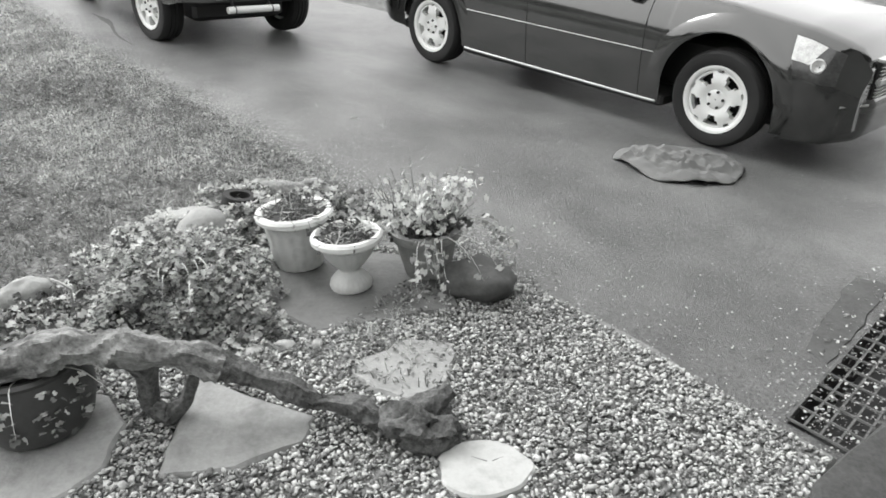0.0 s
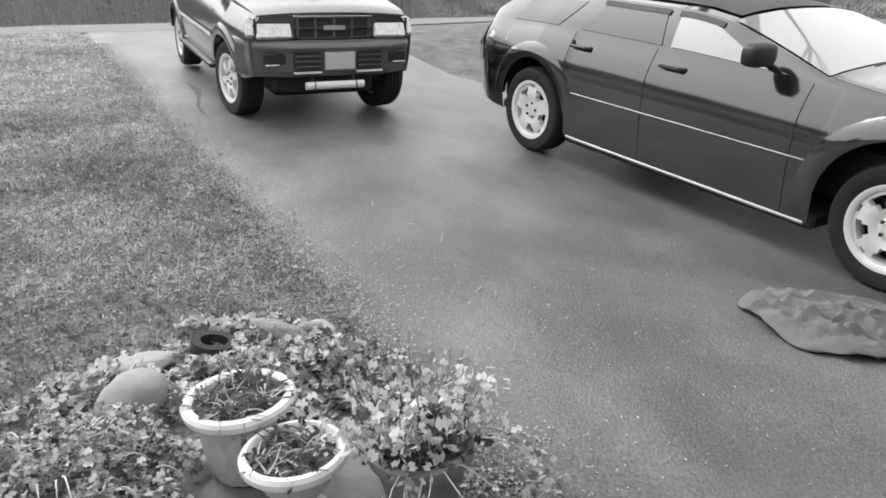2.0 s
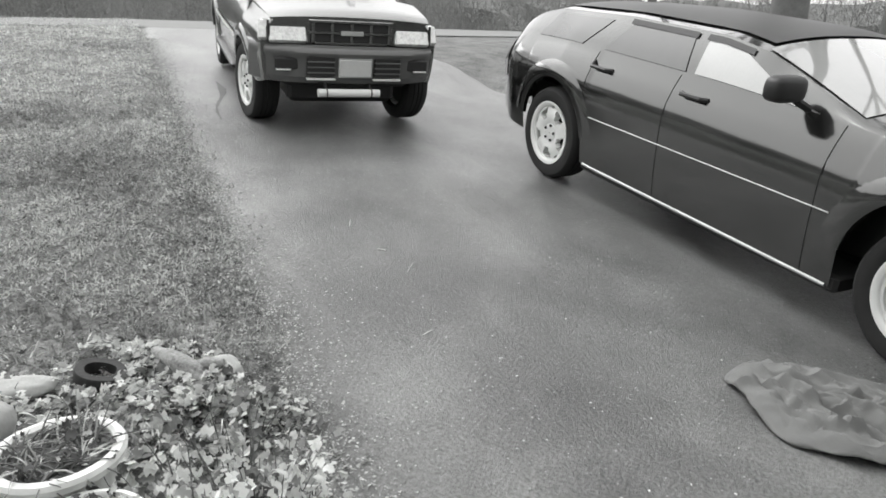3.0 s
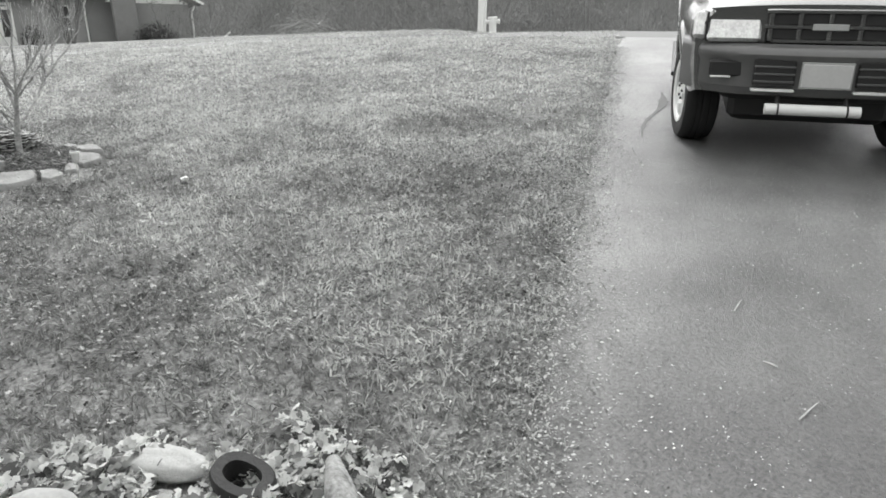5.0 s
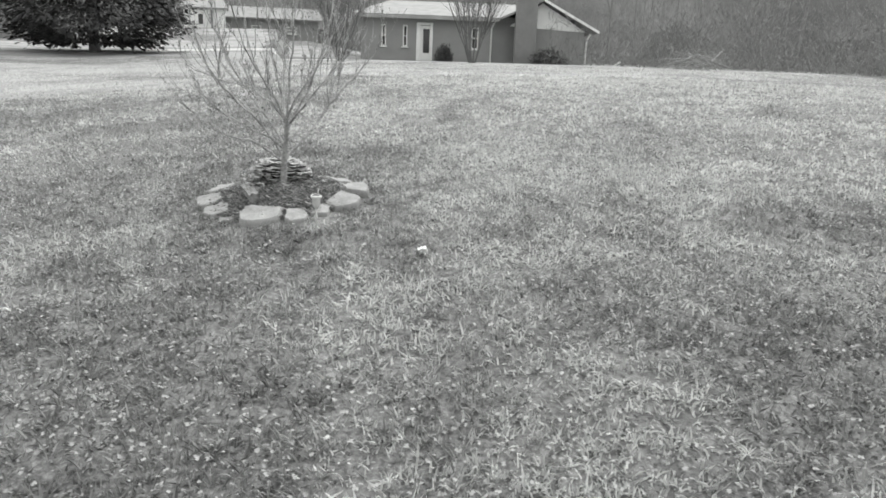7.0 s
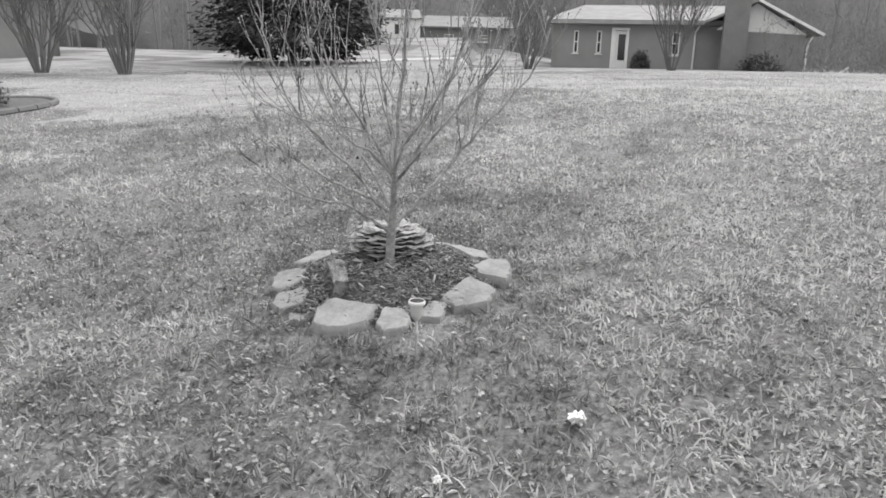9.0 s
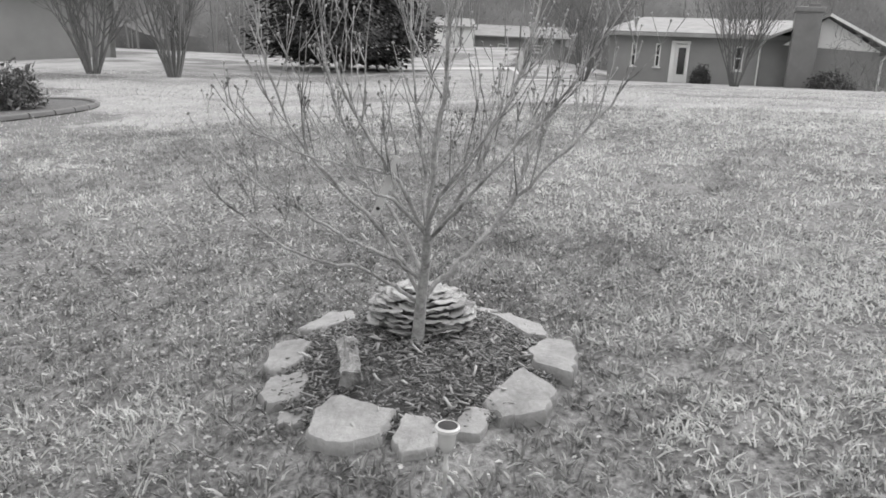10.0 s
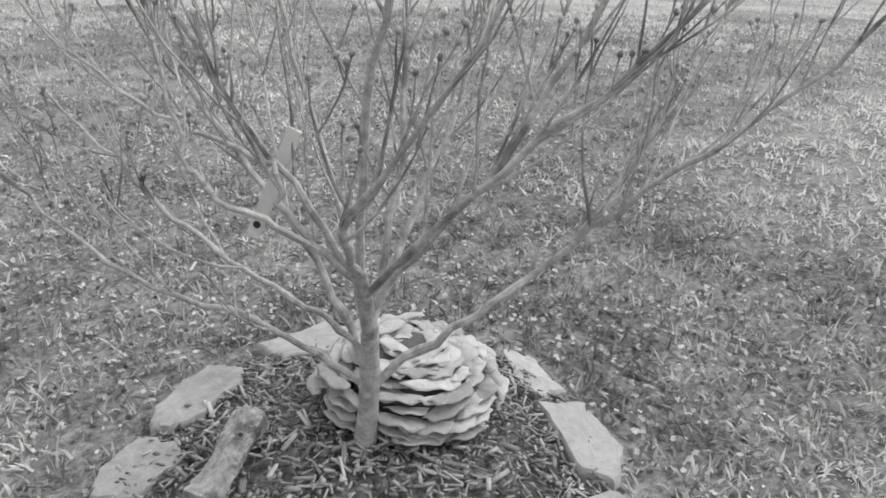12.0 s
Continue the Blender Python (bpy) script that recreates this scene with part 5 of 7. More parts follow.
FLAGS = "flagstones in the gravel"
flagstone(FLAG_SHAPES[0], 1, 0.018, "large dark damp flagstone carrying three planters", FLAGS, wet_slate)
flagstone(FLAG_SHAPES[1], 2, 0.02, "small rounded grey flagstone", FLAGS)
flagstone(FLAG_SHAPES[2], 3, 0.02, "triangular grey flagstone under the driftwood", FLAGS)
flagstone(FLAG_SHAPES[3], 4, 0.02, "grey flagstone under the dark pot", FLAGS)

g = Geo()
sx, sy = 0.15, 1.80
g.slab([(sx + (0.15 + 0.012 * math.sin(3 * a + 1) + 0.006 * math.sin(7 * a)) * math.cos(a), sy + (0.125 + 0.01 * math.sin(2 * a)) * math.sin(a)) for a in [2 * math.pi * k / 40 for k in range(40)]], -0.02, 0.022, 0.008, lambda x, y: land(sx, sy) + 0.06 * (y - sy) - 0.08 * (x - sx))
o = tagged(part("log_slice", g, wood_slice), "pale round slice of a log laid on the gravel", "log slice")
g = Geo()
for k in range(2):
    a = 0.6 + k * 2.25
    p = lambda q: (sx + 0.02 + q * math.cos(a), sy + 0.02 + q * math.sin(a), land(sx, sy) + 0.023 + 0.06 * q * math.sin(a) - 0.08 * (0.02 + q * math.cos(a)))
    g.tube([p(0.01), p(0.03), p(0.05 + 0.012 * k)], [0.002, 0.0016, 0.0006], 4)
part("drying_crack", g, stem_mat, o)


def stone(name, x, y, up, size, seed, material, label, turn=0, rough=0.22, group="", tilt=(0, 0)):
    g = Geo()
    g.blob((0, 0, 0), size, rough, seed, 4, 1.1)
    o = part(name, g, material)
    o.matrix_world = Matrix.Translation(on(x, y, up)) @ pose(0, 0, 0, tilt[0], tilt[1], turn)
    return tagged(o, label, "stone", group)


stone("rock", 0.10, 2.86, 0.07, (0.17, 0.13, 0.10), 3, dark_rock, "dark smooth rock at the edge of the gravel", -15, 0.2)
stone("under_stone", -1.2, 3.07, 0.01, (0.11, 0.09, 0.06), 15, dark_rock, "dark stone half buried under a boulder", 20, 0.2)
stone("boulder", -1.2, 3.07, 0.125, (0.125, 0.092, 0.085), 5, boulder_mat, "smooth egg-shaped grey boulder beside the plants", 50, 0.1, "", (0, -14))
stone("flat_stone", -1.46, 3.385, 0.035, (0.17, 0.065, 0.046), 14, pale_stone, "low flat pale stone at the edge of the lawn", 42, 0.2)
stone("white_stone", -1.75, 2.52, 0.06, (0.12, 0.05, 0.08), 7, pale_stone, "pale angular stone among the leaves", 45, 0.25)
stone("pale_stone", -0.84, 3.8, 0.05, (0.085, 0.085, 0.085), 9, pale_stone, "pale stone by the edge of the drive", 10, 0.2)
for k, (x, y, s) in enumerate(((-0.62, 2.33, 0.045), (-0.72, 2.28, 0.04), (-0.5, 2.36, 0.03), (-0.82, 2.36, 0.035))):
    stone("pale_pebble", x, y, 0.015, (s, s * 0.7, s * 0.55), 20 + k, pale_stone, "large pale pebble on the gravel", k * 40, 0.2, "large pebbles on the gravel")

# a dark hollow block
blk = Geo()
rows = []
for (w, h, z) in ((0.085, 0.06, 0), (0.09, 0.065, 0.01), (0.09, 0.065, 0.13), (0.085, 0.06, 0.14), (0.055, 0.035, 0.14), (0.05, 0.03, 0.03)):
    rows.append([(w * math.copysign(abs(math.cos(a)) ** 0.85, math.cos(a)), h * math.copysign(abs(math.sin(a)) ** 0.85, math.sin(a)), z) for a in [2 * math.pi * k / 24 for k in range(24)]])
blk.grid(rows, True, True)
o = part("hollow_block", blk, mat("black_cast_block", 0.03, 0.7, var=0.5, scale=9, fine=60, bump=0.4))
o.matrix_world = Matrix.Translation(on(-1.22, 3.56, -0.012)) @ pose(0, 0, 0, 16, 14, 35)
tagged(o, "dark hollow cast block among the leaves", "block")

# driftwood: a long arched limb with a gnarled foot
dw = thing("driftwood", Matrix.Identity(4), "weathered twisted driftwood limb arched over the gravel", "driftwood")
g = Geo()
path = [(-1.75, 1.62, 0.30), (-1.34, 1.74, 0.305), (-1.13, 1.83, 0.33), (-0.98, 1.86, 0.318), (-0.8, 1.9, 0.268), (-0.66, 1.93, 0.205), (-0.47, 1.94, 0.125), (-0.29, 1.95, 0.066), (-0.16, 1.91, 0.055)]
fine = []
for i in range(len(path) - 1):
    for k in range(5):
        t = k / 5
        p = Vector(path[i]).lerp(Vector(path[i + 1]), t)
        p += Vector((0, 0.012, 0.012)) * noise.noise(Vector((i + t, 2, 0)) * 1.7)
        p.z += land(p.x, p.y)
        fine.append(p)
rad = [0.045 + 0.008 * math.sin(i * 0.9) + 0.006 * noise.noise(Vector((i * 0.7, 0, 0))) - (0.012 if i > 26 else 0) for i in range(len(fine))]
def gnarled(pts, radii, seed, n=26, ridge=0.16, lump=0.5):
    """A twisted, furrowed piece of old wood."""
    g = Geo()
    dense, dr = [], []
    for i in range(len(pts) - 1):
        for k in range(4):
            dense.append(Vector(pts[i]).lerp(Vector(pts[i + 1]), k / 4))
            dr.append(lerp(radii[i], radii[i + 1], k / 4))
    dense.append(Vector(pts[-1]))
    dr.append(radii[-1])
    rows, side = [], None
    for i, p in enumerate(dense):
        d = (dense[min(i + 2, len(dense) - 1)] - dense[max(i - 2, 0)]).normalized()
        side = d.orthogonal().normalized() if side is None else (side - d * side.dot(d)).normalized()
        up = d.cross(side)
        row = []
        for k in range(n):
            a = 2 * math.pi * k / n
            q = side * math.cos(a) + up * math.sin(a)
            w = p + q * dr[i]
            s = 1 + ridge * (1 - 2 * abs(math.sin(2.5 * a + i * 0.10 + 2.2 * noise.noise(w * 9 + Vector((seed, 0, 0)))))) * 0.7
            s += lump * 0.45 * noise.noise(w * 16 + Vector((seed, 5, 0))) + lump * 0.25 * noise.noise(w * 40 + Vector((0, seed, 0)))
            row.append(p + q * dr[i] * s)
        rows.append(row)
    g.grid(rows, True, True)
    return g


part("limb", gnarled(fine[:25], [r * (1.42 - 0.016 * i) for i, r in enumerate(rad[:25])], 4, ridge=0.2, lump=0.5), driftwood_mat, dw)
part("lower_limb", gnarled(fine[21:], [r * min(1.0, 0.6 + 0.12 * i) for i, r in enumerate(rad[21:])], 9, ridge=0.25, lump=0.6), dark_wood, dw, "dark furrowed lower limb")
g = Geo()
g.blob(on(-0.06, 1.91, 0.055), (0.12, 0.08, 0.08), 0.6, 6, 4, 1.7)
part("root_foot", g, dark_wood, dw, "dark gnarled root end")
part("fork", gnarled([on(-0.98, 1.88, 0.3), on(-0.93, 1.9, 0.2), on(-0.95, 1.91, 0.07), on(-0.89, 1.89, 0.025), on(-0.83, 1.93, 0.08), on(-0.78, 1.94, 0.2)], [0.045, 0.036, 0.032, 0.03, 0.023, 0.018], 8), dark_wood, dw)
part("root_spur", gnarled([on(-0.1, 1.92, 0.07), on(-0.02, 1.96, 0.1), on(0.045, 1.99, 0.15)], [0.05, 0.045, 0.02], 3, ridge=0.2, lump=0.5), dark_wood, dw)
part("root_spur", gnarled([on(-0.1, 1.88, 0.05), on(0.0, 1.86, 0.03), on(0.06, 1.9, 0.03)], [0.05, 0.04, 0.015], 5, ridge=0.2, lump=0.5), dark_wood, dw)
g = Geo()
g.tube([on(-1.12, 1.88, 0.3), on(-1.06, 1.95, 0.2), on(-0.96, 1.98, 0.16)], [0.035, 0.03, 0.02], 10, 0.4, 3)
part("fork", g, driftwood_mat, dw)

# a second piece behind the planters
g = Geo()
g.tube([on(-1.14, 3.78, 0.09), on(-1.02, 3.75, 0.1), on(-0.89, 3.715, 0.09), on(-0.8, 3.69, 0.06), on(-0.72, 3.67, 0.01)], [0.022, 0.038, 0.042, 0.04, 0.03], 14, 0.4, 5)
g.tube([on(-0.92, 3.73, 0.1), on(-0.86, 3.75, 0.13), on(-0.8, 3.77, 0.14)], [0.028, 0.026, 0.014], 10, 0.4, 6)
tagged(part("driftwood", g, driftwood_mat), "short pale driftwood piece among the leaves", "driftwood")


def planter(name, x, y, prof, rim, material, label, up=0.018, flutes=0, n=96, size=1.0, tall=1.0):
    """A turned planter with a thick rolled rim, and soil inside."""
    th = thing(name, Matrix.Translation(on(x, y, up)) @ Matrix.Diagonal((size, size, size * tall, 1)), label, "planter", "planters on the flagstone")
    wave = (lambda k, z: 1 + 0.02 * math.cos(2 * math.pi * k / n * flutes)) if flutes else None
    g = Geo()
    g.lathe(prof, n, None, wave)
    part("pot", g, material, th)
    g = Geo()
    g.lathe(rim[0], n)
    part("rim", g, rim[1], th)
    r, z = rim[2]
    s = Geo()
    s.lathe([(r, z - 0.02), (r, z), (r * 0.6, z + 0.01), (0.01, z + 0.018)], 24)
    part("soil", s, soil_mat, th)
    return th


p1 = planter("plant_pot", -0.71, 2.97, [(0.105, 0), (0.108, 0.01), (0.112, 0.02), (0.122, 0.08), (0.137, 0.2), (0.142, 0.235), (0.13, 0.235)],
             ([(0.14, 0.225), (0.158, 0.222), (0.172, 0.232), (0.175, 0.25), (0.168, 0.262), (0.15, 0.266), (0.14, 0.258), (0.136, 0.225)], cream_rim, (0.138, 0.235)), cream_plastic,
             "round pale plastic pot of dead stalks with a thick rim", flutes=16)
p2 = planter("urn_planter", -0.445, 2.8, [(0.088, 0), (0.09, 0.015), (0.085, 0.03), (0.06, 0.055), (0.042, 0.068), (0.042, 0.076), (0.062, 0.09), (0.098, 0.13), (0.115, 0.175), (0.12, 0.19), (0.11, 0.19)],
             ([(0.118, 0.182), (0.14, 0.18), (0.15, 0.19), (0.151, 0.205), (0.143, 0.215), (0.13, 0.217), (0.122, 0.208), (0.118, 0.182)], cream_rim, (0.119, 0.19)), cream_plastic,
             "pale footed plastic urn with a rolled rim", flutes=24, size=1.02, tall=1.14)
p3 = planter("clay_pot", -0.125, 2.97, [(0.11, 0), (0.114, 0.01), (0.135, 0.1), (0.155, 0.2), (0.158, 0.22), (0.145, 0.22)],
             ([(0.155, 0.195), (0.17, 0.195), (0.176, 0.205), (0.178, 0.24), (0.168, 0.248), (0.152, 0.244), (0.15, 0.2)], terracotta, (0.152, 0.21)), terracotta,
             "weathered clay pot of straggling white-flowered plants", size=0.9)
dp = planter("dark_pot", -1.3, 1.86, [(0.15, 0), (0.16, 0.02), (0.185, 0.12), (0.185, 0.2), (0.165, 0.27), (0.14, 0.28)],
             ([(0.14, 0.27), (0.165, 0.268), (0.17, 0.285), (0.155, 0.295), (0.135, 0.29), (0.132, 0.27)], dark_pot_mat, (0.134, 0.275)), dark_pot_mat,
             "dark glazed pot with trailing leaves on a flagstone", up=0.02, tall=0.8)


def arching(g, rnd, base, length, d, r, droop):
    pts, q, e = [base.copy()], base.copy(), d.normalized()
    for i in range(6):
        e = (e + Vector((rnd.uniform(-0.15, 0.15), rnd.uniform(-0.15, 0.15), -droop))).normalized()
        q = q + e * length / 6
        pts.append(q.copy())
    g.tube(pts, [r * (1 - 0.12 * i) for i in range(7)], 4, caps=False)
    return pts


def foliage(name, parent, pos, size, material, seed, shape=None, tilt=0.7):
    """Separate small leaves at the given places, as one part."""
    rs = np.random.RandomState(seed)
    pos = np.array(pos)
    n = len(pos)
    s = size * (0.6 + 0.8 * rs.rand(n))
    bv, bf = shape or (LEAF_V, LEAF_F)
    o = scatter(name, bv, bf, pos, turns(rs, n, tilt), np.stack([s, s * (0.7 + 0.5 * rs.rand(n)), s], 1), material, False)
    o.parent = parent
    o["kind"] = "stuff"
    return o


LOB = (LOBED_V, LOBED_F)
rnd = random.Random(3)
# dead stalks in the first pot, and bits in the urn
for th, r, z, k, ln, seed in ((p1, 0.125, 0.235, 190, 0.13, 1), (p2, 0.105, 0.19, 120, 0.08, 2)):
    g, gd = Geo(), Geo()
    tips = []
    for i in range(k):
        a, q = rnd.uniform(0, 6.28), r * math.sqrt(rnd.random())
        b = Vector((q * math.cos(a), q * math.sin(a), z + 0.01))
        pts = arching(g if i % 3 else gd, rnd, b, ln * rnd.uniform(0.5, 1.2), Vector((rnd.uniform(-0.9, 0.9), rnd.uniform(-0.9, 0.9), 0.6)), 0.0034, rnd.uniform(0.05, 0.4))
        tips += pts[2:]
    part("dead_stalks", g, stem_mat, th)
    part("dry_stalks", gd, straw, th)
    foliage("dead_leaves", th, [tuple(t) for t in tips if rnd.random() < 0.16], 0.024, dark_leaf, seed, LOB)
    foliage("leaves", th, [tuple(t) for t in tips if rnd.random() < 0.04], 0.018, leaf_mat, seed + 5, LOB)
# flowers over the urn's rim
foliage("blossom", p2, [(0.06 + rnd.uniform(-0.05, 0.06), 0.04 + rnd.uniform(-0.05, 0.07), 0.22 + rnd.uniform(-0.02, 0.05)) for _ in range(40)], 0.02, petal_mat, 21, LOB)
# the third pot: tall twigs, pale flowers, trailing shoots
g, gt = Geo(), Geo()
tips, trail = [], []
for i in range(60):
    a, q = rnd.uniform(0, 6.28), 0.12 * math.sqrt(rnd.random())
    b = Vector((q * math.cos(a), q * math.sin(a), 0.21))
    pts = arching(g, rnd, b, rnd.uniform(0.15, 0.3), Vector((0.8 * math.cos(a) * rnd.random(), 0.8 * math.sin(a) * rnd.random(), 1)), 0.0032, rnd.uniform(-0.05, 0.12))
    tips += pts[3:]
for i in range(22):
    a = rnd.uniform(0, 6.28)
    b = Vector((0.13 * math.cos(a), 0.13 * math.sin(a), 0.23))
    pts = arching(gt, rnd, b, rnd.uniform(0.2, 0.42), Vector((math.cos(a), math.sin(a), 0.7)), 0.003, rnd.uniform(0.28, 0.45))
    trail += pts[2:]
for q in range(3):
    pts = arching(gt, rnd, Vector((0.12, 0.02 + 0.03 * q, 0.25)), 0.38 - 0.05 * q, Vector((1, 0.1 * q, 0.75)), 0.004, 0.32)
    trail += pts[4:] * 3
for i in range(16):
    a = rnd.uniform(1.2, 4.2)
    arching(g, rnd, Vector((0.1 * math.cos(a), 0.1 * math.sin(a), 0.22)), rnd.uniform(0.22, 0.36), Vector((0.55 * math.cos(a), 0.55 * math.sin(a), 1)), 0.0036, rnd.uniform(-0.06, 0.03))
part("twigs", g, stem_mat, p3)
part("trailing_shoots", gt, straw, p3)
jit = lambda p, s: (p[0] + rnd.gauss(0, s), p[1] + rnd.gauss(0, s), p[2] + rnd.gauss(0, s))
foliage("blossom", p3, [jit(t, 0.03) for t in tips for _ in range(2) if rnd.random() < 0.5], 0.034, pale_leaf, 31, LOB, 1.1)
foliage("petals", p3, [jit(t, 0.02) for t in tips if rnd.random() < 0.6], 0.034, petal_mat, 32, LOB, 1.1)
foliage("leaves", p3, [jit(t, 0.018) for t in tips + trail if rnd.random() < 0.55], 0.032, leaf_mat, 33, LOB, 1.0)
foliage("trailing_leaves", p3, [jit(t, 0.014) for t in trail if rnd.random() < 0.9], 0.032, pale_leaf, 34, LOB, 1.2)
foliage("dark_leaves", p3, [(rnd.gauss(0, 0.08), rnd.gauss(0, 0.08), 0.22 + 0.08 * rnd.random()) for _ in range(300)], 0.036, dark_leaf, 35, LOB)
foliage("vine_leaves", dp, [(0.19 * math.cos(a) * 1.02, 0.19 * math.sin(a) * 1.02, z) for a, z in [(rnd.choice((3.4, 4.1, 4.9, 5.5, 6.0)) + rnd.gauss(0, 0.12), rnd.uniform(0.05, 0.27)) for _ in range(110)]], 0.026, leaf_mat, 41, LOB)
g = Geo()
for k in range(12):
    arching(g, rnd, Vector((0.1 * math.cos(k), 0.1 * math.sin(k), 0.28)), 0.25, Vector((math.cos(k), math.sin(k), 0.8)), 0.003, 0.35)
part("vine_stems", g, straw, dp)


def leafy_clump(name, label, cx, cy, rx, ry, h, n, leaf, seed, mats, stalks=20, category="shrub"):
    """A low mound of leaves on many thin stems."""
    th = thing(name, Matrix.Translation(on(cx, cy)), label, category)
    rs = np.random.RandomState(seed)
    rnd = random.Random(seed)
    g = Geo()
    for i in range(50):
        a, q = rnd.uniform(0, 6.28), math.sqrt(rnd.random())
        arching(g, rnd, Vector((rx * q * 0.7 * math.cos(a), ry * q * 0.7 * math.sin(a), 0)), h * rnd.uniform(0.6, 1.1), Vector((0.5 * math.cos(a), 0.5 * math.sin(a), 1)), 0.003, 0.08)
    part("stems", g, stem_mat, th)
    if stalks:
        g = Geo()
        for i in range(stalks):
            a, q = rnd.uniform(0, 6.28), 0.8 * math.sqrt(rnd.random())
            arching(g, rnd, Vector((rx * q * math.cos(a), ry * q * math.sin(a), h * math.sqrt(1 - q * q) * 0.9)), rnd.uniform(0.06, 0.16), Vector((math.cos(a), math.sin(a), 0.9)), 0.0035, 0.4)
        part("dry_stalks", g, straw, th)
    for k, (m, share) in enumerate(mats):
        c = int(n * share)
        a, q = rs.rand(c) * 2 * np.pi, np.sqrt(rs.rand(c))
        lump = 1 + 0.28 * np.sin(a * 4 + seed) * q + 0.2 * np.sin(a * 9 + 2 * seed)
        z = h * np.sqrt(np.maximum(0, 1 - q ** 2.2)) * (0.55 + 0.45 * rs.rand(c) ** 0.5) * (0.85 + 0.3 * np.sin(q * 7 + a * 5))
        x, y = rx * q * lump * np.cos(a), ry * q * lump * np.sin(a)
        dz = np.array([land(cx + u, cy + w) for u, w in zip(x, y)]) - land(cx, cy)
        foliage("leaves", th, np.stack([x, y, np.maximum(z, 0.01) + dz], 1), leaf, m, seed + k, LOB, 0.55)
    return th


MIX = [(leaf_mat, 0.54), (pale_leaf, 0.32), (dark_leaf, 0.14)]
leafy_clump("low_shrub", "low leafy evergreen shrub with dry curled stalks", -1.12, 2.62, 0.4, 0.36, 0.27, 8200, 0.021, 3, MIX, 40)
leafy_clump("ground_cover", "leafy ground cover behind the planters", -0.95, 3.42, 0.4, 0.3, 0.12, 2400, 0.032, 4, MIX, 6, "plants")
leafy_clump("ground_cover", "leafy ground cover at the drive's edge", -0.72, 3.62, 0.3, 0.22, 0.14, 1800, 0.033, 5, MIX, 4, "plants")
leafy_clump("ground_cover", "leafy ground cover round the pale stones", -1.42, 3.18, 0.3, 0.28, 0.1, 1300, 0.031, 6, MIX, 5, "plants")
leafy_clump("ground_cover", "sparse dark ground cover near the driftwood", -1.62, 2.35, 0.36, 0.28, 0.1, 1400, 0.03, 7, [(leaf_mat, 0.4), (dark_leaf, 0.4), (pale_leaf, 0.2)], 16, "plants")
leafy_clump("ground_cover", "small leaves creeping over the gravel", -0.78, 2.38, 0.16, 0.12, 0.05, 300, 0.03, 8, MIX, 0, "plants")
leafy_clump("ground_cover", "leafy ground cover before the grass", -1.12, 3.75, 0.3, 0.2, 0.1, 1200, 0.032, 9, MIX, 3, "plants")
g = Geo()
g.tube([on(-1.5, 2.45, 0.0), on(-1.49, 2.44, 0.1), on(-1.47, 2.42, 0.16), on(-1.5, 2.4, 0.2), on(-1.53, 2.4, 0.21)], 0.006, 5)
tagged(part("curled_stalk", g, straw), "pale curled dry stalk standing in the leaves", "stalk")

# drain grate and the concrete beside it
rusty_bar = mat("rusty_bar", 0.13, 0.8, var=0.5, scale=20, fine=90, bump=0.4)
gd = thing("drain_grate", Matrix.Identity(4), "rusty dark steel grating over a trench drain", "grate")
d0, d1, ln = Vector((1.3, 2.11, 0)), Vector((0.65, 0.76, 0)), 1.9
ac = Vector((0.76, -0.65, 0))
frame_at = lambda s, w, z: Vector((*(d0 + d1 * s + ac * w).xy, land(*(d0 + d1 * s + ac * w).xy) + z))
g = Geo()
rows = [[frame_at(i * 0.1, w, z) for w, z in ((-0.11, 0.014), (-0.1, -0.2), (0.1, -0.2), (0.11, 0.014))] for i in range(20)]
g.grid(rows)
part("trench", g, black_plastic, gd)


def open_over(ob, s0, s1, w0, w1):
    """Cuts the opening of the drain out of a ground sheet."""
    bm = bmesh.new()
    bm.from_mesh(ob.data)
    mid = d0 + d1 * (s0 + s1) / 2
    for co, no in ((d0 + d1 * s0, d1), (d0 + d1 * s1, d1), (d0 + ac * w0, ac), (d0 + ac * w1, ac)):
        near = [f for f in bm.faces if (f.calc_center_median().xy - mid.xy).length < 1.4]
        bmesh.ops.bisect_plane(bm, geom=near + list({e for f in near for e in f.edges}) + list({v for f in near for v in f.verts}), plane_co=co, plane_no=no)
    gone = []
    for f in bm.faces:
        c = f.calc_center_median() - d0
        c.z = 0
        if s0 < c.dot(d1) < s1 and w0 < c.dot(ac) < w1:
            gone.append(f)
    bmesh.ops.delete(bm, geom=gone, context="FACES")
    bm.to_mesh(ob.data)
    bm.free()


for sheet in (ground, drive):
    open_over(sheet, 0.0, 1.9, -0.108, 0.108)
for i in range(20):
    c = Geo()
    c.tube([frame_at(i * 0.1, -0.115, 0.02), frame_at(i * 0.1, 0.115, 0.02)], 0.006, 4)
    part("cross_bar", c, rusty_bar, gd)
for w in (-0.112, -0.056, 0.0, 0.056, 0.112):
    c = Geo()
    c.tube([frame_at(i * 0.1, w, 0.018) for i in range(20)], 0.006, 4)
    part("long_bar", c, rusty_bar, gd)
g = Geo()
g.slab(irregular(ccw([(1.16, 1.82), (1.57, 2.19), (2.6, 3.25), (3.6, 2.6), (2.2, 0.6), (0.95, 1.1)]), 8, 5, 0.01), -0.1, 0.07, 0.02, lambda x, y: min(0.12, land(x, y)) + 0.03)
structure("concrete_apron", g, mat("dark_concrete", 0.085, 0.9, var=0.4, scale=4, fine=60, bump=0.6, grain=0.8, stain=(0.6, 3, 0.45, 0.65)), "pale concrete edge beside the drain", "concrete")
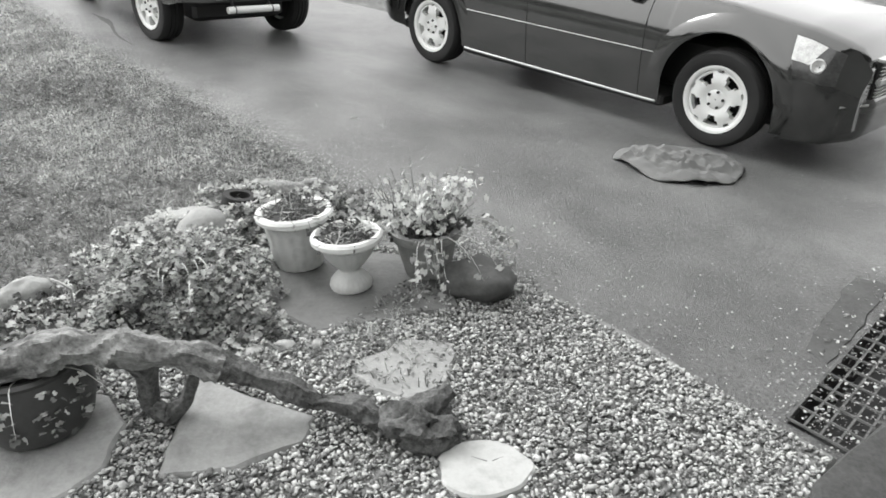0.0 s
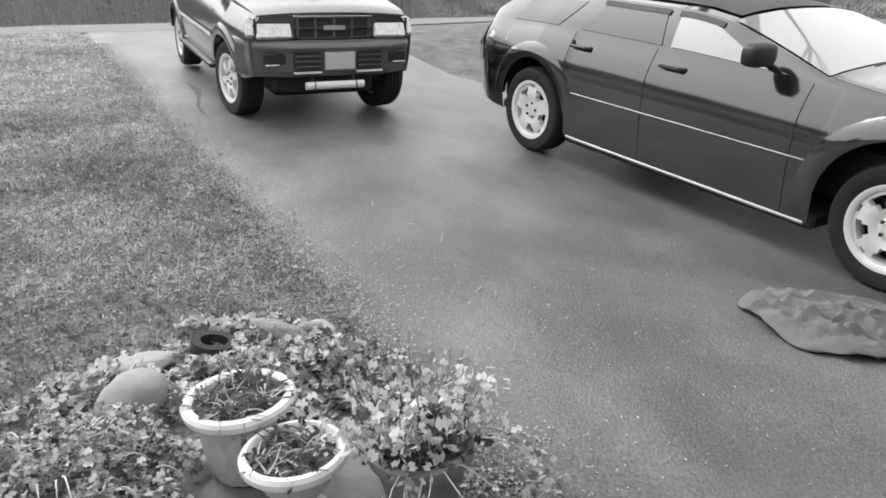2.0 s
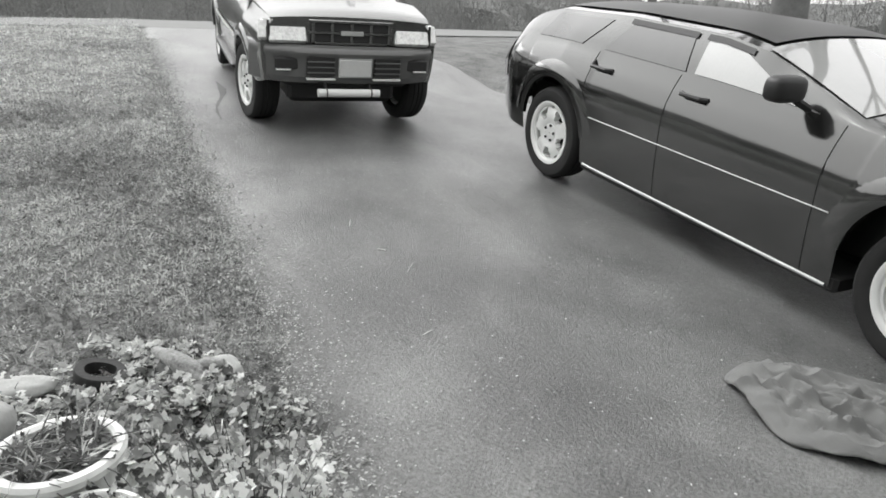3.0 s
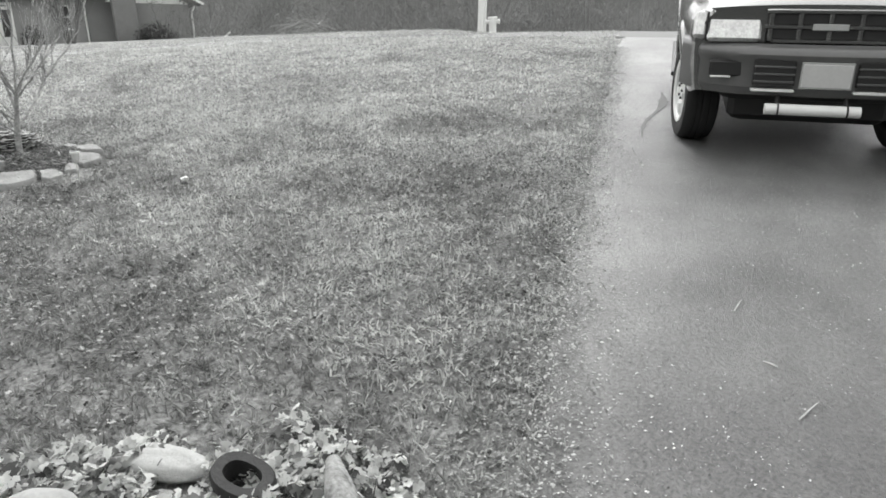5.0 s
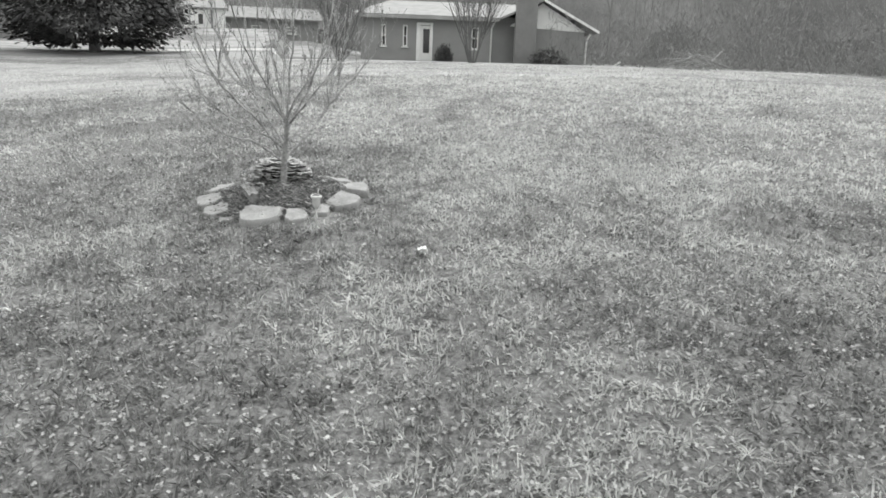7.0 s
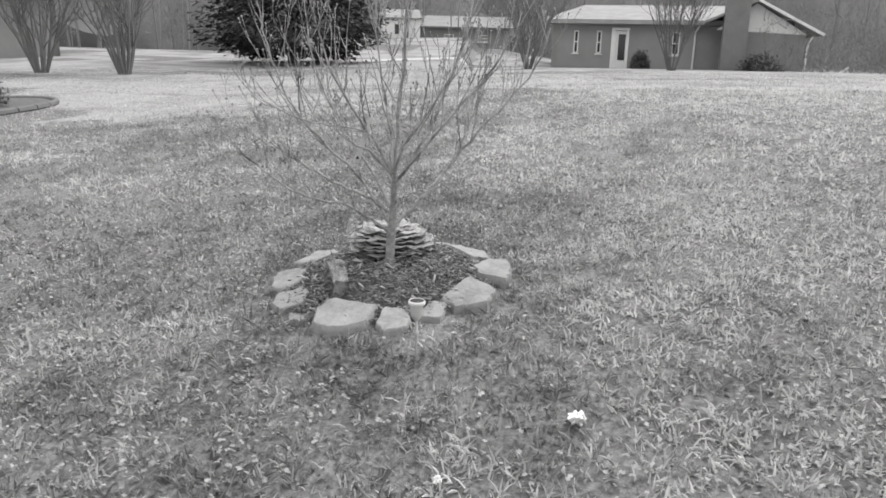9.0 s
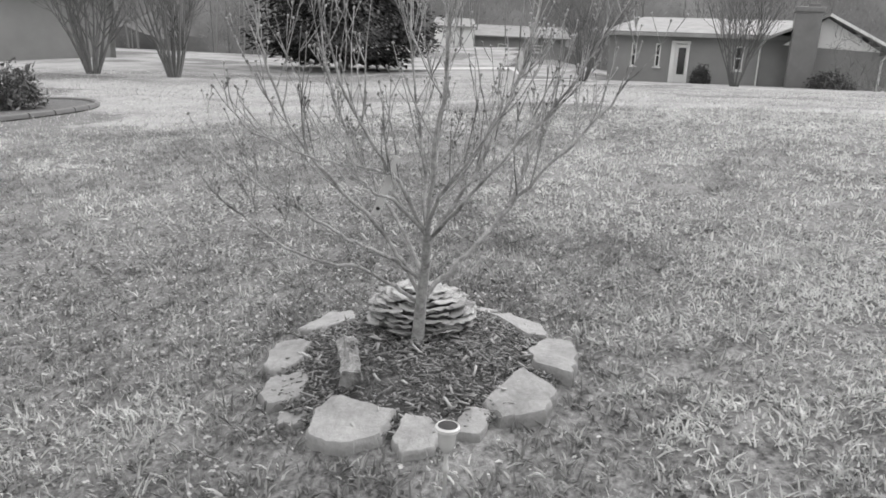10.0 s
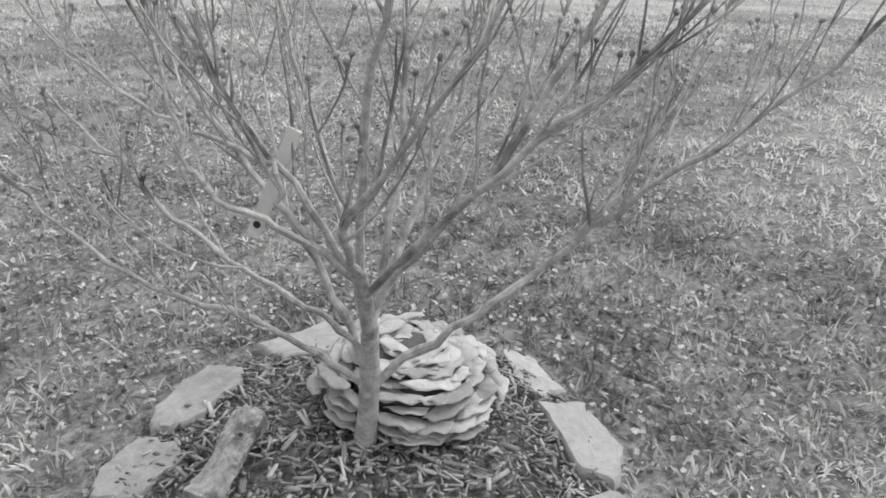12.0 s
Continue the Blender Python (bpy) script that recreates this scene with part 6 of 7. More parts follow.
g = Geo()
g.slab(irregular(ccw([(1.5, 2.56), (1.8, 2.9), (2.1, 3.3), (1.95, 3.35), (1.68, 3.0), (1.45, 2.65)]), 9, 5, 0.03), -0.1, 0.018, 0.006, land)
structure("drain_kerb", g, dark_rock, "cracked concrete lip along the drain", "concrete")

# the cloth on the drive
def cloth():
    cx, cy = 1.41, 4.79
    g = Geo()
    rows = []
    n = 110
    folds = [((-0.4, -0.05), (0.1, 0.12), 0.045, 0.03), ((-0.3, 0.1), (0.0, -0.2), 0.04, 0.026), ((-0.05, -0.22), (0.42, -0.02), 0.06, 0.035), ((0.05, 0.05), (0.4, 0.12), 0.045, 0.028), ((-0.36, -0.12), (-0.15, -0.26), 0.03, 0.03), ((-0.2, 0.22), (0.25, 0.25), 0.025, 0.03)]
    slits = [((-0.12, 0.06), (0.22, 0.04), 0.05, 0.03), ((0.0, -0.13), (0.3, -0.16), 0.05, 0.03), ((-0.32, 0.0), (-0.22, -0.12), 0.04, 0.025)]

    def to_line(x, y, a, b):
        ux, uy = b[0] - a[0], b[1] - a[1]
        t = max(0.0, min(1.0, ((x - a[0]) * ux + (y - a[1]) * uy) / (ux * ux + uy * uy)))
        return math.hypot(x - a[0] - ux * t, y - a[1] - uy * t)

    for j in range(41):
        q = j / 40
        row = []
        for k in range(n):
            a = 2 * math.pi * k / n
            e = 1 + 0.05 * math.sin(3 * a + 0.5) + 0.04 * math.sin(5 * a) + 0.02 * math.sin(11 * a)
            x, y = 0.46 * q * e * math.cos(a), 0.34 * q * e * math.sin(a)
            x, y = x * 0.93 - y * 0.1, y + x * 0.12
            z = 0.032 + 0.014 * noise.noise(Vector((x * 4, y * 6, 1))) + 0.04 * abs(noise.noise(Vector((x * 6 + y * 4, y * 10, 4)))) + 0.026 * (1 - min(1, abs(noise.noise(Vector((x * 5 + y * 6, y * 9, 8)))) * 5)) + 0.012 * (1 - min(1, abs(noise.noise(Vector((x * 11 - y * 7, y * 16, 3)))) * 4))
            z += 0.03 * math.exp(-((y + 0.02 - 0.25 * x) / 0.05) ** 2) * (1 if x > -0.2 else 0.3)
            z -= 0.075 * math.exp(-((y - 0.07 + 0.12 * x) / 0.035) ** 2 - ((x + 0.02) / 0.2) ** 4)
            z -= 0.08 * math.exp(-((y + 0.1 + 0.2 * x) / 0.03) ** 2 - ((x - 0.12) / 0.22) ** 4)
            z += 0.6 * sum(h_ * max(0.0, 1 - to_line(x, y, a_, b_) / w_) for a_, b_, h_, w_ in folds)
            z -= sum(h_ * max(0.0, 1 - to_line(x, y, a_, b_) / w_) for a_, b_, h_, w_ in slits)
            z = max(z, 0.006) * max(0.12, 1 - q ** 7 * (0.75 + 0.25 * math.sin(5 * a)))
            p = on(cx + x, cy + y, 0.014)
            row.append((p.x, p.y, p.z + z))
        rows.append(row)
    g.grid(rows, True)
    o = part("cloth", g, cloth_mat)
    tagged(o, "crumpled grey heavy cloth dropped on the asphalt", "cloth")
    s = o.modifiers.new("thickness", "SOLIDIFY")
    s.thickness = 0.004


cloth()

# tangles of thin stalks, past counting
for o in list(scene.objects):
    if o.name.split(".")[0] in ("dead_stalks", "dry_stalks", "stems", "twigs", "trailing_shoots", "vine_stems") and o.parent:
        o["kind"] = "stuff"

# ---- the young tree in its ring of stones ----
ring_stone = mat("pale_fieldstone", 0.29, 0.8, var=0.3, scale=6, fine=45, bump=0.5, rnd=0.2, stain=(0.7, 7, 0.5, 0.7), grain=0.6)
young_bark = mat("smooth_young_bark", 0.29, 0.5, var=0.6, scale=11, fine=60, bump=0.35, v2=0.55, stain=(0.4, 8, 0.5, 0.62), grain=0.7)
fungus_mat = mat("pale_fungus", 0.34, 0.8, var=0.6, scale=34, fine=90, bump=0.3, v2=0.58, rnd=0.25, stain=(0.6, 20, 0.5, 0.66))
fungus_core = mat("fungus_gap_shade", 0.07, 0.9, var=0.4, scale=30, fine=90, bump=0.2)
chip_mat = mat("bark_chip", 0.16, 0.9, var=0.4, scale=20, fine=80, bump=0.0, island=1.0, v2=0.28)
clear_plastic = mat("clear_plastic", 0.6, 0.2, var=0.1, bump=0.0, coat=0.5)
log_mat = mat("split_log", 0.16, 0.9, var=0.7, scale=14, fine=60, bump=1.0, stain=(0.25, 14, 0.48, 0.6), v2=0.6)

TX, TY = -5.33, 3.205
g = Geo()
g.slab([(TX - 0.02 + 0.46 * math.cos(a) * (1 + 0.08 * math.sin(3 * a)), TY - 0.02 + 0.44 * math.sin(a)) for a in [2 * math.pi * k / 40 for k in range(40)]], -0.04, 0.012, 0.02, land)
structure("mulch_bed", g, soil_mat, "dark mulch bed round the young tree", "bed")
rs = np.random.RandomState(9)
n = 5200
a, q = rs.rand(n) * 2 * np.pi, np.sqrt(rs.rand(n)) * 0.48
x, y = TX - 0.02 + q * np.cos(a), TY - 0.02 + q * np.sin(a)
z = np.array([land(u, w) for u, w in zip(x, y)]) + 0.012 + 0.014 * rs.rand(n)
BOX_V = [(-1, -1, -1), (1, -1, -1), (1, 1, -1), (-1, 1, -1), (-1, -0.8, 1), (0.9, -1, 1), (1, 0.8, 1), (-0.8, 1, 1)]
BOX_F = [(3, 2, 1, 0), (4, 5, 6, 7), (0, 1, 5, 4), (1, 2, 6, 5), (2, 3, 7, 6), (3, 0, 4, 7)]
scl = np.stack([0.006 + 0.02 * rs.rand(n) ** 3, 0.0014 + 0.0028 * rs.rand(n) ** 2, 0.0012 + 0.001 * rs.rand(n)], 1)
tagged(scatter("bark_mulch", BOX_V, BOX_F, np.stack([x, y, z], 1), turns(rs, n, 0.3), scl, chip_mat, False), "loose shredded bark mulch", "mulch", "", "stuff")


n = 120
a, q = rs.rand(n) * 2 * np.pi, np.sqrt(rs.rand(n)) * 0.42
x, y = TX + 0.04 + q * np.cos(a), TY - 0.02 + q * np.sin(a)
z = np.array([land(u, w) for u, w in zip(x, y)]) + 0.03
scl = np.stack([0.01 + 0.017 * rs.rand(n), 0.002 + 0.003 * rs.rand(n), 0.0015 + 0.001 * rs.rand(n)], 1)
tagged(scatter("wood_chips", BOX_V, BOX_F, np.stack([x, y, z], 1), turns(rs, n, 0.35), scl, mat("pale_chip", 0.27, 0.85, var=0.4, scale=20, fine=80, bump=0.0, island=1.0), False), "pale splinters of wood on the mulch", "mulch", "", "stuff")

RING = []


def ring(pts, seed, thick, label):
    thick *= 0.6
    g = Geo()
    o = ccw(pts)
    cx, cy = sum(p[0] for p in o) / len(o), sum(p[1] for p in o) / len(o)
    RING.append((cx, cy, sum(math.hypot(px - cx, py - cy) for px, py in o) / len(o)))
    out = irregular(o, seed, 5, 0.018)
    rows = []
    for zz, k in ((-0.04, 1.0), (thick * 0.4, 1.02), (thick * 0.8, 0.99), (thick * 0.97, 0.94), (thick * 1.0, 0.6), (thick * 1.0, 0.3)):
        rows.append([(cx + (px - cx) * k, cy + (py - cy) * k, land(cx + (px - cx) * k, cy + (py - cy) * k) + zz + 0.012 * noise.noise(Vector((px * 9, py * 9, seed + zz * 20)))) for px, py in out])
    g.grid(rows, True, True)
    return tagged(part("border_stone", g, ring_stone), label, "stone", "stones round the young tree")


ring([(-5.48, 2.66), (-5.68, 2.7), (-5.7, 2.8), (-5.55, 2.88), (-5.47, 2.79)], 1, 0.05, "long flat pale border stone")
ring([(-5.17, 2.7), (-5.35, 2.65), (-5.39, 2.73), (-5.34, 2.8), (-5.18, 2.83), (-5.13, 2.77)], 2, 0.06, "rounded pale border stone")
ring([(-5.0, 2.79), (-5.1, 2.77), (-5.14, 2.86), (-5.1, 2.92), (-5.0, 2.94), (-4.95, 2.85)], 3, 0.05, "rough pale rounded border stone")
ring([(-4.81, 3.06), (-4.93, 3.02), (-4.99, 3.08), (-4.97, 3.27), (-4.86, 3.27), (-4.79, 3.18)], 4, 0.07, "squarish thick grey border stone")
ring([(-4.86, 3.3), (-4.97, 3.3), (-4.98, 3.4), (-4.86, 3.43), (-4.81, 3.35)], 5, 0.05, "small grey border stone beside the garden light")
ring([(-4.93, 3.44), (-5.06, 3.46), (-5.08, 3.53), (-4.96, 3.53)], 6, 0.04, "small angular grey border stone")
ring([(-5.09, 3.5), (-5.34, 3.57), (-5.25, 3.7), (-5.11, 3.69), (-5.04, 3.57)], 7, 0.06, "large flat smooth grey border stone")
ring([(-5.45, 3.56), (-5.61, 3.6), (-5.61, 3.69), (-5.44, 3.74), (-5.35, 3.73), (-5.37, 3.6)], 8, 0.07, "blocky pale border stone with a hollow")
ring([(-5.7, 3.36), (-5.82, 3.42), (-5.74, 3.56), (-5.63, 3.6), (-5.61, 3.52)], 9, 0.05, "flat pale border stone behind the fungus")
ring([(-5.87, 3.15), (-5.9, 3.24), (-5.82, 3.37), (-5.74, 3.35), (-5.76, 3.26)], 10, 0.04, "low pale border stone")
ring([(-4.88, 2.93), (-4.94, 2.9), (-4.97, 2.98), (-4.89, 3.01)], 11, 0.03, "little pale border stone")

# shelf fungus: wavy overlapping caps on a dome
fg = thing("shelf_fungus", Matrix.Translation(on(-5.505, 3.16, 0.0)), "large clump of pale layered shelf fungus at the tree's foot", "fungus")


def cap_mesh(seed):
    g = Geo()
    m, rr = 15, 6
    top, bot = [], []
    for j in range(rr + 1):
        q = j / rr
        rt, rb = [], []
        for i in range(m):
            a = math.radians(-88 + 176 * i / (m - 1))
            e = 1 + 0.1 * math.sin(3 * a + seed) + 0.05 * math.sin(8 * a + seed * 2)
            w = 0.07 * q * q * math.sin(5 * a + seed * 1.3) + 0.045 * q * math.sin(9 * a + seed)
            x, y = e * q * math.cos(a), 1.15 * e * q * math.sin(a)
            z = 0.1 * math.sin(q * 2.4) - 0.12 * q * q + 1.3 * w
            rt.append((x, y, z))
            rb.append((x * 0.97, y * 0.97, z - 0.08 * (1 - 0.5 * q)))
        top.append(rt)
        bot.append(rb)
    g.grid(top + bot[::-1])
    return g.mesh("cap")


caps = [cap_mesh(s) for s in (0.3, 1.7, 3.1, 4.6, 5.5)]
for c in caps:
    c.materials.append(fungus_mat)
# near-black core: the shade in the gaps between caps, put into colour
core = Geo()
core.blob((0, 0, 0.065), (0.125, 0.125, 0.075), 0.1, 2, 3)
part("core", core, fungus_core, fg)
rnd = random.Random(15)
tiers = [(0.004, 0.15, 15), (0.02, 0.17, 17), (0.036, 0.18, 18), (0.052, 0.182, 18), (0.068, 0.178, 17), (0.084, 0.168, 16), (0.099, 0.152, 14), (0.113, 0.13, 12), (0.125, 0.103, 10), (0.134, 0.074, 8), (0.141, 0.045, 6)]
for z, r, k in tiers:
    off = rnd.uniform(0, 6.28)
    for i in range(k):
        a = off + 2 * math.pi * i / k + rnd.uniform(-0.16, 0.16)
        s = rnd.choice((0.028, 0.033, 0.037, 0.04, 0.046))
        rr = r - s * 0.6 + rnd.uniform(-0.024, 0.016)
        if math.hypot(-5.505 + (rr + s * 0.6) * math.cos(a) - TX, 3.16 + (rr + s * 0.6) * math.sin(a) - TY) < 0.03:
            continue
        o = new("cap", rnd.choice(caps))
        o.parent = fg
        tilt = rnd.uniform(-12, 2) if r > 0.12 else rnd.uniform(-5, 6)
        o.matrix_local = Matrix.Translation((rr * math.cos(a), rr * math.sin(a), z + rnd.uniform(-0.007, 0.007))) @ pose(0, 0, 0, rnd.uniform(-10, 10), tilt, math.degrees(a) + rnd.uniform(-20, 20)) @ Matrix.Diagonal((s, s * rnd.uniform(1.0, 1.6), s, 1))

# a short split log
lg = thing("split_log", Matrix.Identity(4), "short weathered split log lying on the mulch", "log")
g = Geo()
A, B = on(-5.225, 2.995, 0.045), on(-5.035, 3.095, 0.048)
part("wood", gnarled([A.lerp(B, i / 7) for i in range(8)], [0.033 + 0.005 * math.sin(i * 0.9 + 0.5) for i in range(8)], 6, 22, 0.25, 0.6), log_mat, lg)
for k in range(1):
    g = Geo()
    p = A.lerp(B, 0.3) + Vector((0.012, 0.02, 0.034))
    g.lathe([(0.008, -0.004), (0.009, 0.003), (0.005, 0.005), (0.003, -0.002)], 10, Matrix.Translation(p) @ pose(0, 0, 0, -30, 15, 0))
    part("knot", g, stem_mat, lg)

# solar garden light
sl = thing("garden_light", Matrix.Translation(on(-4.7, 3.507, 0.018)), "small solar garden light on a clear plastic stake", "garden light")
g = Geo()
g.tube([(0, 0, -0.08), (0, 0, 0.07), (0, 0, 0.075), (0, 0, 0.085), (0, 0, 0.09), (0, 0, 0.13)], [0.0045, 0.0055, 0.009, 0.009, 0.0055, 0.006], 10)
part("stake", g, clear_plastic, sl)
g = Geo()
g.lathe([(0.007, 0.125), (0.016, 0.135), (0.022, 0.15), (0.0245, 0.19), (0.022, 0.19), (0.02, 0.152), (0.008, 0.135)], 20)
part("shade", g, clear_plastic, sl)
g = Geo()
g.lathe([(0.024, 0.188), (0.03, 0.189), (0.031, 0.197), (0.027, 0.202), (0.025, 0.199)], 24)
part("cap_ring", g, white_plastic, sl)
g = Geo()
g.lathe([(0.025, 0.2005), (0.012, 0.202), (0.001, 0.203)], 20)
part("solar_panel", g, dark_metal, sl)

# the young tree: a forked stem, long spreading limbs and upright twigs with buds
tr = thing("young_tree", Matrix.Translation(on(TX, TY, -0.02)), "bare young tree with spreading limbs and budded twigs", "tree")
VIEW = math.radians(119)
RIGHT, AWAY = Vector((math.cos(VIEW), math.sin(VIEW), 0)), Vector((-math.sin(VIEW), math.cos(VIEW), 0))


def tree_at(r, z, a):
    """A place in the crown: across the walker's view, up, and away from him."""
    return RIGHT * r + AWAY * a + Vector((0, 0, z))


g = Geo()
g.tube([tree_at(*q) for q in ((0, -0.02, 0), (0, 0.02, 0), (0.002, 0.1, -0.005), (0.004, 0.2, -0.02), (0.006, 0.32, -0.055), (0.0, 0.4, -0.085), (-0.004, 0.46, -0.115))], [0.03, 0.0235, 0.0205, 0.019, 0.0155, 0.014, 0.0095], 14, 0.12, 3)
part("trunk", g, young_bark, tr)
buds = []


def smooth_line(pts, k=4):
    """A Catmull-Rom line through a few places."""
    p = [pts[0] * 2 - pts[1]] + pts + [pts[-1] * 2 - pts[-2]]
    out = []
    for i in range(1, len(p) - 2):
        for j in range(k):
            t = j / k
            out.append(0.5 * (2 * p[i] + (p[i + 1] - p[i - 1]) * t + (2 * p[i - 1] - 5 * p[i] + 4 * p[i + 1] - p[i + 2]) * t * t + (3 * p[i] - p[i - 1] - 3 * p[i + 1] + p[i + 2]) * t ** 3))
    return out + [pts[-1]]


def shoot(tw, rnd, start, d, length, r, order):
    """A twig that curves upwards, with knuckles and side shoots."""
    q, sp = start.copy(), [start.copy()]
    n = 6
    for j in range(n):
        d = (d + Vector((rnd.uniform(-0.13, 0.13), rnd.uniform(-0.13, 0.13), 0.15))).normalized()
        q = q + d * length / n
        sp.append(q.copy())
    tw.tube(sp, [max(0.0013, r * (1 - 0.11 * j) * (1.18 if j == 3 else 1)) for j in range(n + 1)], 5)
    buds.append((sp[-1], d))
    if order:
        for _ in range(rnd.randint(1, 3)):
            j = rnd.randint(2, 5)
            e = (d + Vector((rnd.uniform(-0.9, 0.9), rnd.uniform(-0.9, 0.9), rnd.uniform(-0.1, 0.5)))).normalized()
            shoot(tw, rnd, sp[j], e, length * rnd.uniform(0.25, 0.5), r * 0.62, order - 1)


def young_limb(places, r0, r1, seed, twigs):
    rnd = random.Random(seed)
    pts = smooth_line([tree_at(*q) for q in places])
    n = len(pts)
    pts = [p + Vector((rnd.uniform(-1, 1), rnd.uniform(-1, 1), rnd.uniform(-1, 1))) * 0.006 * min(1, i / 4) for i, p in enumerate(pts)]
    rad = [(r0 + (r1 - r0) * i / (n - 1)) * (1.2 if i % 5 == 4 else 1.0) for i in range(n)]
    g = Geo()
    g.tube(pts, rad, 8, 0.12, seed)
    lb = part("limb", g, young_bark, tr)
    length = sum((b - a).length for a, b in zip(pts, pts[1:]))
    twigs = int(twigs * 1.35)
    for k in range(twigs):
        i = min(n - 2, int(n * (0.3 + 0.7 * (k + rnd.random()) / twigs)))
        e = (pts[i + 1] - pts[i]).normalized()
        side = Vector((rnd.uniform(-1, 1), rnd.uniform(-1, 1), rnd.uniform(-0.2, 0.5)))
        tw = Geo()
        shoot(tw, rnd, pts[i], (e * 0.75 + side * 0.65).normalized(), length * rnd.uniform(0.2, 0.42), max(0.002, rad[i] * 0.55), 2 if k % 2 else 1)
        part("twig", tw, young_bark, lb)
    buds.append((pts[-1], (pts[-1] - pts[-2]).normalized()))


for k, (places, r0, r1, twigs) in enumerate((
        ([(0, 0.17, -0.01), (0.08, 0.25, 0.02), (0.2, 0.35, 0.05), (0.315, 0.48, 0.09), (0.45, 0.63, 0.07), (0.54, 0.73, 0.05), (0.66, 0.88, 0.05), (0.72, 1.05, 0.04)], 0.0095, 0.0025, 10),
        ([(0.315, 0.48, 0.09), (0.37, 0.54, 0.16), (0.41, 0.62, 0.22), (0.46, 0.76, 0.27), (0.5, 0.98, 0.3)], 0.0065, 0.002, 7),
        ([(-0.004, 0.45, -0.11), (0.0, 0.53, -0.2), (0.03, 0.63, -0.28), (0.14, 0.8, -0.32), (0.24, 1.05, -0.34)], 0.0075, 0.0022, 9),
        ([(-0.003, 0.42, -0.1), (-0.08, 0.56, -0.14), (-0.19, 0.72, -0.18), (-0.3, 0.93, -0.2), (-0.36, 1.2, -0.2)], 0.0075, 0.0022, 10),
        ([(-0.004, 0.45, -0.11), (0.0, 0.66, -0.15), (0.02, 0.92, -0.16), (0.03, 1.2, -0.15), (0.02, 1.45, -0.14)], 0.008, 0.0022, 9),
        ([(0.004, 0.36, -0.07), (0.06, 0.46, -0.04), (0.16, 0.6, 0.0), (0.24, 0.76, 0.04), (0.32, 0.96, 0.06), (0.38, 1.2, 0.08), (0.41, 1.42, 0.08)], 0.0085, 0.0025, 11),
        ([(0.004, 0.33, -0.06), (0.01, 0.5, 0.02), (0.0, 0.7, 0.08), (-0.03, 0.95, 0.13), (-0.05, 1.3, 0.16)], 0.0075, 0.0022, 9),
        ([(0, 0.2, -0.02), (-0.06, 0.31, 0.0), (-0.15, 0.43, 0.02), (-0.3, 0.58, 0.05), (-0.42, 0.74, 0.05), (-0.5, 0.95, 0.05), (-0.53, 1.12, 0.05)], 0.0085, 0.0025, 10),
        ([(0, 0.17, -0.01), (-0.09, 0.24, -0.04), (-0.2, 0.31, -0.08), (-0.36, 0.36, -0.11), (-0.5, 0.44, -0.13), (-0.62, 0.55, -0.14)], 0.0075, 0.002, 7),
        ([(0.002, 0.28, -0.04), (-0.08, 0.45, 0.06), (-0.2, 0.65, 0.16), (-0.3, 0.9, 0.22), (-0.33, 1.2, 0.25)], 0.007, 0.0022, 9),
        ([(0.0, 0.4, -0.09), (0.08, 0.52, -0.16), (0.2, 0.68, -0.2), (0.34, 0.84, -0.22), (0.46, 1.02, -0.22)], 0.007, 0.0022, 10),
        ([(0.004, 0.32, -0.05), (0.05, 0.55, 0.12), (0.1, 0.8, 0.24), (0.12, 1.1, 0.28)], 0.007, 0.0022, 8),
        ([(0.004, 0.25, -0.03), (-0.05, 0.3, -0.04), (-0.114, 0.34, -0.05), (-0.223, 0.396, -0.06), (-0.308, 0.447, -0.06), (-0.388, 0.486, -0.05), (-0.468, 0.541, -0.03), (-0.6, 0.622, 0.0), (-0.65, 0.688, 0.02)], 0.0065, 0.002, 6),
        ([(-0.004, 0.43, -0.1), (-0.068, 0.497, -0.14), (-0.115, 0.572, -0.16), (-0.125, 0.625, -0.17), (-0.205, 0.646, -0.15), (-0.304, 0.653, -0.12), (-0.451, 0.696, -0.08), (-0.571, 0.758, -0.05)], 0.0065, 0.002, 7),
        ([(-0.068, 0.497, -0.14), (-0.131, 0.557, -0.2), (-0.197, 0.594, -0.22), (-0.225, 0.62, -0.22), (-0.261, 0.705, -0.2), (-0.299, 0.786, -0.18)], 0.0055, 0.002, 5))):
    young_limb(places, r0, r1, 40 + k, twigs)
bp = np.array([tuple(b[0]) for b in buds])
rs = np.random.RandomState(2)
bd = scatter("buds", ICO_V, ICO_F, bp, turns(rs, len(bp), 0.4), np.tile([[0.0042, 0.0042, 0.006]], (len(bp), 1)), young_bark)
bd.parent = tr
bd["kind"] = "stuff"
g = Geo()
c = RIGHT * 0.0
tag = thing("plant_tag", Matrix.Translation(Vector((-5.13, 3.125, 1.345))), "pale plastic plant tag hanging in the young tree", "tag")
up = (RIGHT * 0.34 + Vector((0, 0, 0.94))).normalized()
out = AWAY * -1
side = up.cross(out).normalized()
mt = Matrix((side, out, up)).transposed().to_4x4()
g.box(0, 0, 0.085, 0.022, 0.005, 0.19, 0.003, mt)
st = part("strip", g, mat("faded_tag", 0.55, 0.5, var=0.15, bump=0.05), tag)
h = Geo()
h.lathe([(0.006, -0.0045), (0.006, 0.0045), (0.001, 0.0045)], 12, mt @ pose(0, 0, 0.012, 90))
part("hole", h, black_plastic, st)
t2 = Geo()
t2.tube([mt @ Vector((0, 0, 0.175)), mt @ Vector((0.0, 0.01, 0.22)), mt @ Vector((0.01, -0.02, 0.26))], 0.0015, 4)
part("tie", t2, straw, tag)

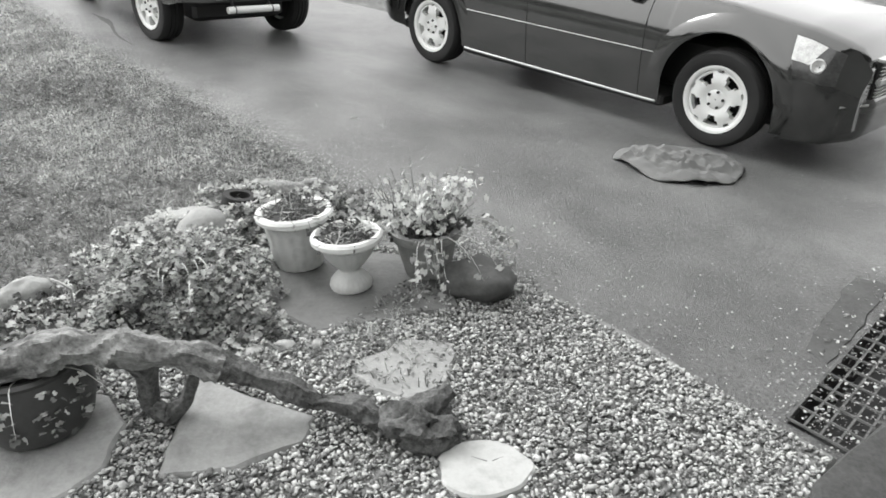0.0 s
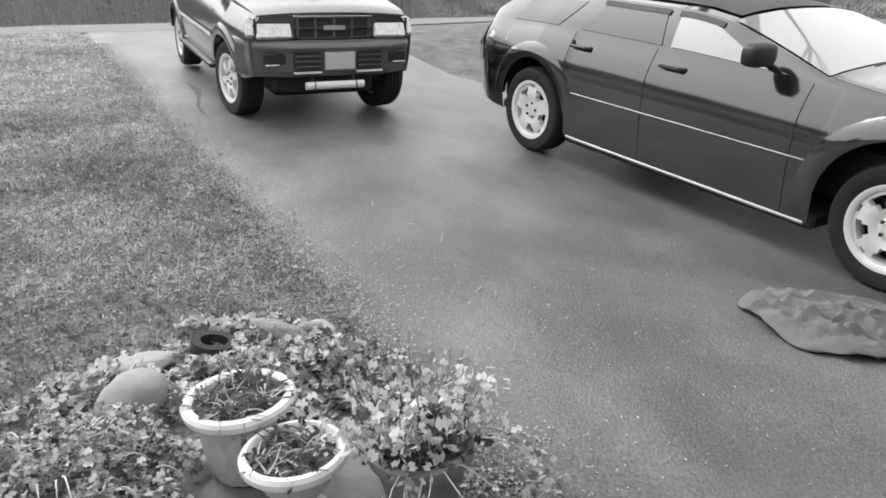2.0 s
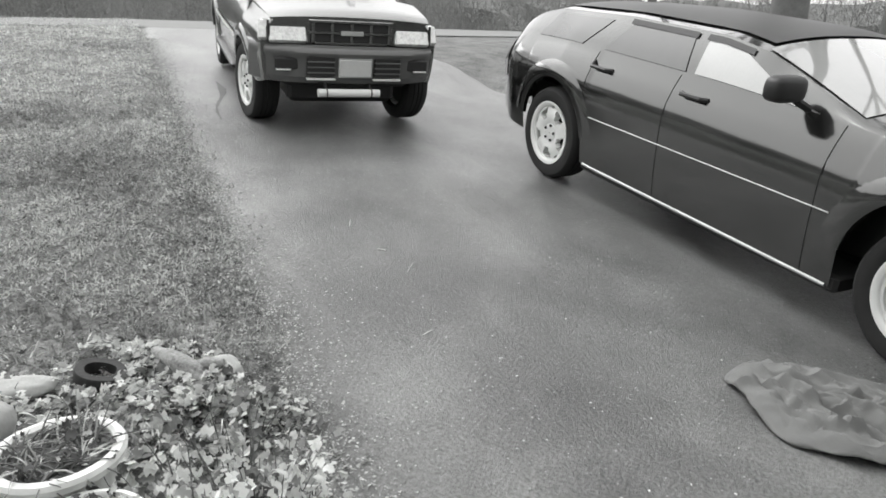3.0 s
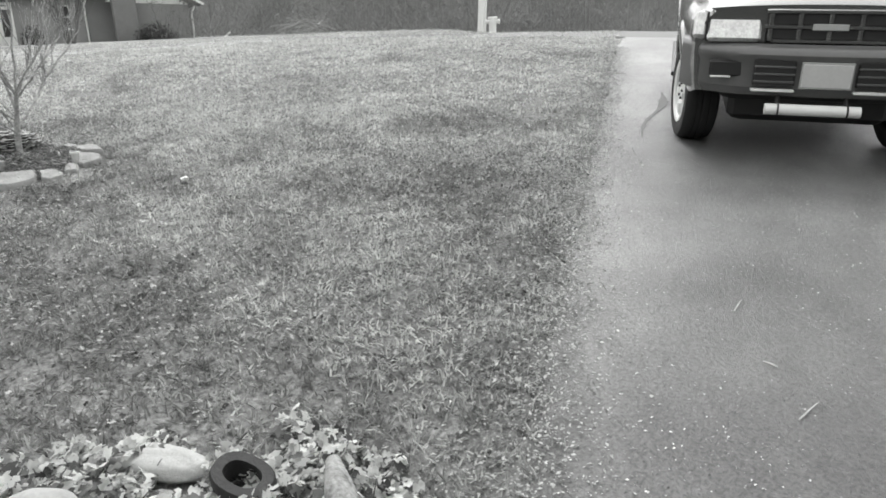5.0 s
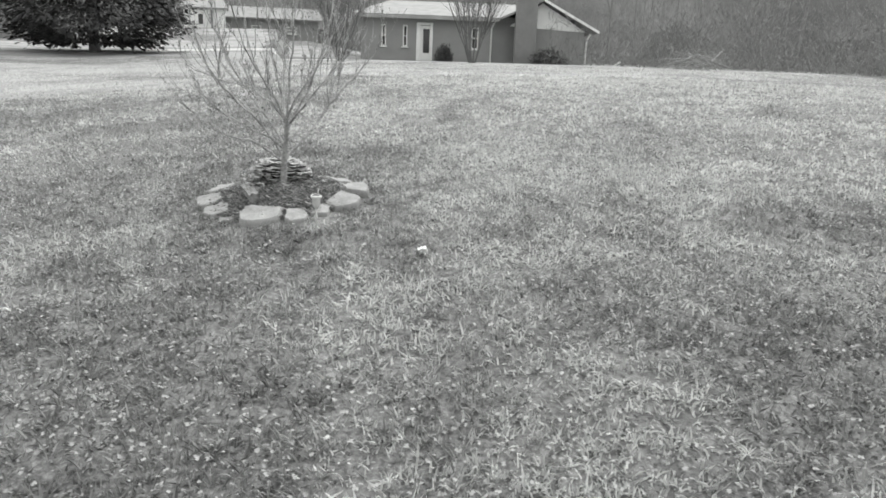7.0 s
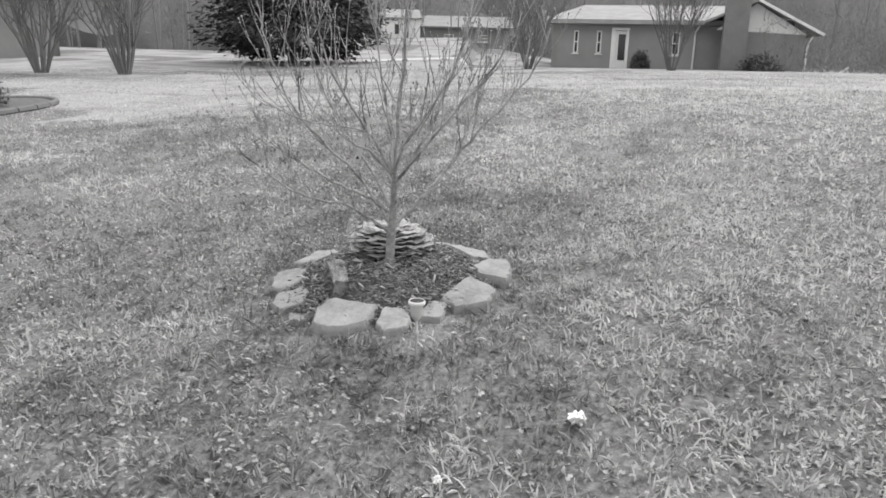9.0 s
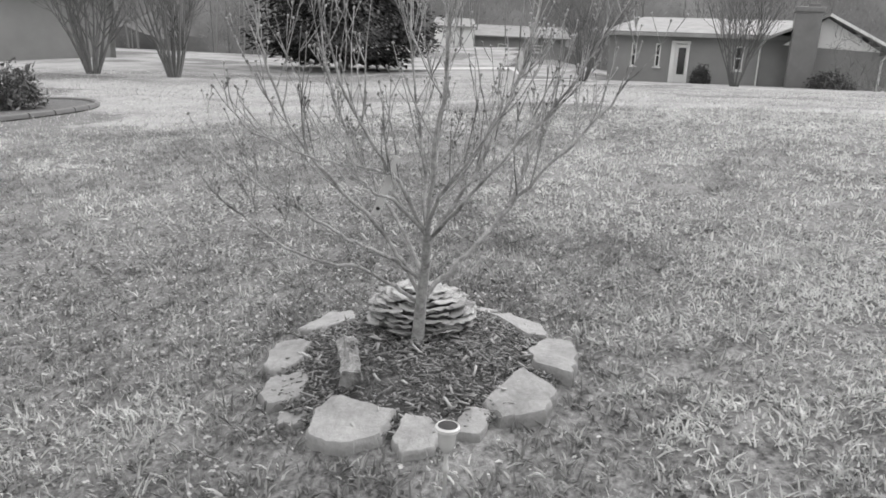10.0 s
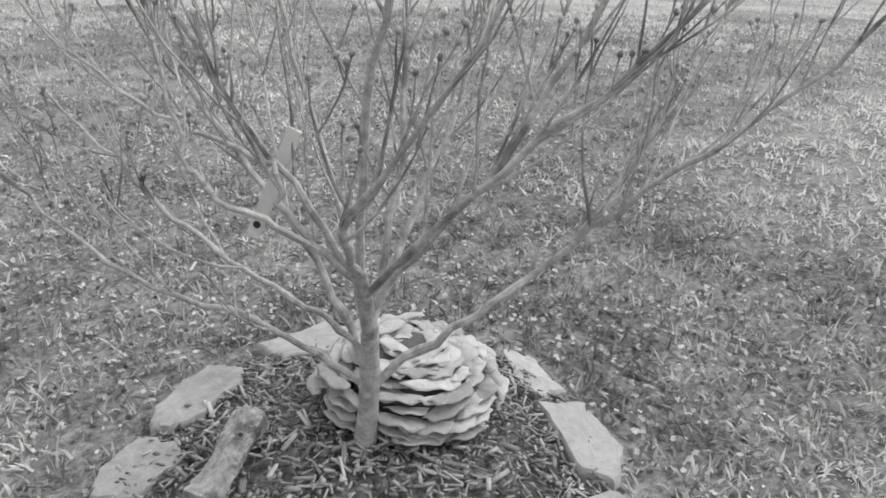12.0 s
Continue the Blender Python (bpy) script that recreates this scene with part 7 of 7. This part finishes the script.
# ---- grass, leaves and litter ----
far_grass = mat("pale_dead_grass", 0.5, 0.85, var=0.35, scale=0.5, fine=9, bump=0.0, island=0.5, v2=0.72, stain=(0.68, 0.8, 0.45, 0.62), spec=0.2, thin=0.45)


grit_mat = mat("leaf_crumb", 0.35, 0.85, var=0.8, scale=10, fine=50, bump=0.0, island=1.4, v2=0.75)


def land_np(x, y):
    return np.array([land(a, b) for a, b in zip(x, y)])


MASK = np.random.RandomState(99)


def lawn_mask(x, y):
    u = (x + y)
    v = (y - x) / SQ
    keep = (u < 3.29 + 0.06 * np.sin(v * 7) + 0.05 * np.sin(v * 17) + 0.3 * MASK.rand(len(x)) ** 3 - 0.03)
    keep &= ((x - TX + 0.02) / 0.5) ** 2 + ((y - TY) / 0.48) ** 2 > 0.6 + 0.4 * MASK.rand(len(x))
    for sx_, sy_, sr_ in RING:
        keep &= np.hypot(x - sx_, y - sy_) > sr_ * (0.75 + 0.3 * MASK.rand(len(x)))
    garden = (y < 2.35 - 0.15 * (x + 1.7)) & (x > -1.85)
    garden |= (((x + 0.95) / 0.75) ** 2 + ((y - 3.05) / 0.75) ** 2 < 1)
    return keep & ~garden


def blades(name, n, xr, yr, near, length, width, seed, dist, material):
    rs = np.random.RandomState(seed)
    x, y = rs.uniform(*xr, n), rs.uniform(*yr, n)
    # distance to the line of the walk, in two legs
    d = np.minimum(np.hypot(x + 0.0, (y - 3.0) * 0.8), np.hypot(np.maximum(np.abs(x + 2.6) - 2.2, 0), y - 4.0))
    keep = lawn_mask(x, y) & (rs.rand(n) < np.clip((dist - d) / 1.6, 0, 1)) & (rs.rand(n) <= (np.clip((d - near) / 1.6, 0, 1) if near else 1))
    clump = np.array([noise.noise(Vector((a * 1.6, b * 1.6, 0))) + 0.5 * noise.noise(Vector((a * 5, b * 5, 3))) for a, b in zip(x, y)])
    keep &= clump * 0.6 + 0.85 > rs.rand(n)
    x, y, clump = x[keep], y[keep], clump[keep]
    n = len(x)
    z = np.array([lawn_height(a, b) for a, b in zip(x, y)]) + 0.012 * rs.rand(n) - 0.002
    a = rs.rand(n) * 2 * np.pi
    lean = np.where(rs.rand(n) < 0.82, 1.0 + 0.4 * rs.rand(n), 0.15 + 0.5 * rs.rand(n))
    L = length * (0.5 + 0.9 * rs.rand(n)) * (1 + 0.25 * clump)
    W = width * (0.6 + 0.8 * rs.rand(n))
    b = np.stack([x, y, z], 1)
    s = np.stack([-np.sin(a), np.cos(a), np.zeros(n)], 1) * W[:, None]
    d1 = np.stack([np.cos(a) * np.sin(lean * 0.85), np.sin(a) * np.sin(lean * 0.85), np.cos(lean * 0.85)], 1)
    d2 = np.stack([np.cos(a) * np.sin(lean * 1.15), np.sin(a) * np.sin(lean * 1.15), np.cos(lean * 1.15)], 1)
    m = b + d1 * (L * 0.55)[:, None]
    t = m + d2 * (L * 0.5)[:, None]
    v = np.stack([b - s, b + s, m + s * 0.8, t, m - s * 0.8], 1).reshape(-1, 3)
    o = flakes(name, v, 5, material)
    return o


def tufts(n, xr, yr, near, reach, per, length, width, seed, groups):
    """Clumps of blades; each clump goes to one of the groups (material, label) by the patch it stands in."""
    rs = np.random.RandomState(seed)
    x, y = rs.uniform(*xr, n), rs.uniform(*yr, n)
    d = np.minimum(np.hypot(x + 0.0, (y - 3.0) * 0.8), np.hypot(np.maximum(np.abs(x + 2.6) - 2.2, 0), y - 4.0))
    keep = lawn_mask(x, y) & (rs.rand(n) < np.clip((reach - d) / 1.6, 0, 1)) & (rs.rand(n) <= (np.clip((d - near) / 1.6, 0, 1) if near else 1))
    x, y = x[keep], y[keep]
    wide = np.array([noise.noise(Vector((a * 0.75, b * 0.75, 11))) + 0.6 * noise.noise(Vector((a * 2.2, b * 2.2, 5))) + 0.35 * noise.noise(Vector((a * 7, b * 7, 8))) for a, b in zip(x, y)])
    thick = rs.rand(len(x)) < np.clip(0.8 + 0.9 * np.array([noise.noise(Vector((a * 6, b * 6, 3))) for a, b in zip(x, y)]), 0.15, 1)
    x, y, wide = x[thick], y[thick], wide[thick] + 0.16 * rs.randn(thick.sum())
    # paler grass behind the tree, a darker weedy patch before it and beside the drive
    wide += 0.3 * np.tanh((y - 3.3) / 0.8) / (1 + np.exp((x + 4.4) / 0.4)) - 0.15 * np.exp(-((x + 2.7) / 0.7) ** 2 - ((y - 4.6) / 0.6) ** 2) + 0.3 * np.exp(-((x + 2.6) / 1.2) ** 2 - ((y - 6.2) / 1.0) ** 2)
    z = np.array([lawn_height(a, b) for a, b in zip(x, y)])
    cuts = np.quantile(wide, np.linspace(0, 1, len(groups) + 1))
    for k, (material, label) in enumerate(groups):
        c = (wide >= cuts[k]) & (wide <= cuts[k + 1])
        m = c.sum()
        if not m:
            continue
        rep = np.repeat(np.arange(m), per)
        n2 = len(rep)
        size = (0.6 + 0.8 * rs.rand(m))[rep]
        b = np.stack([x[c][rep] + 0.013 * rs.randn(n2), y[c][rep] + 0.013 * rs.randn(n2), z[c][rep] - 0.003], 1)
        a = rs.rand(n2) * 2 * np.pi
        lean = np.where(rs.rand(n2) < 0.7, 0.75 + 0.6 * rs.rand(n2), 0.1 + 0.5 * rs.rand(n2))
        L = length * size * (0.5 + 0.8 * rs.rand(n2))
        W = width * (0.6 + 0.8 * rs.rand(n2))
        s = np.stack([-np.sin(a), np.cos(a), 0.3 * rs.randn(n2)], 1) * W[:, None]
        d1 = np.stack([np.cos(a) * np.sin(lean * 0.8), np.sin(a) * np.sin(lean * 0.8), np.cos(lean * 0.8)], 1)
        l2 = np.minimum(lean * 1.25, 1.5)
        d2 = np.stack([np.cos(a) * np.sin(l2), np.sin(a) * np.sin(l2), np.cos(l2)], 1)
        mid = b + d1 * (L * 0.55)[:, None]
        tip = mid + d2 * (L * 0.5)[:, None]
        v = np.stack([b - s, b + s, mid + s * 0.85, tip, mid - s * 0.85], 1).reshape(-1, 3)
        tagged(flakes("grass", v, 5, material), label, "grass", "", "stuff")


def blade_mat(name, v, var):
    return mat(name, v, 0.75, var=var, scale=2.0, fine=14, bump=0.0, island=0.45, spec=0.25, thin=0.4)


GRASS = [(blade_mat("dark_green_blade", 0.25, 0.5), "dark damp green grass tufts"), (blade_mat("green_blade", 0.37, 0.5), "short green winter grass tufts"),
         (blade_mat("yellowing_blade", 0.51, 0.45), "yellowing grass tufts"), (blade_mat("straw_blade", 0.65, 0.35), "pale dead straw-coloured grass")]
DRY = [(blade_mat("dull_green_blade", 0.32, 0.5), "dull green grass further off"), (GRASS[2][0], "yellowing grass further off"), (blade_mat("bleached_blade", 0.6, 0.4), "bleached winter grass further off"), (GRASS[3][0], "pale straw-coloured grass further off")]
tufts(84000, (-8.6, 0.5), (0.0, 8.2), 0, 3.4, 4, 0.039, 0.0033, 1, GRASS)
tufts(100000, (-14, 2), (-6, 14), 1.8, 10.0, 4, 0.042, 0.0048, 2, DRY)
tagged(blades("grass", 190000, (-34, 0), (-16, 28), 6.8, 0.045, 0.005, 3, 27, far_grass), "pale distant grass tufts", "grass", "", "stuff")

# dead leaves and clover on the lawn, and dark flakes for its shaded gaps
rs = np.random.RandomState(6)
weed_leaf = mat("flat_weed_leaf", 0.34, 0.65, var=0.5, scale=3, fine=20, bump=0.0, island=0.8, thin=0.35)
for nm, n, ext, size, m, lab, bare in (
        ("fallen_leaf_litter", 2600, ((-8, 1), (0, 9)), 0.017, leaf_dry, "scattered dry leaf fragments on the grass", -9),
        ("low_weeds", 2500, ((-7.5, 0.5), (0.3, 7.5)), 0.012, leaf_mat, "small broad-leaved weeds in the grass", -9),
        ("weed_mat", 52000, ((-8, 0.4), (0.6, 7)), 0.015, weed_leaf, "flat grey-green weeds matted into the lawn", -0.08),
        # dark flakes that paint the shade between grass blades
        ("weed_shade", 17000, ((-9, 0.5), (0.0, 8)), 0.015, dark_leaf, "dark leaves standing in for shaded gaps in the grass", -0.3)):
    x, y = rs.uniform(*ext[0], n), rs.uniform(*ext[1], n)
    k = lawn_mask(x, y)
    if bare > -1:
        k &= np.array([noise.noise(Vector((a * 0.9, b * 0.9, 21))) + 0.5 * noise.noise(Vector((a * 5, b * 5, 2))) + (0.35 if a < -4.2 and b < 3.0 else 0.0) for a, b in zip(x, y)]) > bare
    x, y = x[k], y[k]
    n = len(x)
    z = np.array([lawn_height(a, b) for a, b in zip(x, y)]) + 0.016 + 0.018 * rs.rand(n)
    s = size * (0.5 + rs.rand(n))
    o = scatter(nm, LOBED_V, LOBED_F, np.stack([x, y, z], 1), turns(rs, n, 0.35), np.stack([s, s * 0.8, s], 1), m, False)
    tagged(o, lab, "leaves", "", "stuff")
# bits of leaf and grit on the drive
n = 80000
u, v = rs.uniform(3.3 / SQ, 8.0, n), rs.uniform(0.2, 9, n)
drift = np.array([noise.noise(Vector((a * 1.3, b * 0.8, 2))) + 0.6 * noise.noise(Vector((a * 4, b * 3, 7))) for a, b in zip(u, v)])
w = rs.rand(n) < np.clip(1.1 - (u - 2.3) * 0.16, 0.1, 1) * np.clip(0.5 + 1.5 * drift, 0.05, 1)
u, v = u[w], v[w]
x, y = (u - v) / SQ, (u + v) / SQ
n = len(x)
s = 0.004 + 0.009 * rs.rand(n) ** 4
o = scatter("drive_litter", LEAF_V, LEAF_F, np.stack([x, y, land_np(x, y) + 0.0145], 1), turns(rs, n, 0.25), np.stack([s, s * 0.7, s], 1), grit_mat, False)
tagged(o, "tiny dry leaf bits scattered over the asphalt", "leaves", "", "stuff")
# pine needles and twigs that stand out on the asphalt
rnd = random.Random(5)
for x, y, a, l in ((-1.225, 5.537, 115, 0.11), (-0.647, 5.135, 100, 0.12), (-0.3, 4.55, 70, 0.06), (-0.88, 5.27, 10, 0.05)):
    g = Geo()
    e = Vector((math.cos(math.radians(a)), math.sin(math.radians(a)), 0)) * l / 2
    g.tube([on(x - e.x, y - e.y, 0.018), on(x, y, 0.02), on(x + e.x, y + e.y, 0.018)], [0.0025, 0.003, 0.002], 5)
    tagged(part("straw", g, straw), "pale dry straw lying on the asphalt", "straw", "straws on the drive")
# two crumpled pale scraps on the lawn
for x, y, s in ((-4.385, 4.1, 0.026), (-4.03, 3.755, 0.013)):
    g = Geo()
    g.blob((0, 0, 0), (s, s * 0.8, s * 0.7), 0.9, s * 100, 3, 2.2)
    o = part("paper_scrap", g, white_paint)
    o.matrix_world = Matrix.Translation(on(x, y, 0.02))
    tagged(o, "crumpled white scrap lying in the grass", "litter", "scraps on the lawn")
# crumbled leaves and soil where the lawn frays over the edge of the drive
n = 26000
v = rs.uniform(1.9, 13, n)
u = 3.29 / SQ + rs.randn(n) * 0.13 * (0.4 + rs.rand(n)) + 0.03
x, y = (u - v) / SQ, (u + v) / SQ
s = 0.006 + 0.014 * rs.rand(n) ** 2
o = scatter("edge_litter", LEAF_V, LEAF_F, np.stack([x, y, land_np(x, y) + 0.014 + 0.004 * rs.rand(n)], 1), turns(rs, n, 0.3), np.stack([s, s * 0.7, s], 1), leaf_dry, False)
tagged(o, "dry leaf crumbs along the edge of the asphalt", "leaves", "", "stuff")

# fallen leaves gathered on the lawn beside the rock garden
for nm, n, size, m in (("leaf_drift", 2200, 0.017, chip_mat), ("leaf_drift", 5000, 0.015, dark_leaf)):
    u, v = 3.25 / SQ - np.abs(rs.randn(n)) * 0.95, rs.uniform(2.0, 7.2, n)
    x, y = (u - v) / SQ, (u + v) / SQ
    k = lawn_mask(x, y)
    x, y = x[k], y[k]
    n = len(x)
    z = np.array([lawn_height(a, b) for a, b in zip(x, y)]) + 0.024 + 0.016 * rs.rand(n)
    s = size * (0.5 + rs.rand(n))
    o = scatter(nm, LOBED_V, LOBED_F, np.stack([x, y, z], 1), turns(rs, n, 0.35), np.stack([s, s * 0.8, s], 1), m, False)
    tagged(o, "brown and grey fallen leaves in the grass by the drive", "leaves", "", "stuff")
# leaf debris round the drain
n = 1400
q, w = rs.rand(n) * 1.9, rs.randn(n) * 0.14
x, y = d0.x + d1.x * q + ac.x * w, d0.y + d1.y * q + ac.y * w
s = 0.006 + 0.016 * rs.rand(n) ** 2
o = scatter("drain_litter", LOBED_V, LOBED_F, np.stack([x, y, land_np(x, y) + 0.022 + 0.006 * rs.rand(n)], 1), turns(rs, n, 0.4), np.stack([s, s * 0.8, s], 1), leaf_dry, False)
tagged(o, "dry leaves caught round the drain grating", "leaves", "", "stuff")
